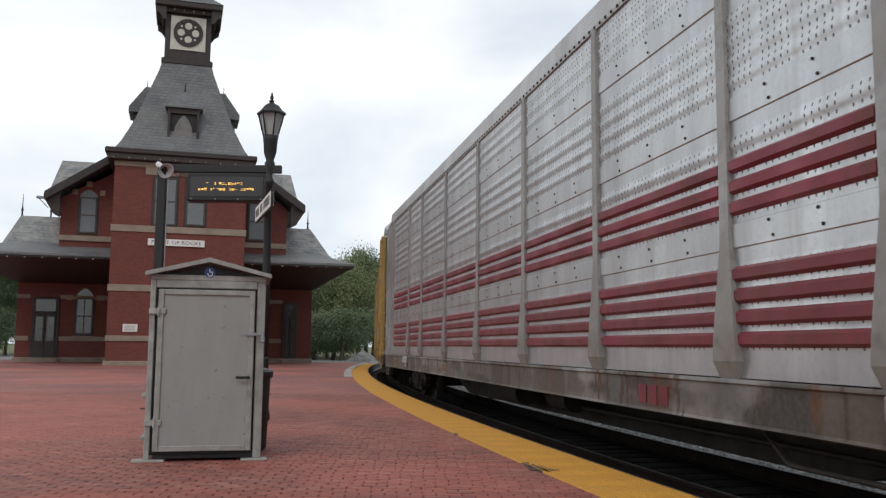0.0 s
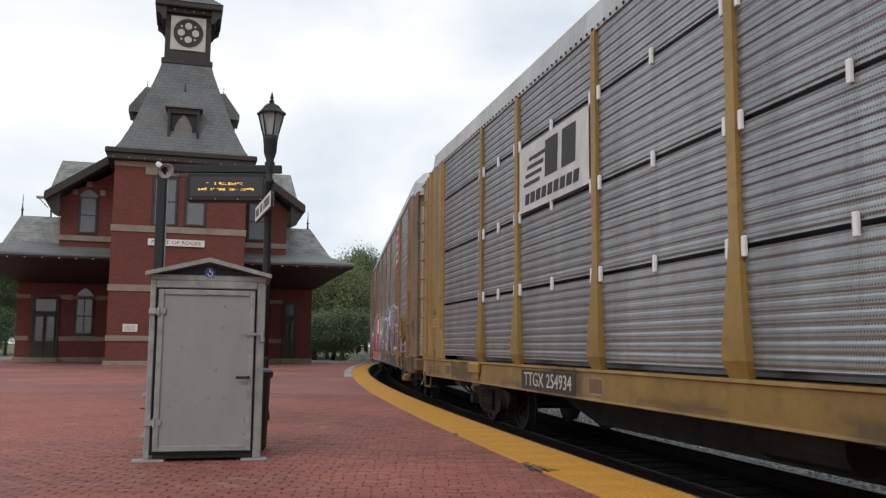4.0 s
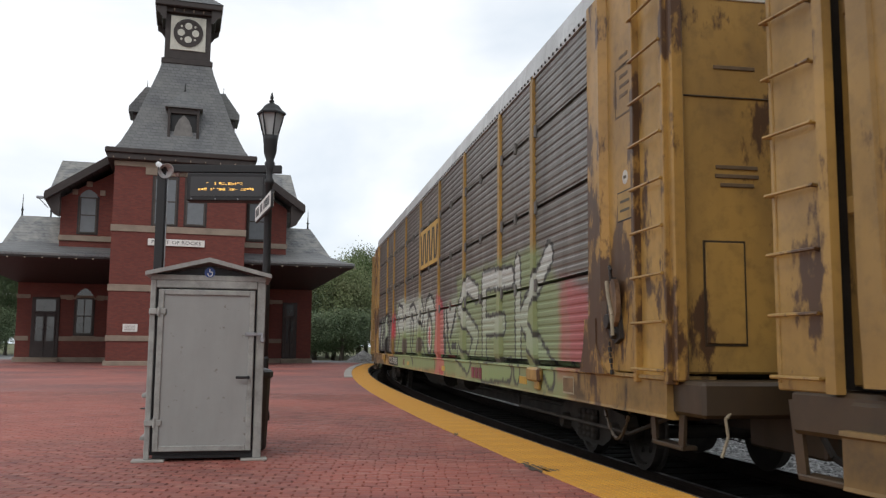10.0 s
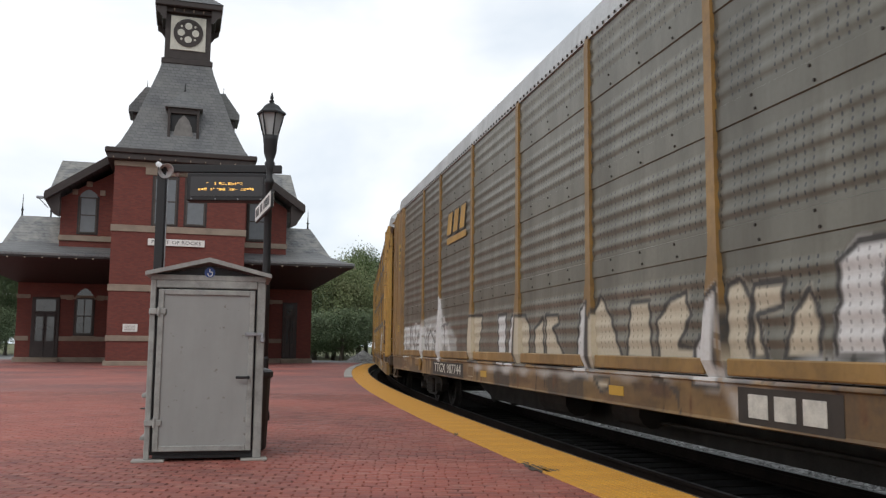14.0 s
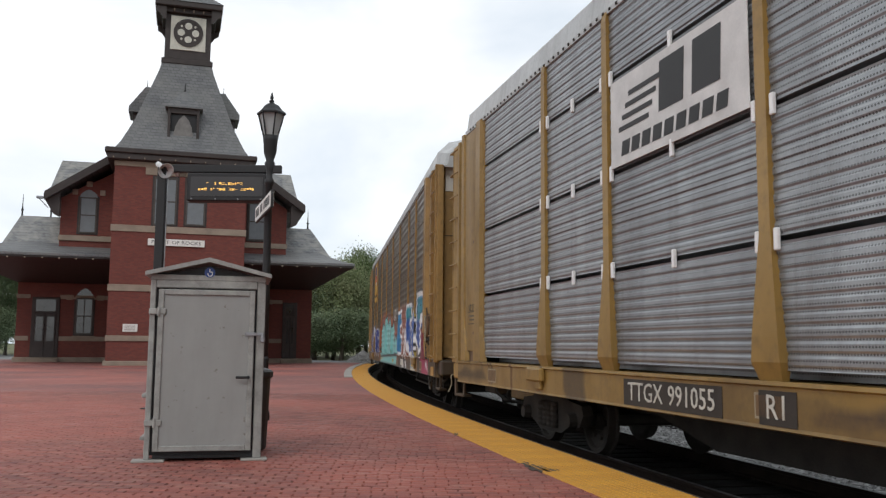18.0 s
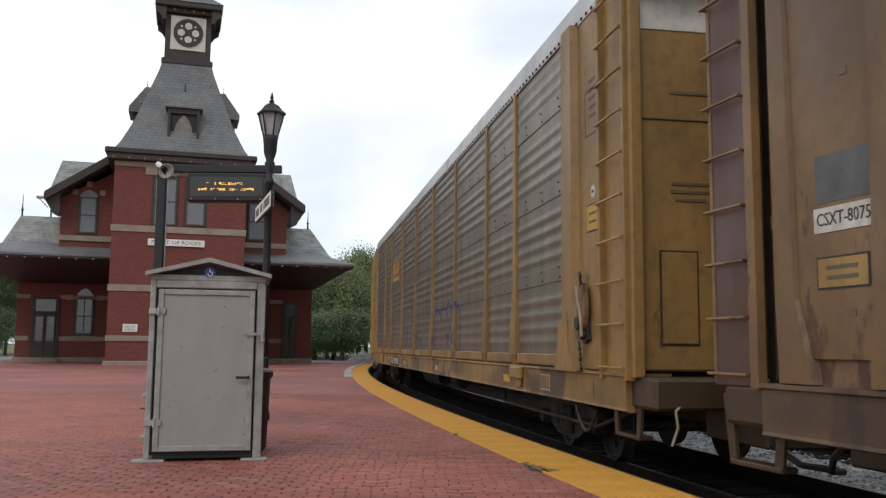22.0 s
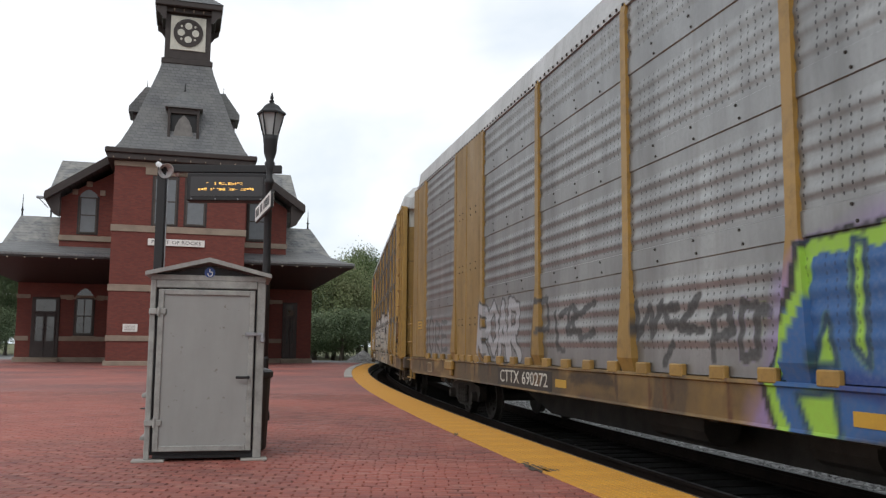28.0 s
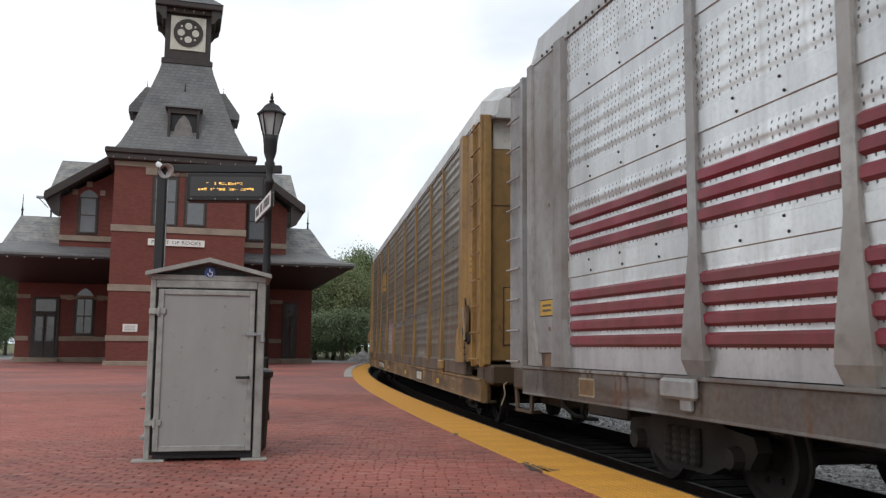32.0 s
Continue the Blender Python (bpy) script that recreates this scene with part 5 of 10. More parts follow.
def folded(rows, y0, y1):
    """An upright folded post: rows of (height, from, to)."""
    return Shape().sweep([[(a, y0, z), (a + (b - a) * 0.12, y1, z), (b - (b - a) * 0.12, y1, z), (b, y0, z)] for z, a, b in rows])


def front_corner():
    """The leading corner: a sheet between two folded posts that spread at the foot, a gap, and the ladder's own upright."""
    y = SIDE
    return dict(
        corner_panel=Shape().box(11.82, 13.13, y - 0.05, y + 0.012, Z0 + 0.16, Z1, 0.008).mesh("corner_panel"),
        kick_recess=Shape().box(12.2, 12.9, y - 0.06, y - 0.02, Z0 - 0.01, Z0 + 0.16).mesh("kick_recess"),
        corner_post=folded([(Z0, 11.74, 12.29), (Z0 + 0.16, 11.76, 12.28), (Z0 + 0.55, 11.85, 12.22), (Z1, 11.86, 12.14)], y - 0.02, y + 0.07).mesh("corner_post"),
        edge_post=folded([(Z0, 12.74, 13.14), (Z0 + 0.16, 12.76, 13.14), (Z0 + 0.55, 12.88, 13.14), (Z1, 12.95, 13.14)], y - 0.02, y + 0.04).mesh("edge_post"),
        gap_panel=Shape().box(13.13, 13.4, y - 0.2, y - 0.16, Z0, Z1 - 0.02, 0.01).mesh("gap_panel"),
        latch=Shape().box(13.15, 13.33, y - 0.16, y - 0.1, 2.2, 2.32, 0.012).box(13.16, 13.32, y - 0.16, y - 0.11, 3.5, 3.62, 0.012).tube((13.24, y - 0.12, 1.3), (13.24, y - 0.12, 3.5), 0.022, n=6).mesh("latch"),
        ladder_back=Shape().box(13.44, 13.98, y - 0.065, y - 0.04, Z0 - 0.05, Z1 - 0.02, 0.01).mesh("ladder_back"),
        end_post=folded([(Z0 - 0.05, 13.33, 13.45), (Z1 - 0.05, 13.33, 13.45)], y - 0.04, y + 0.02).mesh("end_post"))


def front_corner_short():
    """Two plain sheets with a seam; the low ladder stands beyond their edge."""
    y = SIDE
    return dict(
        corner_panel=Shape().box(11.82, 13.34, y - 0.05, y + 0.012, Z0, Z1, 0.008).mesh("corner_panel"),
        corner_post=folded([(Z0, 11.84, 12.14), (Z1, 11.86, 12.1)], y - 0.02, y + 0.045).mesh("corner_post"),
        seam=Shape().tube((12.83, y + 0.012, Z0 + 0.05), (12.83, y + 0.012, Z1 - 0.1), 0.012, n=6).mesh("seam"),
        corner_return=Shape().sweep([[(13.34, y + 0.012, z), (13.4, y - 0.02, z), (13.62, y - 0.1, z), (13.62, y - 0.15, z), (13.34, y - 0.08, z)] for z in (Z0 - 0.02, Z1)]).mesh("corner_return"))


def rear_corner():
    """The trailing corner: a folded post, a sheet, the ladder's plate between two stiles, and the end post."""
    y = SIDE
    plate = Shape().box(-13.38, -12.7, y - 0.03, y + 0.006, Z0 - 0.05, Z1 - 0.02, 0.006)
    stiles = Shape()
    for x in (-12.7, -13.38):
        stiles.box(x - 0.035, x + 0.035, y - 0.03, y + 0.075, Z0 - 0.08, Z1 - 0.02, 0.008)
    return dict(
        corner_panel=Shape().box(-12.72, -PANEL_END, y - 0.05, y + 0.012, Z0, Z1, 0.008).mesh("corner_panel"),
        corner_post=folded([(Z0 - 0.02, -12.05, -11.4), (Z0 + 0.3, -12.02, -11.42), (Z0 + 0.7, -11.95, -11.46), (Z1, -11.93, -11.48)], y - 0.02, y + 0.1).mesh("corner_post"),
        ladder_back=plate.mesh("ladder_back"),
        ladder_stile=stiles.mesh("ladder_stile"),
        end_post=Shape().box(-13.5, -13.4, y - 0.09, y + 0.03, Z0 - 0.05, Z1 - 0.04, 0.015).mesh("end_post"))


def rear_corner_short():
    y = SIDE
    ret = Shape().sweep([[(-13.02, y + 0.012, z), (-13.08, y - 0.02, z), (-13.46, y - 0.08, z), (-13.46, y - 0.13, z), (-13.02, y - 0.08, z)] for z in (Z0 - 0.02, Z1)])
    return dict(
        corner_panel=Shape().box(-13.02, -PANEL_END, y - 0.05, y + 0.012, Z0, Z1, 0.008).mesh("corner_panel"),
        corner_post=folded([(Z0, -12.0, -11.78), (Z1, -11.95, -11.82)], y - 0.02, y + 0.045).mesh("corner_post"),
        seam=Shape().tube((-12.42, y + 0.012, Z0 + 1.6), (-12.42, y + 0.012, Z1 - 0.1), 0.012, n=6).mesh("seam"),
        corner_return=ret.mesh("corner_return"))


def ladder_mesh(xa, xb, y, low, top):
    sh = Shape()
    for x in (xa, xb):
        sh.box(x - 0.02, x + 0.02, y - 0.05, y + 0.0, low, top, 0.006)
    n = round((top - low) / 0.42)
    for k in range(n + 1):
        z = low + 0.04 + k * (top - low - 0.08) / n
        sh.tube((xa - 0.02, y + 0.05, z), (xb + 0.02, y + 0.05, z), 0.014, n=6)
        for x in (xa, xb):
            sh.tube((x, y - 0.02, z), (x, y + 0.055, z), 0.014, n=6)
    return sh.mesh("ladder")


def step_mesh(xa, xb, low):
    """A stirrup step of flat bar under the corner."""
    sh = Shape()
    y = SIDE - 0.06
    for x, d in ((xa, 0.06), (xb, -0.06)):
        o = [(x - 0.05, 1.02), (x + 0.05, 1.02), (x + d + 0.045, low + 0.05), (x + d + 0.03, low), (x + d - 0.03, low), (x + d - 0.045, low + 0.05)]
        sh.prism(o, y - 0.03, y)
    sh.box(xa + 0.03, xb - 0.03, y - 0.14, y + 0.01, low, low + 0.04, 0.008)
    return sh.mesh("step")


def end_door_mesh(sx):
    """Flat end doors in a frame, at the end sx of the body."""
    x = sx * (13.34 if sx < 0 else 13.7)
    return Shape().box(*sorted((x, x - sx * 0.12)), -1.42, 1.42, 1.14, 5.0, 0.02).prism([(-1.4, 5.0), (1.4, 5.0), (1.3, 5.32), (0.9, 5.52), (-0.9, 5.52), (-1.3, 5.32)], *sorted((x, x - sx * 0.12)), "x").mesh("end_door")


def end_sill_mesh(sx):
    sh = Shape()
    sh.box(*sorted((sx * 12.95, sx * 13.85)), -1.45, 1.5, 0.8, 1.09, 0.03)
    sh.box(*sorted((sx * 12.6, sx * 13.8)), -0.42, 0.42, 0.45, 0.9, 0.02)
    sh.box(*sorted((sx * 12.75, sx * 13.3)), 1.2, 1.52, 0.74, 1.06, 0.04)
    return sh.mesh("end_sill")


def coupler_mesh(sx):
    sh = Shape()
    sh.box(*sorted((sx * 13.6, sx * 14.2)), -0.09, 0.09, 0.72, 0.92, 0.02)
    sh.box(*sorted((sx * 14.12, sx * 14.318)), -0.16, 0.16, 0.68, 0.97, 0.04)
    return sh.mesh("coupler")


def bent(pts, r, name):
    sh = Shape()
    for a, b in zip(pts, pts[1:]):
        sh.tube(a, b, r, n=6)
    return sh.mesh(name)


def hose_mesh(sx):
    return bent([(sx * 13.7, 0.42, 0.72), (sx * 13.95, 0.44, 0.5), (sx * 14.15, 0.3, 0.36), (sx * 14.3, 0.05, 0.33)], 0.03, "brake_hose")


def lever_mesh(sx):
    """Uncoupling lever whose handle hangs from the end sill."""
    return bent([(sx * 13.82, 0.4, 0.88), (sx * 13.82, 1.22, 0.88), (sx * 13.86, 1.32, 0.8), (sx * 13.86, 1.3, 0.66), (sx * 13.86, 1.36, 0.5)], 0.013, "uncoupling_lever")


def frame_mesh():
    """Deck, deep centre sill and brake gear under it."""
    sh = Shape()
    sh.box(-13.3, 13.3, -1.45, 1.4, 0.98, 1.08)
    o = [(-13.2, 0.98), (-13.2, 0.6), (-8.3, 0.55), (-7.0, 0.27), (7.0, 0.27), (8.3, 0.55), (13.2, 0.6), (13.2, 0.98)]
    sh.prism(o, -0.38, 0.38)
    for x in (-8.2, -6.1, -4.1, -2.0, 0.0, 2.0, 4.1, 6.1, 8.2):
        sh.box(x - 0.08, x + 0.08, -1.42, 1.42, 0.72, 0.98)
    sh.box(-13.2, 13.2, -1.4, -1.1, 0.76, 0.98)
    return sh.mesh("underframe")


def gear_meshes():
    """Brake gear slung under the deck."""
    return dict(
        brake_cylinder=Shape().tube((-1.5, 0.8, 0.62), (-0.7, 0.8, 0.62), 0.19, n=12).box(-1.2, -1.0, 0.7, 0.9, 0.78, 1.0).mesh("brake_cylinder"),
        air_tank=Shape().tube((0.9, 0.8, 0.6), (2.1, 0.8, 0.6), 0.21, n=12).box(1.2, 1.3, 0.7, 0.9, 0.78, 1.0).box(1.7, 1.8, 0.7, 0.9, 0.78, 1.0).mesh("air_tank"),
        train_pipe=bent([(-12.6, 1.2, 0.72), (-11.9, 1.34, 0.5), (-7.6, 1.34, 0.5), (-7.0, 1.2, 0.72), (6.8, 1.2, 0.72)], 0.022, "train_pipe"),
        brake_rod=bent([(-9.0, 0.6, 0.5), (-1.5, 0.7, 0.5)], 0.025, "brake_rod"))


def brake_mesh(x):
    """Lever hand brake at the rear corner."""
    sh = Shape()
    y = SIDE + 0.04
    sh.prism([(x - 0.17, 1.62), (x - 0.1, 1.5), (x + 0.1, 1.5), (x + 0.14, 1.66), (x + 0.08, 2.1), (x - 0.06, 2.14), (x - 0.16, 2.0)], y, y + 0.09)
    sh.tube((x, y + 0.12, 2.06), (x - 0.02, y + 0.13, 1.78), 0.032, n=6)
    sh.tube((x - 0.02, y + 0.13, 1.78), (x - 0.2, y + 0.14, 1.6), 0.028, n=6)
    return sh.mesh("hand_brake")


def slim_brake_meshes(x):
    """A worn hand brake: a greasy cast housing with pawls, its dented cover and a bent lever."""
    y = SIDE + 0.012
    sh = Shape()
    sh.prism([(x - 0.16, 1.45), (x - 0.02, 1.4), (x + 0.14, 1.5), (x + 0.2, 1.72), (x + 0.13, 1.98), (x + 0.03, 2.06), (x - 0.06, 1.9), (x - 0.12, 1.66)], y, y + 0.045)
    sh.tube((x + 0.08, y + 0.03, 1.62), (x + 0.08, y + 0.1, 1.62), 0.09, 0.07, 10)
    sh.tube((x - 0.03, y + 0.03, 1.5), (x - 0.03, y + 0.09, 1.5), 0.06, 0.05, 8)
    sh.box(x - 0.02, x + 0.1, y + 0.03, y + 0.075, 1.74, 1.86, 0.015)
    sh.tube((x + 0.04, y + 0.05, 2.0), (x + 0.06, y + 0.06, 2.18), 0.018, n=6)
    sh.tube((x + 0.06, y + 0.06, 2.18), (x + 0.01, y + 0.06, 2.13), 0.014, n=6)
    for q in range(6):
        sh.tube((x + 0.06 - 0.012 * q, y + 0.07, 1.42 - 0.055 * q), (x + 0.05 - 0.012 * q, y + 0.07, 1.375 - 0.055 * q), 0.02 if q % 2 else 0.011, n=5)
    lever = Shape()
    for a, b in (((0.05, 2.02), (0.0, 1.86)), ((0.0, 1.86), (-0.09, 1.68)), ((-0.09, 1.68), (-0.11, 1.48))):
        lever.tube((x + a[0], y + 0.1, a[1]), (x + b[0], y + 0.1, b[1]), 0.019, n=6)
    cover = Shape().prism([(x - 0.07 + 0.11 * math.cos(q * math.pi / 7), 1.8 + 0.24 * math.sin(q * math.pi / 7)) for q in range(14)], y + 0.04, y + 0.085)
    return sh.mesh("hand_brake"), lever.mesh("brake_lever"), cover.mesh("brake_cover")


def chain_mesh(x):
    sh = Shape()
    for k in range(11):
        z = 1.48 - 0.085 * k
        if k % 2:
            sh.box(x - 0.025, x + 0.025, SIDE + 0.095, SIDE + 0.11, z - 0.055, z + 0.055, 0.005)
        else:
            sh.box(x - 0.008, x + 0.008, SIDE + 0.075, SIDE + 0.125, z - 0.055, z + 0.055, 0.005)
    return sh.mesh("chain")


def loop_chain_mesh(x):
    """Brake chain that hangs in a loop below the sill."""
    sh = Shape()
    n = 15
    for k in range(n):
        f = (k + 0.5) / n
        px, pz = x + 0.16 - 0.75 * f, 0.82 - 0.36 * math.sin(math.pi * f) ** 0.8
        a = math.atan2(-0.36 * math.pi / n * math.cos(math.pi * f), -0.75 / n)
        d = Vector((math.cos(a), 0, math.sin(a))) * 0.036
        sh.tube(Vector((px, SIDE - 0.05, pz)) - d, Vector((px, SIDE - 0.05, pz)) + d, 0.02 if k % 2 else 0.012, n=5)
    return sh.mesh("chain")


def sheave_mesh(x):
    return Shape().box(x - 0.3, x + 0.3, SIDE - 0.08, SIDE + 0.1, 0.5, 0.66, 0.03).box(x - 0.1, x + 0.1, SIDE - 0.05, SIDE + 0.06, 0.64, 1.0, 0.02).mesh("chain_bracket")


def bracket_mesh(x):
    """Pressed jacking bracket on the sill."""
    return Shape().box(x - 0.28, x + 0.28, 1.56, 1.64, 0.92, 1.1, 0.025).box(x - 0.2, x - 0.02, 1.56, 1.61, 0.82, 0.94, 0.015).mesh("sill_bracket")


def bogie_meshes():
    frames, springs, caps = [], [], []
    for sy in (-1, 1):
        y0, y1 = sorted((sy * 0.96, sy * 1.1))
        outline = [(-1.15, 0.5), (-1.1, 0.62), (-0.7, 0.66), (-0.42, 0.78), (0.42, 0.78), (0.7, 0.66), (1.1, 0.62), (1.15, 0.5), (1.02, 0.34), (0.72, 0.34), (0.4, 0.22), (-0.4, 0.22), (-0.72, 0.34), (-1.02, 0.34)]
        frames.append(Shape().prism(outline, y0, y1).mesh("side_frame"))
        springs += [Shape().lathe([(0.062 if k % 2 else 0.05, 0.28 + 0.034 * k) for k in range(11)], 8, (x, sy * 1.13, 0)).mesh("spring") for x in (-0.24, -0.08, 0.08, 0.24)]
        caps += [Shape().tube((x, sy * 1.09, 0.42), (x, sy * 1.2, 0.42), 0.11, 0.09, 10).mesh("axle_cap") for x in (-0.865, 0.865)]
    bolster = Shape().box(-0.22, 0.22, -1.05, 1.05, 0.5, 0.72, 0.03).mesh("bogie")
    ws = Shape()
    ws.tube((0, -1.1, 0), (0, 1.1, 0), 0.075, n=10)
    n = 28
    for sy in (-1, 1):
        prof = [(0.08, 0.66), (0.36, 0.66), (0.45, 0.675), (0.45, 0.705), (0.42, 0.715), (0.415, 0.81), (0.36, 0.81), (0.34, 0.77), (0.13, 0.74), (0.11, 0.83), (0.08, 0.83)]
        secs = [[(r * math.cos(t), sy * y, r * math.sin(t)) for r, y in prof] for t in (2 * math.pi * i / n for i in range(n + 1))]
        ws.sweep(secs, cap=False)
        for k in range(6):
            a = k * math.pi / 3
            ws.box(0.22 * math.cos(a) - 0.03, 0.22 * math.cos(a) + 0.03, *sorted((sy * 0.74, sy * 0.79)), 0.22 * math.sin(a) - 0.03, 0.22 * math.sin(a) + 0.03)
    return bolster, [("side_frame", m) for m in frames] + [("spring", m) for m in springs] + [("axle_cap", m) for m in caps], ws.mesh("wheelset")


FRAME_ME, ROOF_ME, RIVET_ME = frame_mesh(), roof_mesh(), rivet_strip()
BOGIE_ME, BOGIE_PARTS, WHEEL_ME = bogie_meshes()
# each end has a near-black box that paints the shade between ladder and door
ENDS = {sx: dict(door=end_door_mesh(sx), sill=end_sill_mesh(sx), shade_fill=Shape().box(*sorted((sx * 12.7, sx * (13.56 if sx > 0 else 13.1))), -1.5, 1.3, 1.1, 5.0).mesh("end_recess"), coupler=coupler_mesh(sx), hose=hose_mesh(sx), lever=lever_mesh(sx)) for sx in (-1, 1)}
CORNERS = {"front": front_corner(), "short_front": front_corner_short(), "tall": rear_corner(), "short": rear_corner_short()}
LADDERS = {"short_front": ladder_mesh(13.4, 13.82, SIDE - 0.02, 0.6, 2.35), "front": ladder_mesh(13.5, 13.95, SIDE - 0.03, Z0, 4.95), "tall": ladder_mesh(-13.37, -12.71, SIDE + 0.045, Z0, 4.95), "short": ladder_mesh(-12.78, -12.2, SIDE + 0.03, 0.64, 2.72)}
STEPS = {"front": step_mesh(13.2, 13.85, 0.5), "tall": step_mesh(-13.42, -12.75, 0.5)}
BRAKE_SET = slim_brake_meshes(-12.14)
FOOT_ME = Shape().prism([(-11.42, 1.66), (-11.76, 1.66), (-11.76, 1.4), (-12.02, 1.1), (-11.24, 1.1), (-11.36, 1.36)], SIDE + 0.09, SIDE + 0.112).mesh("foot_plate")
HAND = {"short": (brake_mesh(-11.6), chain_mesh(-11.56), sheave_mesh(-11.56)), "tall": (BRAKE_SET[0], loop_chain_mesh(-11.7), None)}
GEAR = gear_meshes()
BRACKETS = [bracket_mesh(x) for x in (-9.3, 9.3)]
FAR_SIDE = Shape().box(-13.0, 13.0, -1.55, -1.45, 0.76, 5.03).mesh("far_side")
SHEETS, POST_CACHE = {}, {}


def coloured(me, material):
    """The same mesh data in another paint."""
    c = me.copy()
    c.materials.clear()
    c.materials.append(M[material])
    return c


PAINTED = {}


def in_paint(me, material):
    key = me.name, material
    if key not in PAINTED:
        PAINTED[key] = coloured(me, material)
    return PAINTED[key]


WHEELS = []


def dress_door(dr, spec, paint):
    """What the trailing end door carries."""
    x = -13.34
    skin = spec.get("door", paint)

    def slab(name, y0, y1, z0, z1, d, mat, label=""):
        return part(name, Shape().box(x - d, x + 0.01, y0, y1, z0, z1, min(0.006, d / 3)), mat, dr, label)

    if skin == "cream_door":
        slab("door_leaf", 1.06, 1.41, 1.16, 4.98, 0.05, "cream_door", "cream door leaf")
        slab("hinge_strip", 0.95, 1.07, 1.5, 4.98, 0.09, "pale_end", "pale hinge strip")
        slab("door_leaf", 0.3, 0.94, 1.16, 4.98, 0.03, "cream_door", "cream door leaf")
        slab("door_leaf", -0.4, 0.26, 1.16, 4.98, 0.05, "cream_door", "cream door leaf")
        for q in range(10):
            for yy in (1.36, 1.1, 1.0, 0.34):
                part("bolt", Shape().tube((x - 0.05, yy, 1.35 + q * 0.38), (x - 0.062 if yy > 1.05 or yy < 0.5 else x - 0.1, yy, 1.35 + q * 0.38), 0.018, n=6), "steel", dr)
        slab("latch", 1.16, 1.3, 1.22, 1.28, 0.07, "steel")
        slab("door_plate", 0.6, 0.86, 1.48, 1.6, 0.034, "rusty_tan", "small brown plate")
        if spec.get("words"):
            for q, w in enumerate(("LOWER", "AND LOCK", "HINGED", "DECKS", "CLOSE", "AND LOCK", "DOORS", "BEFORE", "MOVING", "CAR")):
                put_text("door_word", w, 0.066, (x - 0.034, 0.68, 3.36 - q * 0.072), dr, "grey_ink", 1.0, (90, 0, -90))
        for zz, w in ((2.55, 0.17), (2.45, 0.16), (2.15, 0.12), (2.1, 0.13), (2.05, 0.14), (1.95, 0.13), (1.8, 0.14)):
            slab("stencil_line", 0.68 - w, 0.68 + w, zz, zz + 0.03, 0.033, "faint_ink")
    else:
        slab("door_band", -1.2, 1.39, 4.5, 4.98, 0.012, "pale_end", "pale top of the end door")
        slab("door_seam", -1.2, 1.4, 3.585, 3.6, 0.012, "sooty")
        slab("door_hatch", 0.84, 1.2, 1.4, 2.28, 0.02, skin)
        for a, b, c, d in ((0.82, 1.22, 2.28, 2.3), (0.82, 1.22, 1.38, 1.4), (0.82, 0.84, 1.4, 2.28), (1.2, 1.22, 1.4, 2.28)):
            slab("hatch_joint", a, b, c, d, 0.008, "sooty")
        if spec.get("slot"):
            slab("door_slot", 0.4, 1.13, 3.55, 3.68, 0.03, "ink", "dark slot in the end door")
        for zz, w in ((3.85, 0.2), (2.94, 0.2), (2.86, 0.21), (2.78, 0.16)):
            slab("stencil_line", 0.88 - w, 0.88 + w, zz, zz + 0.035, 0.011, "faint_ink")


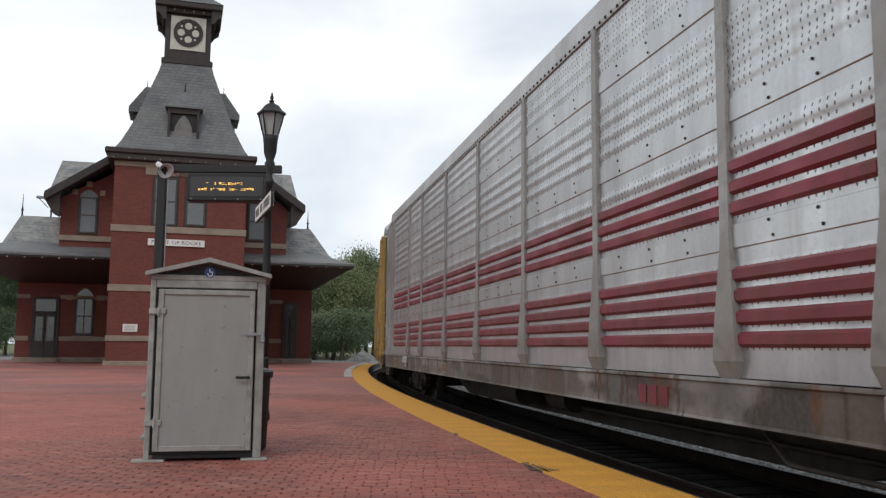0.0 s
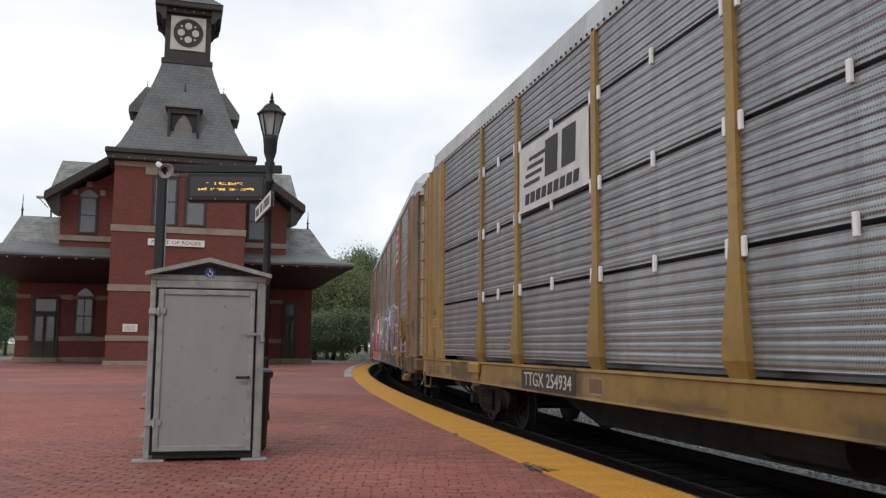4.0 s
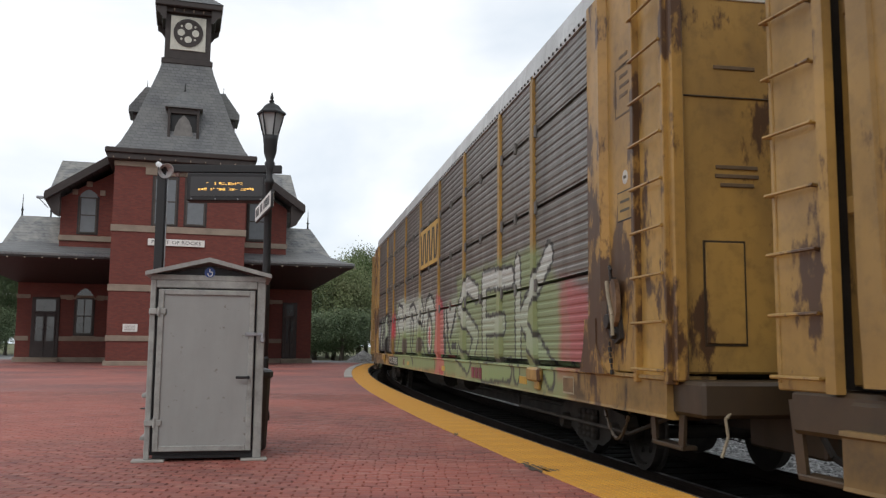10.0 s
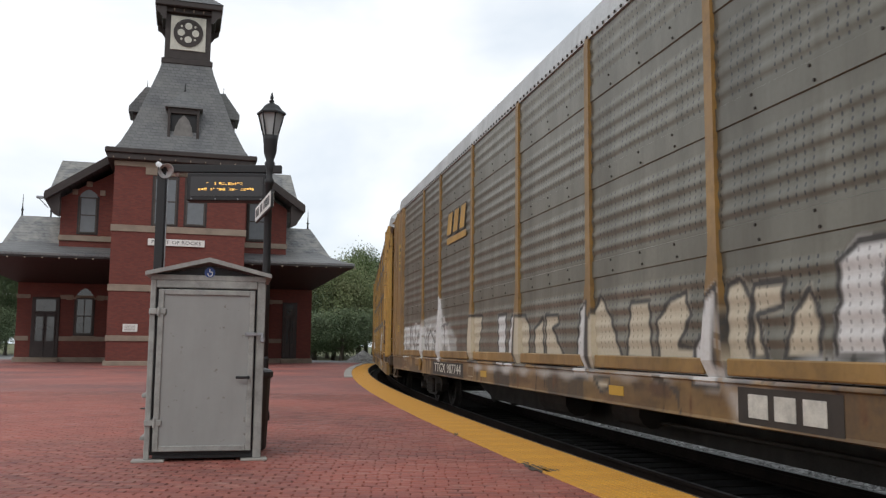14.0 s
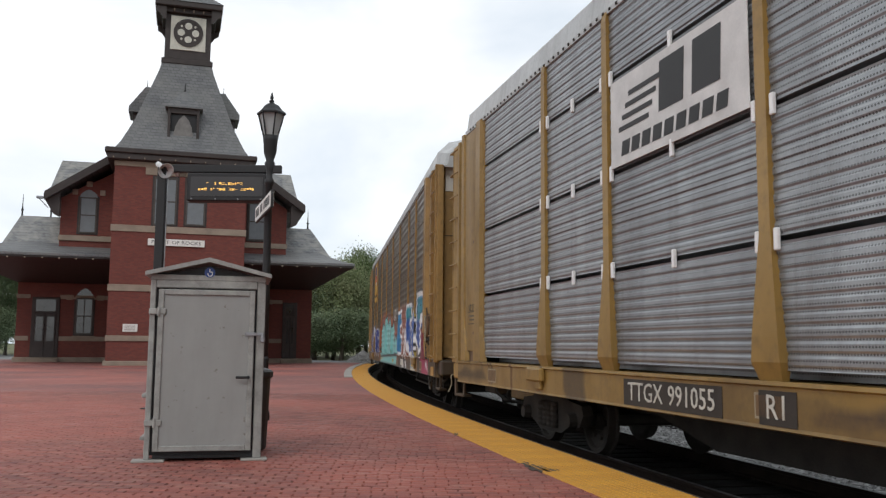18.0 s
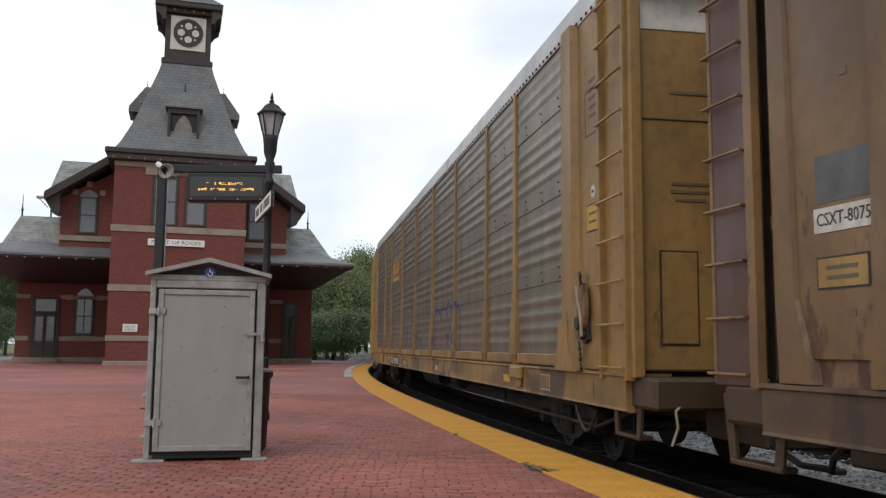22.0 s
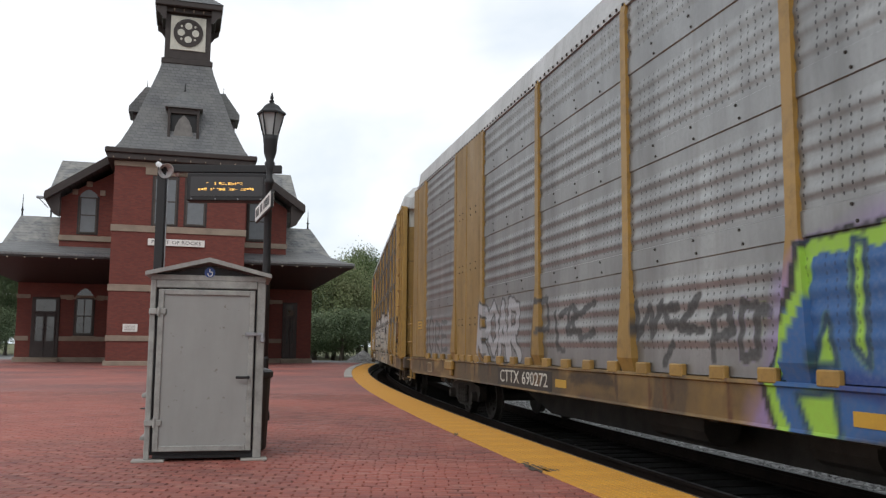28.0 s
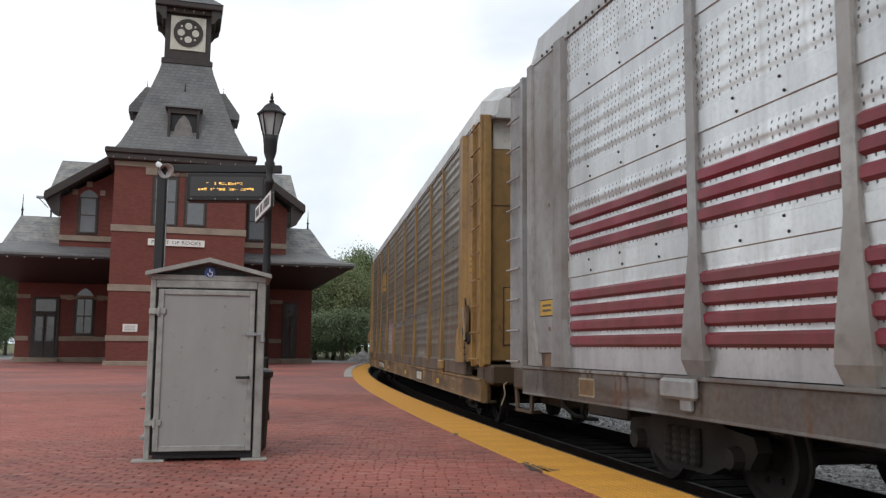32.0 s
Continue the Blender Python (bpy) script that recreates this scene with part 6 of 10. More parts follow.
def build_car(spec):
    """One covered car carrier from its description."""
    paint, sheet, style = spec["paint"], spec["sheet"], spec["style"]
    art = spec.get("art")
    car = thing("car_carrier", pose(0, 0, 0), spec["label"], "rail car", "cars of the train")
    part("underframe", in_paint(FRAME_ME, "bogie"), "bogie", car)
    low = 0.25 if spec.get("skirt") else 0.0
    sill = part("side_sill", sill_shape(700), paint, car, m=pose(0, 0, -low))
    if low:
        part("skirt", Shape().box(-PANEL_END, PANEL_END, 1.4, 1.57, 0.86, 1.14, 0.03), "brown_skirt", car, "dark brown channel below the side sheets")
    part("far_side", in_paint(FAR_SIDE, sheet), sheet, car)
    part("roof", in_paint(ROOF_ME, "roof_sheet"), "roof_sheet", car)
    tagged(part("rivet_strip", in_paint(RIVET_ME, "bogie"), paint, car), kind="stuff")
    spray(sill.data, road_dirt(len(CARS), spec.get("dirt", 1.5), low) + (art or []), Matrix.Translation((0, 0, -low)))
    wide = spec.get("wide", ())
    for k, (a, b) in enumerate(BAYS):
        xm, w = (a + b) / 2, b - a
        if k in wide:
            hit = art and any(s["box"][0] < b and s["box"][1] > a for s in art)
            me = plain_panel_mesh(w, 90 if hit else 2)
            if hit:
                spray(me, art, Matrix.Translation((xm, 0, 0)))
            wp = part("plain_panel", me, paint, car, "wide plain painted panel", pose(xm, 0, 0))
            for dx in (-0.55, -0.2, 0.35, 0.6):
                for z in (1.75, 1.86, 2.72, 2.83, 3.7, 3.81):
                    part("bolt", in_paint(BOLT_ME, "bogie"), "bogie", wp, m=pose(dx, 0.018, z))
            part("seam", Shape().tube((xm + 0.1, SIDE + 0.03, Z0 + 0.05), (xm + 0.1, SIDE + 0.03, Z1 - 0.05), 0.012, n=6), paint, car)
            continue
        hit = art and any(s["box"][0] < b and s["box"][1] > a for s in art)
        if hit:
            me = sheet_mesh(style, w, max(2, int(w / 0.019)), 0.025)
            spray(me, art, Matrix.Translation((xm, 0, 0)))
            ob = part("side_panel", me, sheet, car, m=pose(xm, 0, 0))
        else:
            key = style, round(w, 3), sheet
            if key not in SHEETS:
                SHEETS[key] = sheet_mesh(style, w)
                SHEETS[key].materials.append(M[sheet])
            ob = part("side_panel", SHEETS[key], sheet, car, m=pose(xm, 0, 0))
    pp = spec.get("post", paint)
    for x in POSTS:
        hit = art and any(s["box"][0] < x + 0.2 and s["box"][1] > x - 0.2 for s in art)
        if hit:
            me = post_mesh(0.36, 0.025, low)
            spray(me, art, Matrix.Translation((x, 0, 0)))
        else:
            if (pp, low) not in POST_CACHE:
                POST_CACHE[pp, low] = post_mesh(0.36, 9.0, low)
                POST_CACHE[pp, low].materials.append(M[pp])
            me = POST_CACHE[pp, low]
        part("post", me, pp, car, m=pose(x, 0, 0))
    if style == "ribbed":
        clip = in_paint(CLIP_ME, "white_paint" if spec.get("clean") else "grubby_clip")
        for k, x in enumerate(POSTS):
            for q in (1, 2, 3):
                z = LAPS[q]
                for dx in (-0.12, 0.12):
                    part("clip", clip, "steel", car, m=pose(x + dx, 0, z))
                if k < 7:
                    part("clip", clip, "steel", car, m=pose((x + POSTS[k + 1]) / 2, 0, z))
    if spec.get("lip"):
        for k, (a, b) in enumerate(BAYS):
            part("kick_plate", Shape().box(a + 0.2, b - 0.2, SIDE + 0.0, SIDE + 0.05, Z0 + 0.01, Z0 + 0.15, 0.012), paint, car)
    if spec.get("tabs"):
        for k, (a, b) in enumerate(BAYS):
            for q in range(4):
                x = a + (b - a) * (q + 0.5) / 4
                part("sheet_clip", in_paint(TAB_ME, paint), paint, car, m=pose(x, 0, Z0))
    bolts = in_paint(BOLT_ME, "bogie")
    if style == "banded":
        for k, (a, b) in enumerate(BAYS):
            if k not in wide:
                for z in LAPS[1:]:
                    for dx in ((-0.75, 0.0, 0.75) if b - a > 2 else (-0.3, 0.3)):
                        part("bolt", bolts, "bogie", car, m=pose((a + b) / 2 + dx, 0, z + 0.02))
                        part("bolt", bolts, "bogie", car, m=pose((a + b) / 2 + dx + 0.05, 0, z + 0.14))
    ends = spec.get("ends", "tall")
    end_paint = spec.get("end_paint", paint)
    for sx, where in ((-1, ends), (1, "short_front" if ends == "short" else "front")):
        e = ENDS[sx]
        for nm, me in CORNERS[where].items():
            # kick_recess takes a darker brown for the shade in its notch
            skin = "rusty_tan" if nm == "kick_recess" else spec.get("ladder_back", paint) if nm == "ladder_back" else "rusty_tan" if nm == "corner_return" else end_paint
            part(nm, in_paint(me, skin), paint, car)
        part("ladder", in_paint(LADDERS[where], paint), paint, car)
        if where in STEPS:
            part("step", in_paint(STEPS[where], "sooty"), paint, car)
        dr = part("end_door", in_paint(e["door"], spec.get("door", paint)), paint, car)
        if sx < 0:
            dress_door(dr, spec, paint)
        part("end_sill", in_paint(e["sill"], spec.get("end_sill", "rusty_tan" if ends == "short" else "sooty")), paint, car)
        # dark box in place of the shade in the end gap
        part("end_recess", in_paint(e["shade_fill"], "bogie"), paint, car)
        part("coupler", in_paint(e["coupler"], "bogie"), "bogie", car)
        part("brake_hose", in_paint(e["hose"], "bogie"), "bogie", car)
        if sx < 0:
            part("uncoupling_lever", in_paint(e["lever"], "stencil_faint"), "stencil_faint", car, "bent pale steel lever")
        y = SIDE + 0.011
        if sx > 0:
            xc, zc, w, h = 12.48, 1.84, 0.23, 0.105
        elif ends == "short":
            xc, zc, w, h = -12.06, 2.31, 0.2, 0.11
        else:
            xc, zc, w, h = -12.38, 2.75, 0.2, 0.15
        face = spec.get("placard", "patch_yellow")
        pl = part("placard", Shape().box(xc - w, xc + w, y, y + 0.005, zc - h, zc + h), "ink", car, "placard with a dark border")
        part("placard_face", Shape().box(xc - w + 0.014, xc + w - 0.014, y + 0.004, y + 0.008, zc - h + 0.014, zc + h - 0.014), face, pl)
        for q in (-0.3, 0.3):
            part("line", Shape().box(xc - w * 0.6, xc + w * 0.6, y + 0.007, y + 0.01, zc + h * q - 0.013, zc + h * q + 0.013), "grey_ink", pl)
        if sx < 0:
            st = part("sticker", Shape().tube((xc, y, zc + 0.28), (xc, y + 0.004, zc + 0.28), 0.07, n=16), "stencil_white", car, "round white sticker")
            part("line", Shape().box(xc - 0.035, xc + 0.035, y + 0.003, y + 0.007, zc + 0.265, zc + 0.295), "grey_ink", st)
            fr = Shape()
            for a, b, c, d in ((-0.24, 0.24, 0.86, 0.88), (-0.24, 0.24, 0.36, 0.38), (-0.24, -0.225, 0.38, 0.86), (0.225, 0.24, 0.38, 0.86)):
                fr.box(xc + a * (0.6 if ends == "short" else 1), xc + b * (0.6 if ends == "short" else 1), y, y + 0.004, zc + 0.55 + c, zc + 0.55 + d)
            part("stencil_frame", fr, "faint_ink", car)
            for q in range(5):
                part("stencil_line", Shape().box(xc - 0.1 - 0.03 * (q % 2), xc + 0.12, y, y + 0.004, zc + 1.1 + q * 0.1, zc + 1.135 + q * 0.1), "faint_ink", car)
        else:
            for zz in (1.56, 3.08):
                part("lift_slot", Shape().box(12.38, 12.44, y, y + 0.006, zz, zz + 0.045), "rusty_tan", car)
    if spec.get("corner_words"):
        words, ink, zc = spec["corner_words"]
        put_words("corner_mark", words, 0.17, 12.69, 12.23, SIDE + 0.0125, zc, car, ink)
    if spec.get("notice"):
        zn = spec["notice"]
        nt = part("notice", Shape().box(12.22, 12.72, SIDE + 0.012, SIDE + 0.017, zn - 0.36, zn + 0.36), "notice_yellow", car, "yellow notice with dark lettering bars")
        for zz, w, h in ((0.2, 0.16, 0.05), (0.02, 0.18, 0.06), (-0.1, 0.21, 0.012), (-0.23, 0.17, 0.04)):
            for q in range(4):
                xa = 12.47 + w - 2 * w * (q + 0.85) / 4
                part("bar", Shape().box(xa, xa + 2 * w * (0.7 if h > 0.02 else 1.0) / 4, SIDE + 0.016, SIDE + 0.02, zn + zz - h, zn + zz + h), "grey_ink", nt)
    if spec.get("level"):
        put_text("level_mark", spec["level"], 0.22, (-12.8, SIDE + 0.0125, 2.92), car, "stencil_white", 1.0, (90, 0, 180))
    brake, chain, sheave = HAND[ends]
    hb = part("hand_brake", in_paint(brake, "brown" if ends == "short" else "greasy"), paint, car)
    if ends == "tall":
        part("brake_cover", in_paint(BRAKE_SET[2], "rusty_tan"), "rusty_tan", hb, "dented brown cover")
        part("brake_lever", in_paint(BRAKE_SET[1], "stencil_faint"), "stencil_faint", hb, "bent pale lever")
        foot = spec.get("foot", end_paint)
        part("foot_plate", in_paint(FOOT_ME, foot), foot, car)
    if spec.get("corner_patch"):
        part("reflector", Shape().box(-13.05, -12.6, 1.558, 1.568, 0.77, 0.95), "rusty_yellow", car, "yellow patch on the sill's end")
    part("chain", in_paint(chain, "sooty"), "sooty", car)
    if ends == "short":
        part("chain_bracket", in_paint(sheave, "rusty_tan"), paint, car)
    for nm, me in GEAR.items():
        part(nm, in_paint(me, "bogie"), "bogie", car)
    for b in BRACKETS:
        part("sill_bracket", in_paint(b, paint), paint, car)
    for x in (11.3, 4.3, -10.6):
        bx = part("stencil_box", Shape().box(x - 0.2, x + 0.2, 1.559, 1.564, 0.83 - low, 1.03 - low), "stencil_faint", car)
        part("stencil_box_field", Shape().box(x - 0.18, x + 0.18, 1.563, 1.566, 0.85 - low, 1.01 - low), "plate_brown", bx)
    for x in spec.get("patches", () if spec.get("clean") else (-8.6, -2.2, 3.4)):
        part("reflector", Shape().box(x - 0.19, x + 0.19, 1.558, 1.566, 0.86 - low, 0.96 - low), "patch_yellow", car)
    if spec.get("red"):
        for a, b in BAYS:
            for z in RIBS[:7]:
                xm, h = (a + b) / 2, (b - a) / 2 - 0.09
                key = "red", round(h, 3), round(z, 3)
                if key not in SHEETS:
                    SHEETS[key] = Shape().sweep([[(x, SIDE + 0.002, z - 0.062), (x, SIDE + 0.039, z - 0.036), (x, SIDE + 0.039, z + 0.036), (x, SIDE + 0.002, z + 0.062)] for x in (-h, h)]).mesh("stripe")
                part("stripe", SHEETS[key], "dark_red", car, "dark red painted rib", pose(xm, 0, 0))
    for x in (-10.06, 10.06):
        bg = part("bogie", in_paint(BOGIE_ME, "bogie"), "bogie", car, m=pose(x, 0, 0))
        for nm, me in BOGIE_PARTS:
            part(nm, in_paint(me, "bogie"), "bogie", bg)
        for dx in (-0.865, 0.865):
            ws = part("wheelset", in_paint(WHEEL_ME, "wheel"), "wheel", bg, m=pose(dx, 0, 0.42))
            WHEELS.append((ws, dx, len(CARS)))
    if spec.get("mark"):
        words, x0, x1 = spec["mark"]
        xm, ln = (x0 + x1) / 2, abs(x0 - x1)
        zc = 0.92 - low
        if spec.get("plate", True):
            part("mark_plate", Shape().box(xm - ln / 2, xm + ln / 2, 1.559, 1.566, zc - 0.13, zc + 0.13), "plate_black", car, "black panel behind the stencilled mark")
        put_words("reporting_mark", words, 0.26, xm + 0.44 * ln, xm - 0.44 * ln, 1.570, zc, car, "stencil_white")
    if spec.get("extra"):
        words, x0, x1 = spec["extra"]
        part("mark_plate", Shape().box(x1, x0, 1.559, 1.566, 0.79, 1.05), "plate_black", car)
        put_text("stencil_mark", words, 0.26, ((x0 + x1) / 2, 1.570, 0.92), car, "stencil_white", 1.0, (90, 0, 180))
    if spec.get("small"):
        # a faded owner's mark on the sill, as plain bars
        x0, x1, ink, back = spec["small"]
        zc = 0.92 - low
        if back:
            part("mark_plate", Shape().box(min(x0, x1) - 0.12, max(x0, x1) + 0.12, 1.5585, 1.5655, zc - 0.14, zc + 0.14), "plate_black", car)
        for k in range(3):
            xa = x0 + (x1 - x0) * (k + 0.1) / 3
            xb = x0 + (x1 - x0) * (k + 0.85) / 3
            part("mark_bar", Shape().box(min(xa, xb), max(xa, xb), 1.566, 1.571, zc - 0.09, zc + 0.09), ink, car)
    for make in spec.get("signs", ()):
        make(car)
    CARS.append(car)
    return car


CLIP_ME = Shape().box(-0.025, 0.025, SIDE + 0.0, SIDE + 0.035, -0.085, 0.085, 0.006).mesh("clip")
TAB_ME = Shape().box(-0.12, 0.12, SIDE + 0.0, SIDE + 0.06, -0.03, 0.09, 0.012).mesh("sheet_clip")
BOLT_ME = Shape().tube((0, SIDE + 0.013, 0), (0, SIDE + 0.024, 0), 0.013, n=6).mesh("bolt")
CARS = []


# ---- spray paint: laid on the meshes by distance from drawn strokes ----
def blend(rgba, cover, col):
    """Lays one coat over what is there."""
    c = cover[:, None]
    bare = rgba[:, 3:4] < 0.02
    rgba[:, :3] = np.where(bare, np.array(col), rgba[:, :3] * (1 - c) + np.array(col) * c)
    rgba[:, 3] = np.maximum(rgba[:, 3], cover)


def seg_dist(u, z, a, b):
    au, az, du, dz = a[0], a[1], b[0] - a[0], b[1] - a[1]
    t = np.clip(((u - au) * du + (z - az) * dz) / (du * du + dz * dz + 1e-9), 0, 1)
    return np.hypot(u - au - t * du, z - az - t * dz)


def coats(strokes, layers, soft=0.015):
    """strokes: lists of points; layers: (reach, colour) from the widest to the narrowest; a colour may be a pair, low to high."""
    us = [p[0] for s in strokes for p in s]
    zs = [p[1] for s in strokes for p in s]
    pad = max(r for r, _ in layers) + 0.1
    box = (min(us) - pad, max(us) + pad)
    z_lo, z_hi = min(zs), max(zs)

    def lay(u, z, rgba):
        near = (u > box[0]) & (u < box[1])
        if not near.any():
            return
        uu, zz = u[near], z[near]
        d = np.full(len(uu), 9.0)
        for s in strokes:
            for a, b in zip(s, s[1:]):
                d = np.minimum(d, seg_dist(uu, zz, a, b))
        wob = 0.02 * np.sin(uu * 17.0 + zz * 9.0) + 0.015 * np.sin(uu * 41.0 - zz * 23.0)
        part_of = rgba[near]
        for reach, col in layers:
            cover = np.clip((reach - d - wob * 0.5) / soft + 0.5, 0, 1)
            if isinstance(col[0], tuple):
                k = np.clip((zz - z_lo) / (z_hi - z_lo + 1e-6), 0, 1)[:, None]
                mixed = np.array(col[0]) * (1 - k) + np.array(col[1]) * k
                c = cover[:, None]
                bare = part_of[:, 3:4] < 0.02
                part_of[:, :3] = np.where(bare, mixed, part_of[:, :3] * (1 - c) + mixed * c)
                part_of[:, 3] = np.maximum(part_of[:, 3], cover)
            else:
                blend(part_of, cover, col)
        rgba[near] = part_of

    return dict(box=box, lay=lay)


def field(pts, col, edge=None, width=0.05, fade=0.06, thin=1.0):
    """A filled outline with an optional line round it; thin: how much it covers."""
    box = (min(p[0] for p in pts) - 0.2, max(p[0] for p in pts) + 0.2)

    def lay(u, z, rgba):
        near = (u > box[0]) & (u < box[1])
        if not near.any():
            return
        uu, zz = u[near], z[near]
        inside = np.zeros(len(uu), bool)
        d = np.full(len(uu), 9.0)
        for a, b in zip(pts, pts[1:] + pts[:1]):
            d = np.minimum(d, seg_dist(uu, zz, a, b))
            if a[1] != b[1]:
                inside ^= ((a[1] > zz) != (b[1] > zz)) & (uu < (b[0] - a[0]) * (zz - a[1]) / (b[1] - a[1]) + a[0])
        sd = np.where(inside, -d, d) + 0.03 * np.sin(uu * 7.0) * np.sin(zz * 11.0)
        part_of = rgba[near]
        blend(part_of, np.clip(-sd / fade + 0.5, 0, 1) * thin, col)
        if edge:
            blend(part_of, np.clip((width - d) / 0.03 + 0.5, 0, 1), edge)
        rgba[near] = part_of

    return dict(box=box, lay=lay)


# plain letter-like strokes, in no alphabet's order
GLYPHS = [
    [[(0, 0), (0.45, 1), (1, 0)], [(0.2, 0.35), (0.8, 0.35)]],
    [[(0.5, 0), (0.05, 0.3), (0.05, 0.75), (0.5, 1), (0.95, 0.75), (0.95, 0.3), (0.5, 0)]],
    [[(0, 0), (0, 1), (0.9, 0.1), (0.95, 1)]],
    [[(1, 0.05), (0, 0), (0, 1), (1, 0.95)], [(0, 0.5), (0.8, 0.5)]],
    [[(0, 0), (0.05, 1), (0.9, 0.85), (0.75, 0.5), (0.1, 0.45), (1, 0)]],
    [[(0.95, 0.85), (0.4, 1), (0.05, 0.72), (0.9, 0.35), (0.6, 0), (0, 0.15)]],
    [[(0, 1), (0.2, 0), (0.5, 0.75), (0.8, 0), (1, 1)]],
    [[(0, 0.95), (1, 1)], [(0.5, 0.95), (0.5, 0)]],
    [[(0, 1), (0.05, 0), (0.9, 0.05), (1, 1)]],
    [[(0, 0), (0, 1)], [(0.9, 1), (0.1, 0.5), (1, 0)]],
]


def letters(order, u0, u1, z0, z1, layers, seed=0, lean=0.0, gap=0.25):
    """Letter-like forms in a row from u0 to u1, painted in coats."""
    rng = random.Random(seed)
    strokes = []
    cell = (u1 - u0) / len(order)
    for k, g in enumerate(order):
        h0, h1 = z0 + rng.uniform(-0.08, 0.08), z1 + rng.uniform(-0.15, 0.1)
        for s in GLYPHS[g]:
            strokes.append([(u0 + cell * (k + gap / 2 + (1 - gap) * min(1.1, max(-0.1, a + rng.uniform(-0.05, 0.05) + lean * (b - 0.5)))), h0 + (h1 - h0) * b) for a, b in s])
    return coats(strokes, layers)


def scrawl(u0, u1, z0, z1, n, width, col, seed):
    """A quick looping tag."""
    rng = random.Random(seed)
    pts = []
    for k in range(n * 8):
        t = k / 8.0
        pts.append((u0 + (u1 - u0) * (t / n) + 0.35 * (u1 - u0) / n * math.sin(t * 6.2) * rng.uniform(0.7, 1.2), (z0 + z1) / 2 + (z1 - z0) / 2 * math.cos(t * 6.2 + rng.uniform(-0.5, 0.5)) * rng.uniform(0.5, 1.0)))
    return coats([pts], [(width, col)], 0.02)


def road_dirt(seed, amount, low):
    """Splashes, rust and oil along the side sill, over a film that darkens its whole length."""
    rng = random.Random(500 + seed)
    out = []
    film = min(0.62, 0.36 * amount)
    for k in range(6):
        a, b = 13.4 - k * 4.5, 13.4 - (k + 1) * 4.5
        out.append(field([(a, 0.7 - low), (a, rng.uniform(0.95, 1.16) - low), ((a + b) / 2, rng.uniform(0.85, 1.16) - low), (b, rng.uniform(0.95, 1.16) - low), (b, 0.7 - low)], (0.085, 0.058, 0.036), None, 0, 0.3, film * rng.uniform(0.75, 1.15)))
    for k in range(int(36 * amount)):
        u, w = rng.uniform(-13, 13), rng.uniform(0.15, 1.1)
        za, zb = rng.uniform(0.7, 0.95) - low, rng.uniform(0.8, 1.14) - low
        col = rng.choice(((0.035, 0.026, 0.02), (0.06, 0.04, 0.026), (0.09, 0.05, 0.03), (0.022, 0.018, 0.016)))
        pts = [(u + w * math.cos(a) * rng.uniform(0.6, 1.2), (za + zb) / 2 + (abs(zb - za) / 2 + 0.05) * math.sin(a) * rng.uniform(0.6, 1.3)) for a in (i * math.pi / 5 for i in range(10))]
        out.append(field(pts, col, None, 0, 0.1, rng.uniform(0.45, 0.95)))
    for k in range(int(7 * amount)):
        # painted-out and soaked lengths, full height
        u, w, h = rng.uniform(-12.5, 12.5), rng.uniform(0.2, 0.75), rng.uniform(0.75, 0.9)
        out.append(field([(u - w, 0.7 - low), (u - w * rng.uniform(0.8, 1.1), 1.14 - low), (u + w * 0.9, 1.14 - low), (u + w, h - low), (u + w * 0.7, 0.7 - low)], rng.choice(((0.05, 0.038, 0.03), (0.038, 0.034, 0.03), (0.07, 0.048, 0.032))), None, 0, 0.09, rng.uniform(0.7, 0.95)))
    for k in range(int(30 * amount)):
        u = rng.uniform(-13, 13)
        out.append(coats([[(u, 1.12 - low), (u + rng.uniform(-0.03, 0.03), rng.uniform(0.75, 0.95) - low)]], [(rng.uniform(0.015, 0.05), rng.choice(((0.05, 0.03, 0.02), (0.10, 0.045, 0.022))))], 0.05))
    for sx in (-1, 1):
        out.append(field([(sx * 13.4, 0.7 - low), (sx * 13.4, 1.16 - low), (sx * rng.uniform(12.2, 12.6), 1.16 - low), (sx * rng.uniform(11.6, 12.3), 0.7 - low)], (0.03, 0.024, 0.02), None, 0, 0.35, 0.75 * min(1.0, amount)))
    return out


WHITE, BLACK, PINK, PLUM = (0.72, 0.72, 0.72), (0.025, 0.025, 0.028), (0.42, 0.075, 0.18), (0.13, 0.085, 0.20)
BLUE, DEEP, TEAL, LIME, LILAC = (0.035, 0.10, 0.33), (0.03, 0.05, 0.20), (0.04, 0.24, 0.28), (0.28, 0.50, 0.06), (0.30, 0.22, 0.45)
ORANGE, RED, SAGE, UMBER, CREAM = (0.28, 0.09, 0.042), (0.42, 0.03, 0.07), (0.24, 0.31, 0.13), (0.16, 0.105, 0.10), (0.58, 0.44, 0.26)
SKY, YELLOW, MAGENTA = (0.06, 0.20, 0.34), (0.60, 0.48, 0.08), (0.30, 0.03, 0.14)


def spray(me, art, m):
    """Lays the paint of art on a mesh: a colour and a coverage at each vertex."""
    n = len(me.vertices)
    co = np.empty(n * 3)
    me.vertices.foreach_get("co", co)
    co = co.reshape(-1, 3)
    u, z = co[:, 0] + m.translation.x, co[:, 2] + m.translation.z
    rgba = np.zeros((n, 4))
    for s in art:
        s["lay"](u, z, rgba)
    me.attributes.new("spray", "FLOAT_COLOR", "POINT").data.foreach_set("color", rgba.ravel())
    me.attributes.new("spray_cover", "FLOAT", "POINT").data.foreach_set("value", np.ascontiguousarray(rgba[:, 3]))


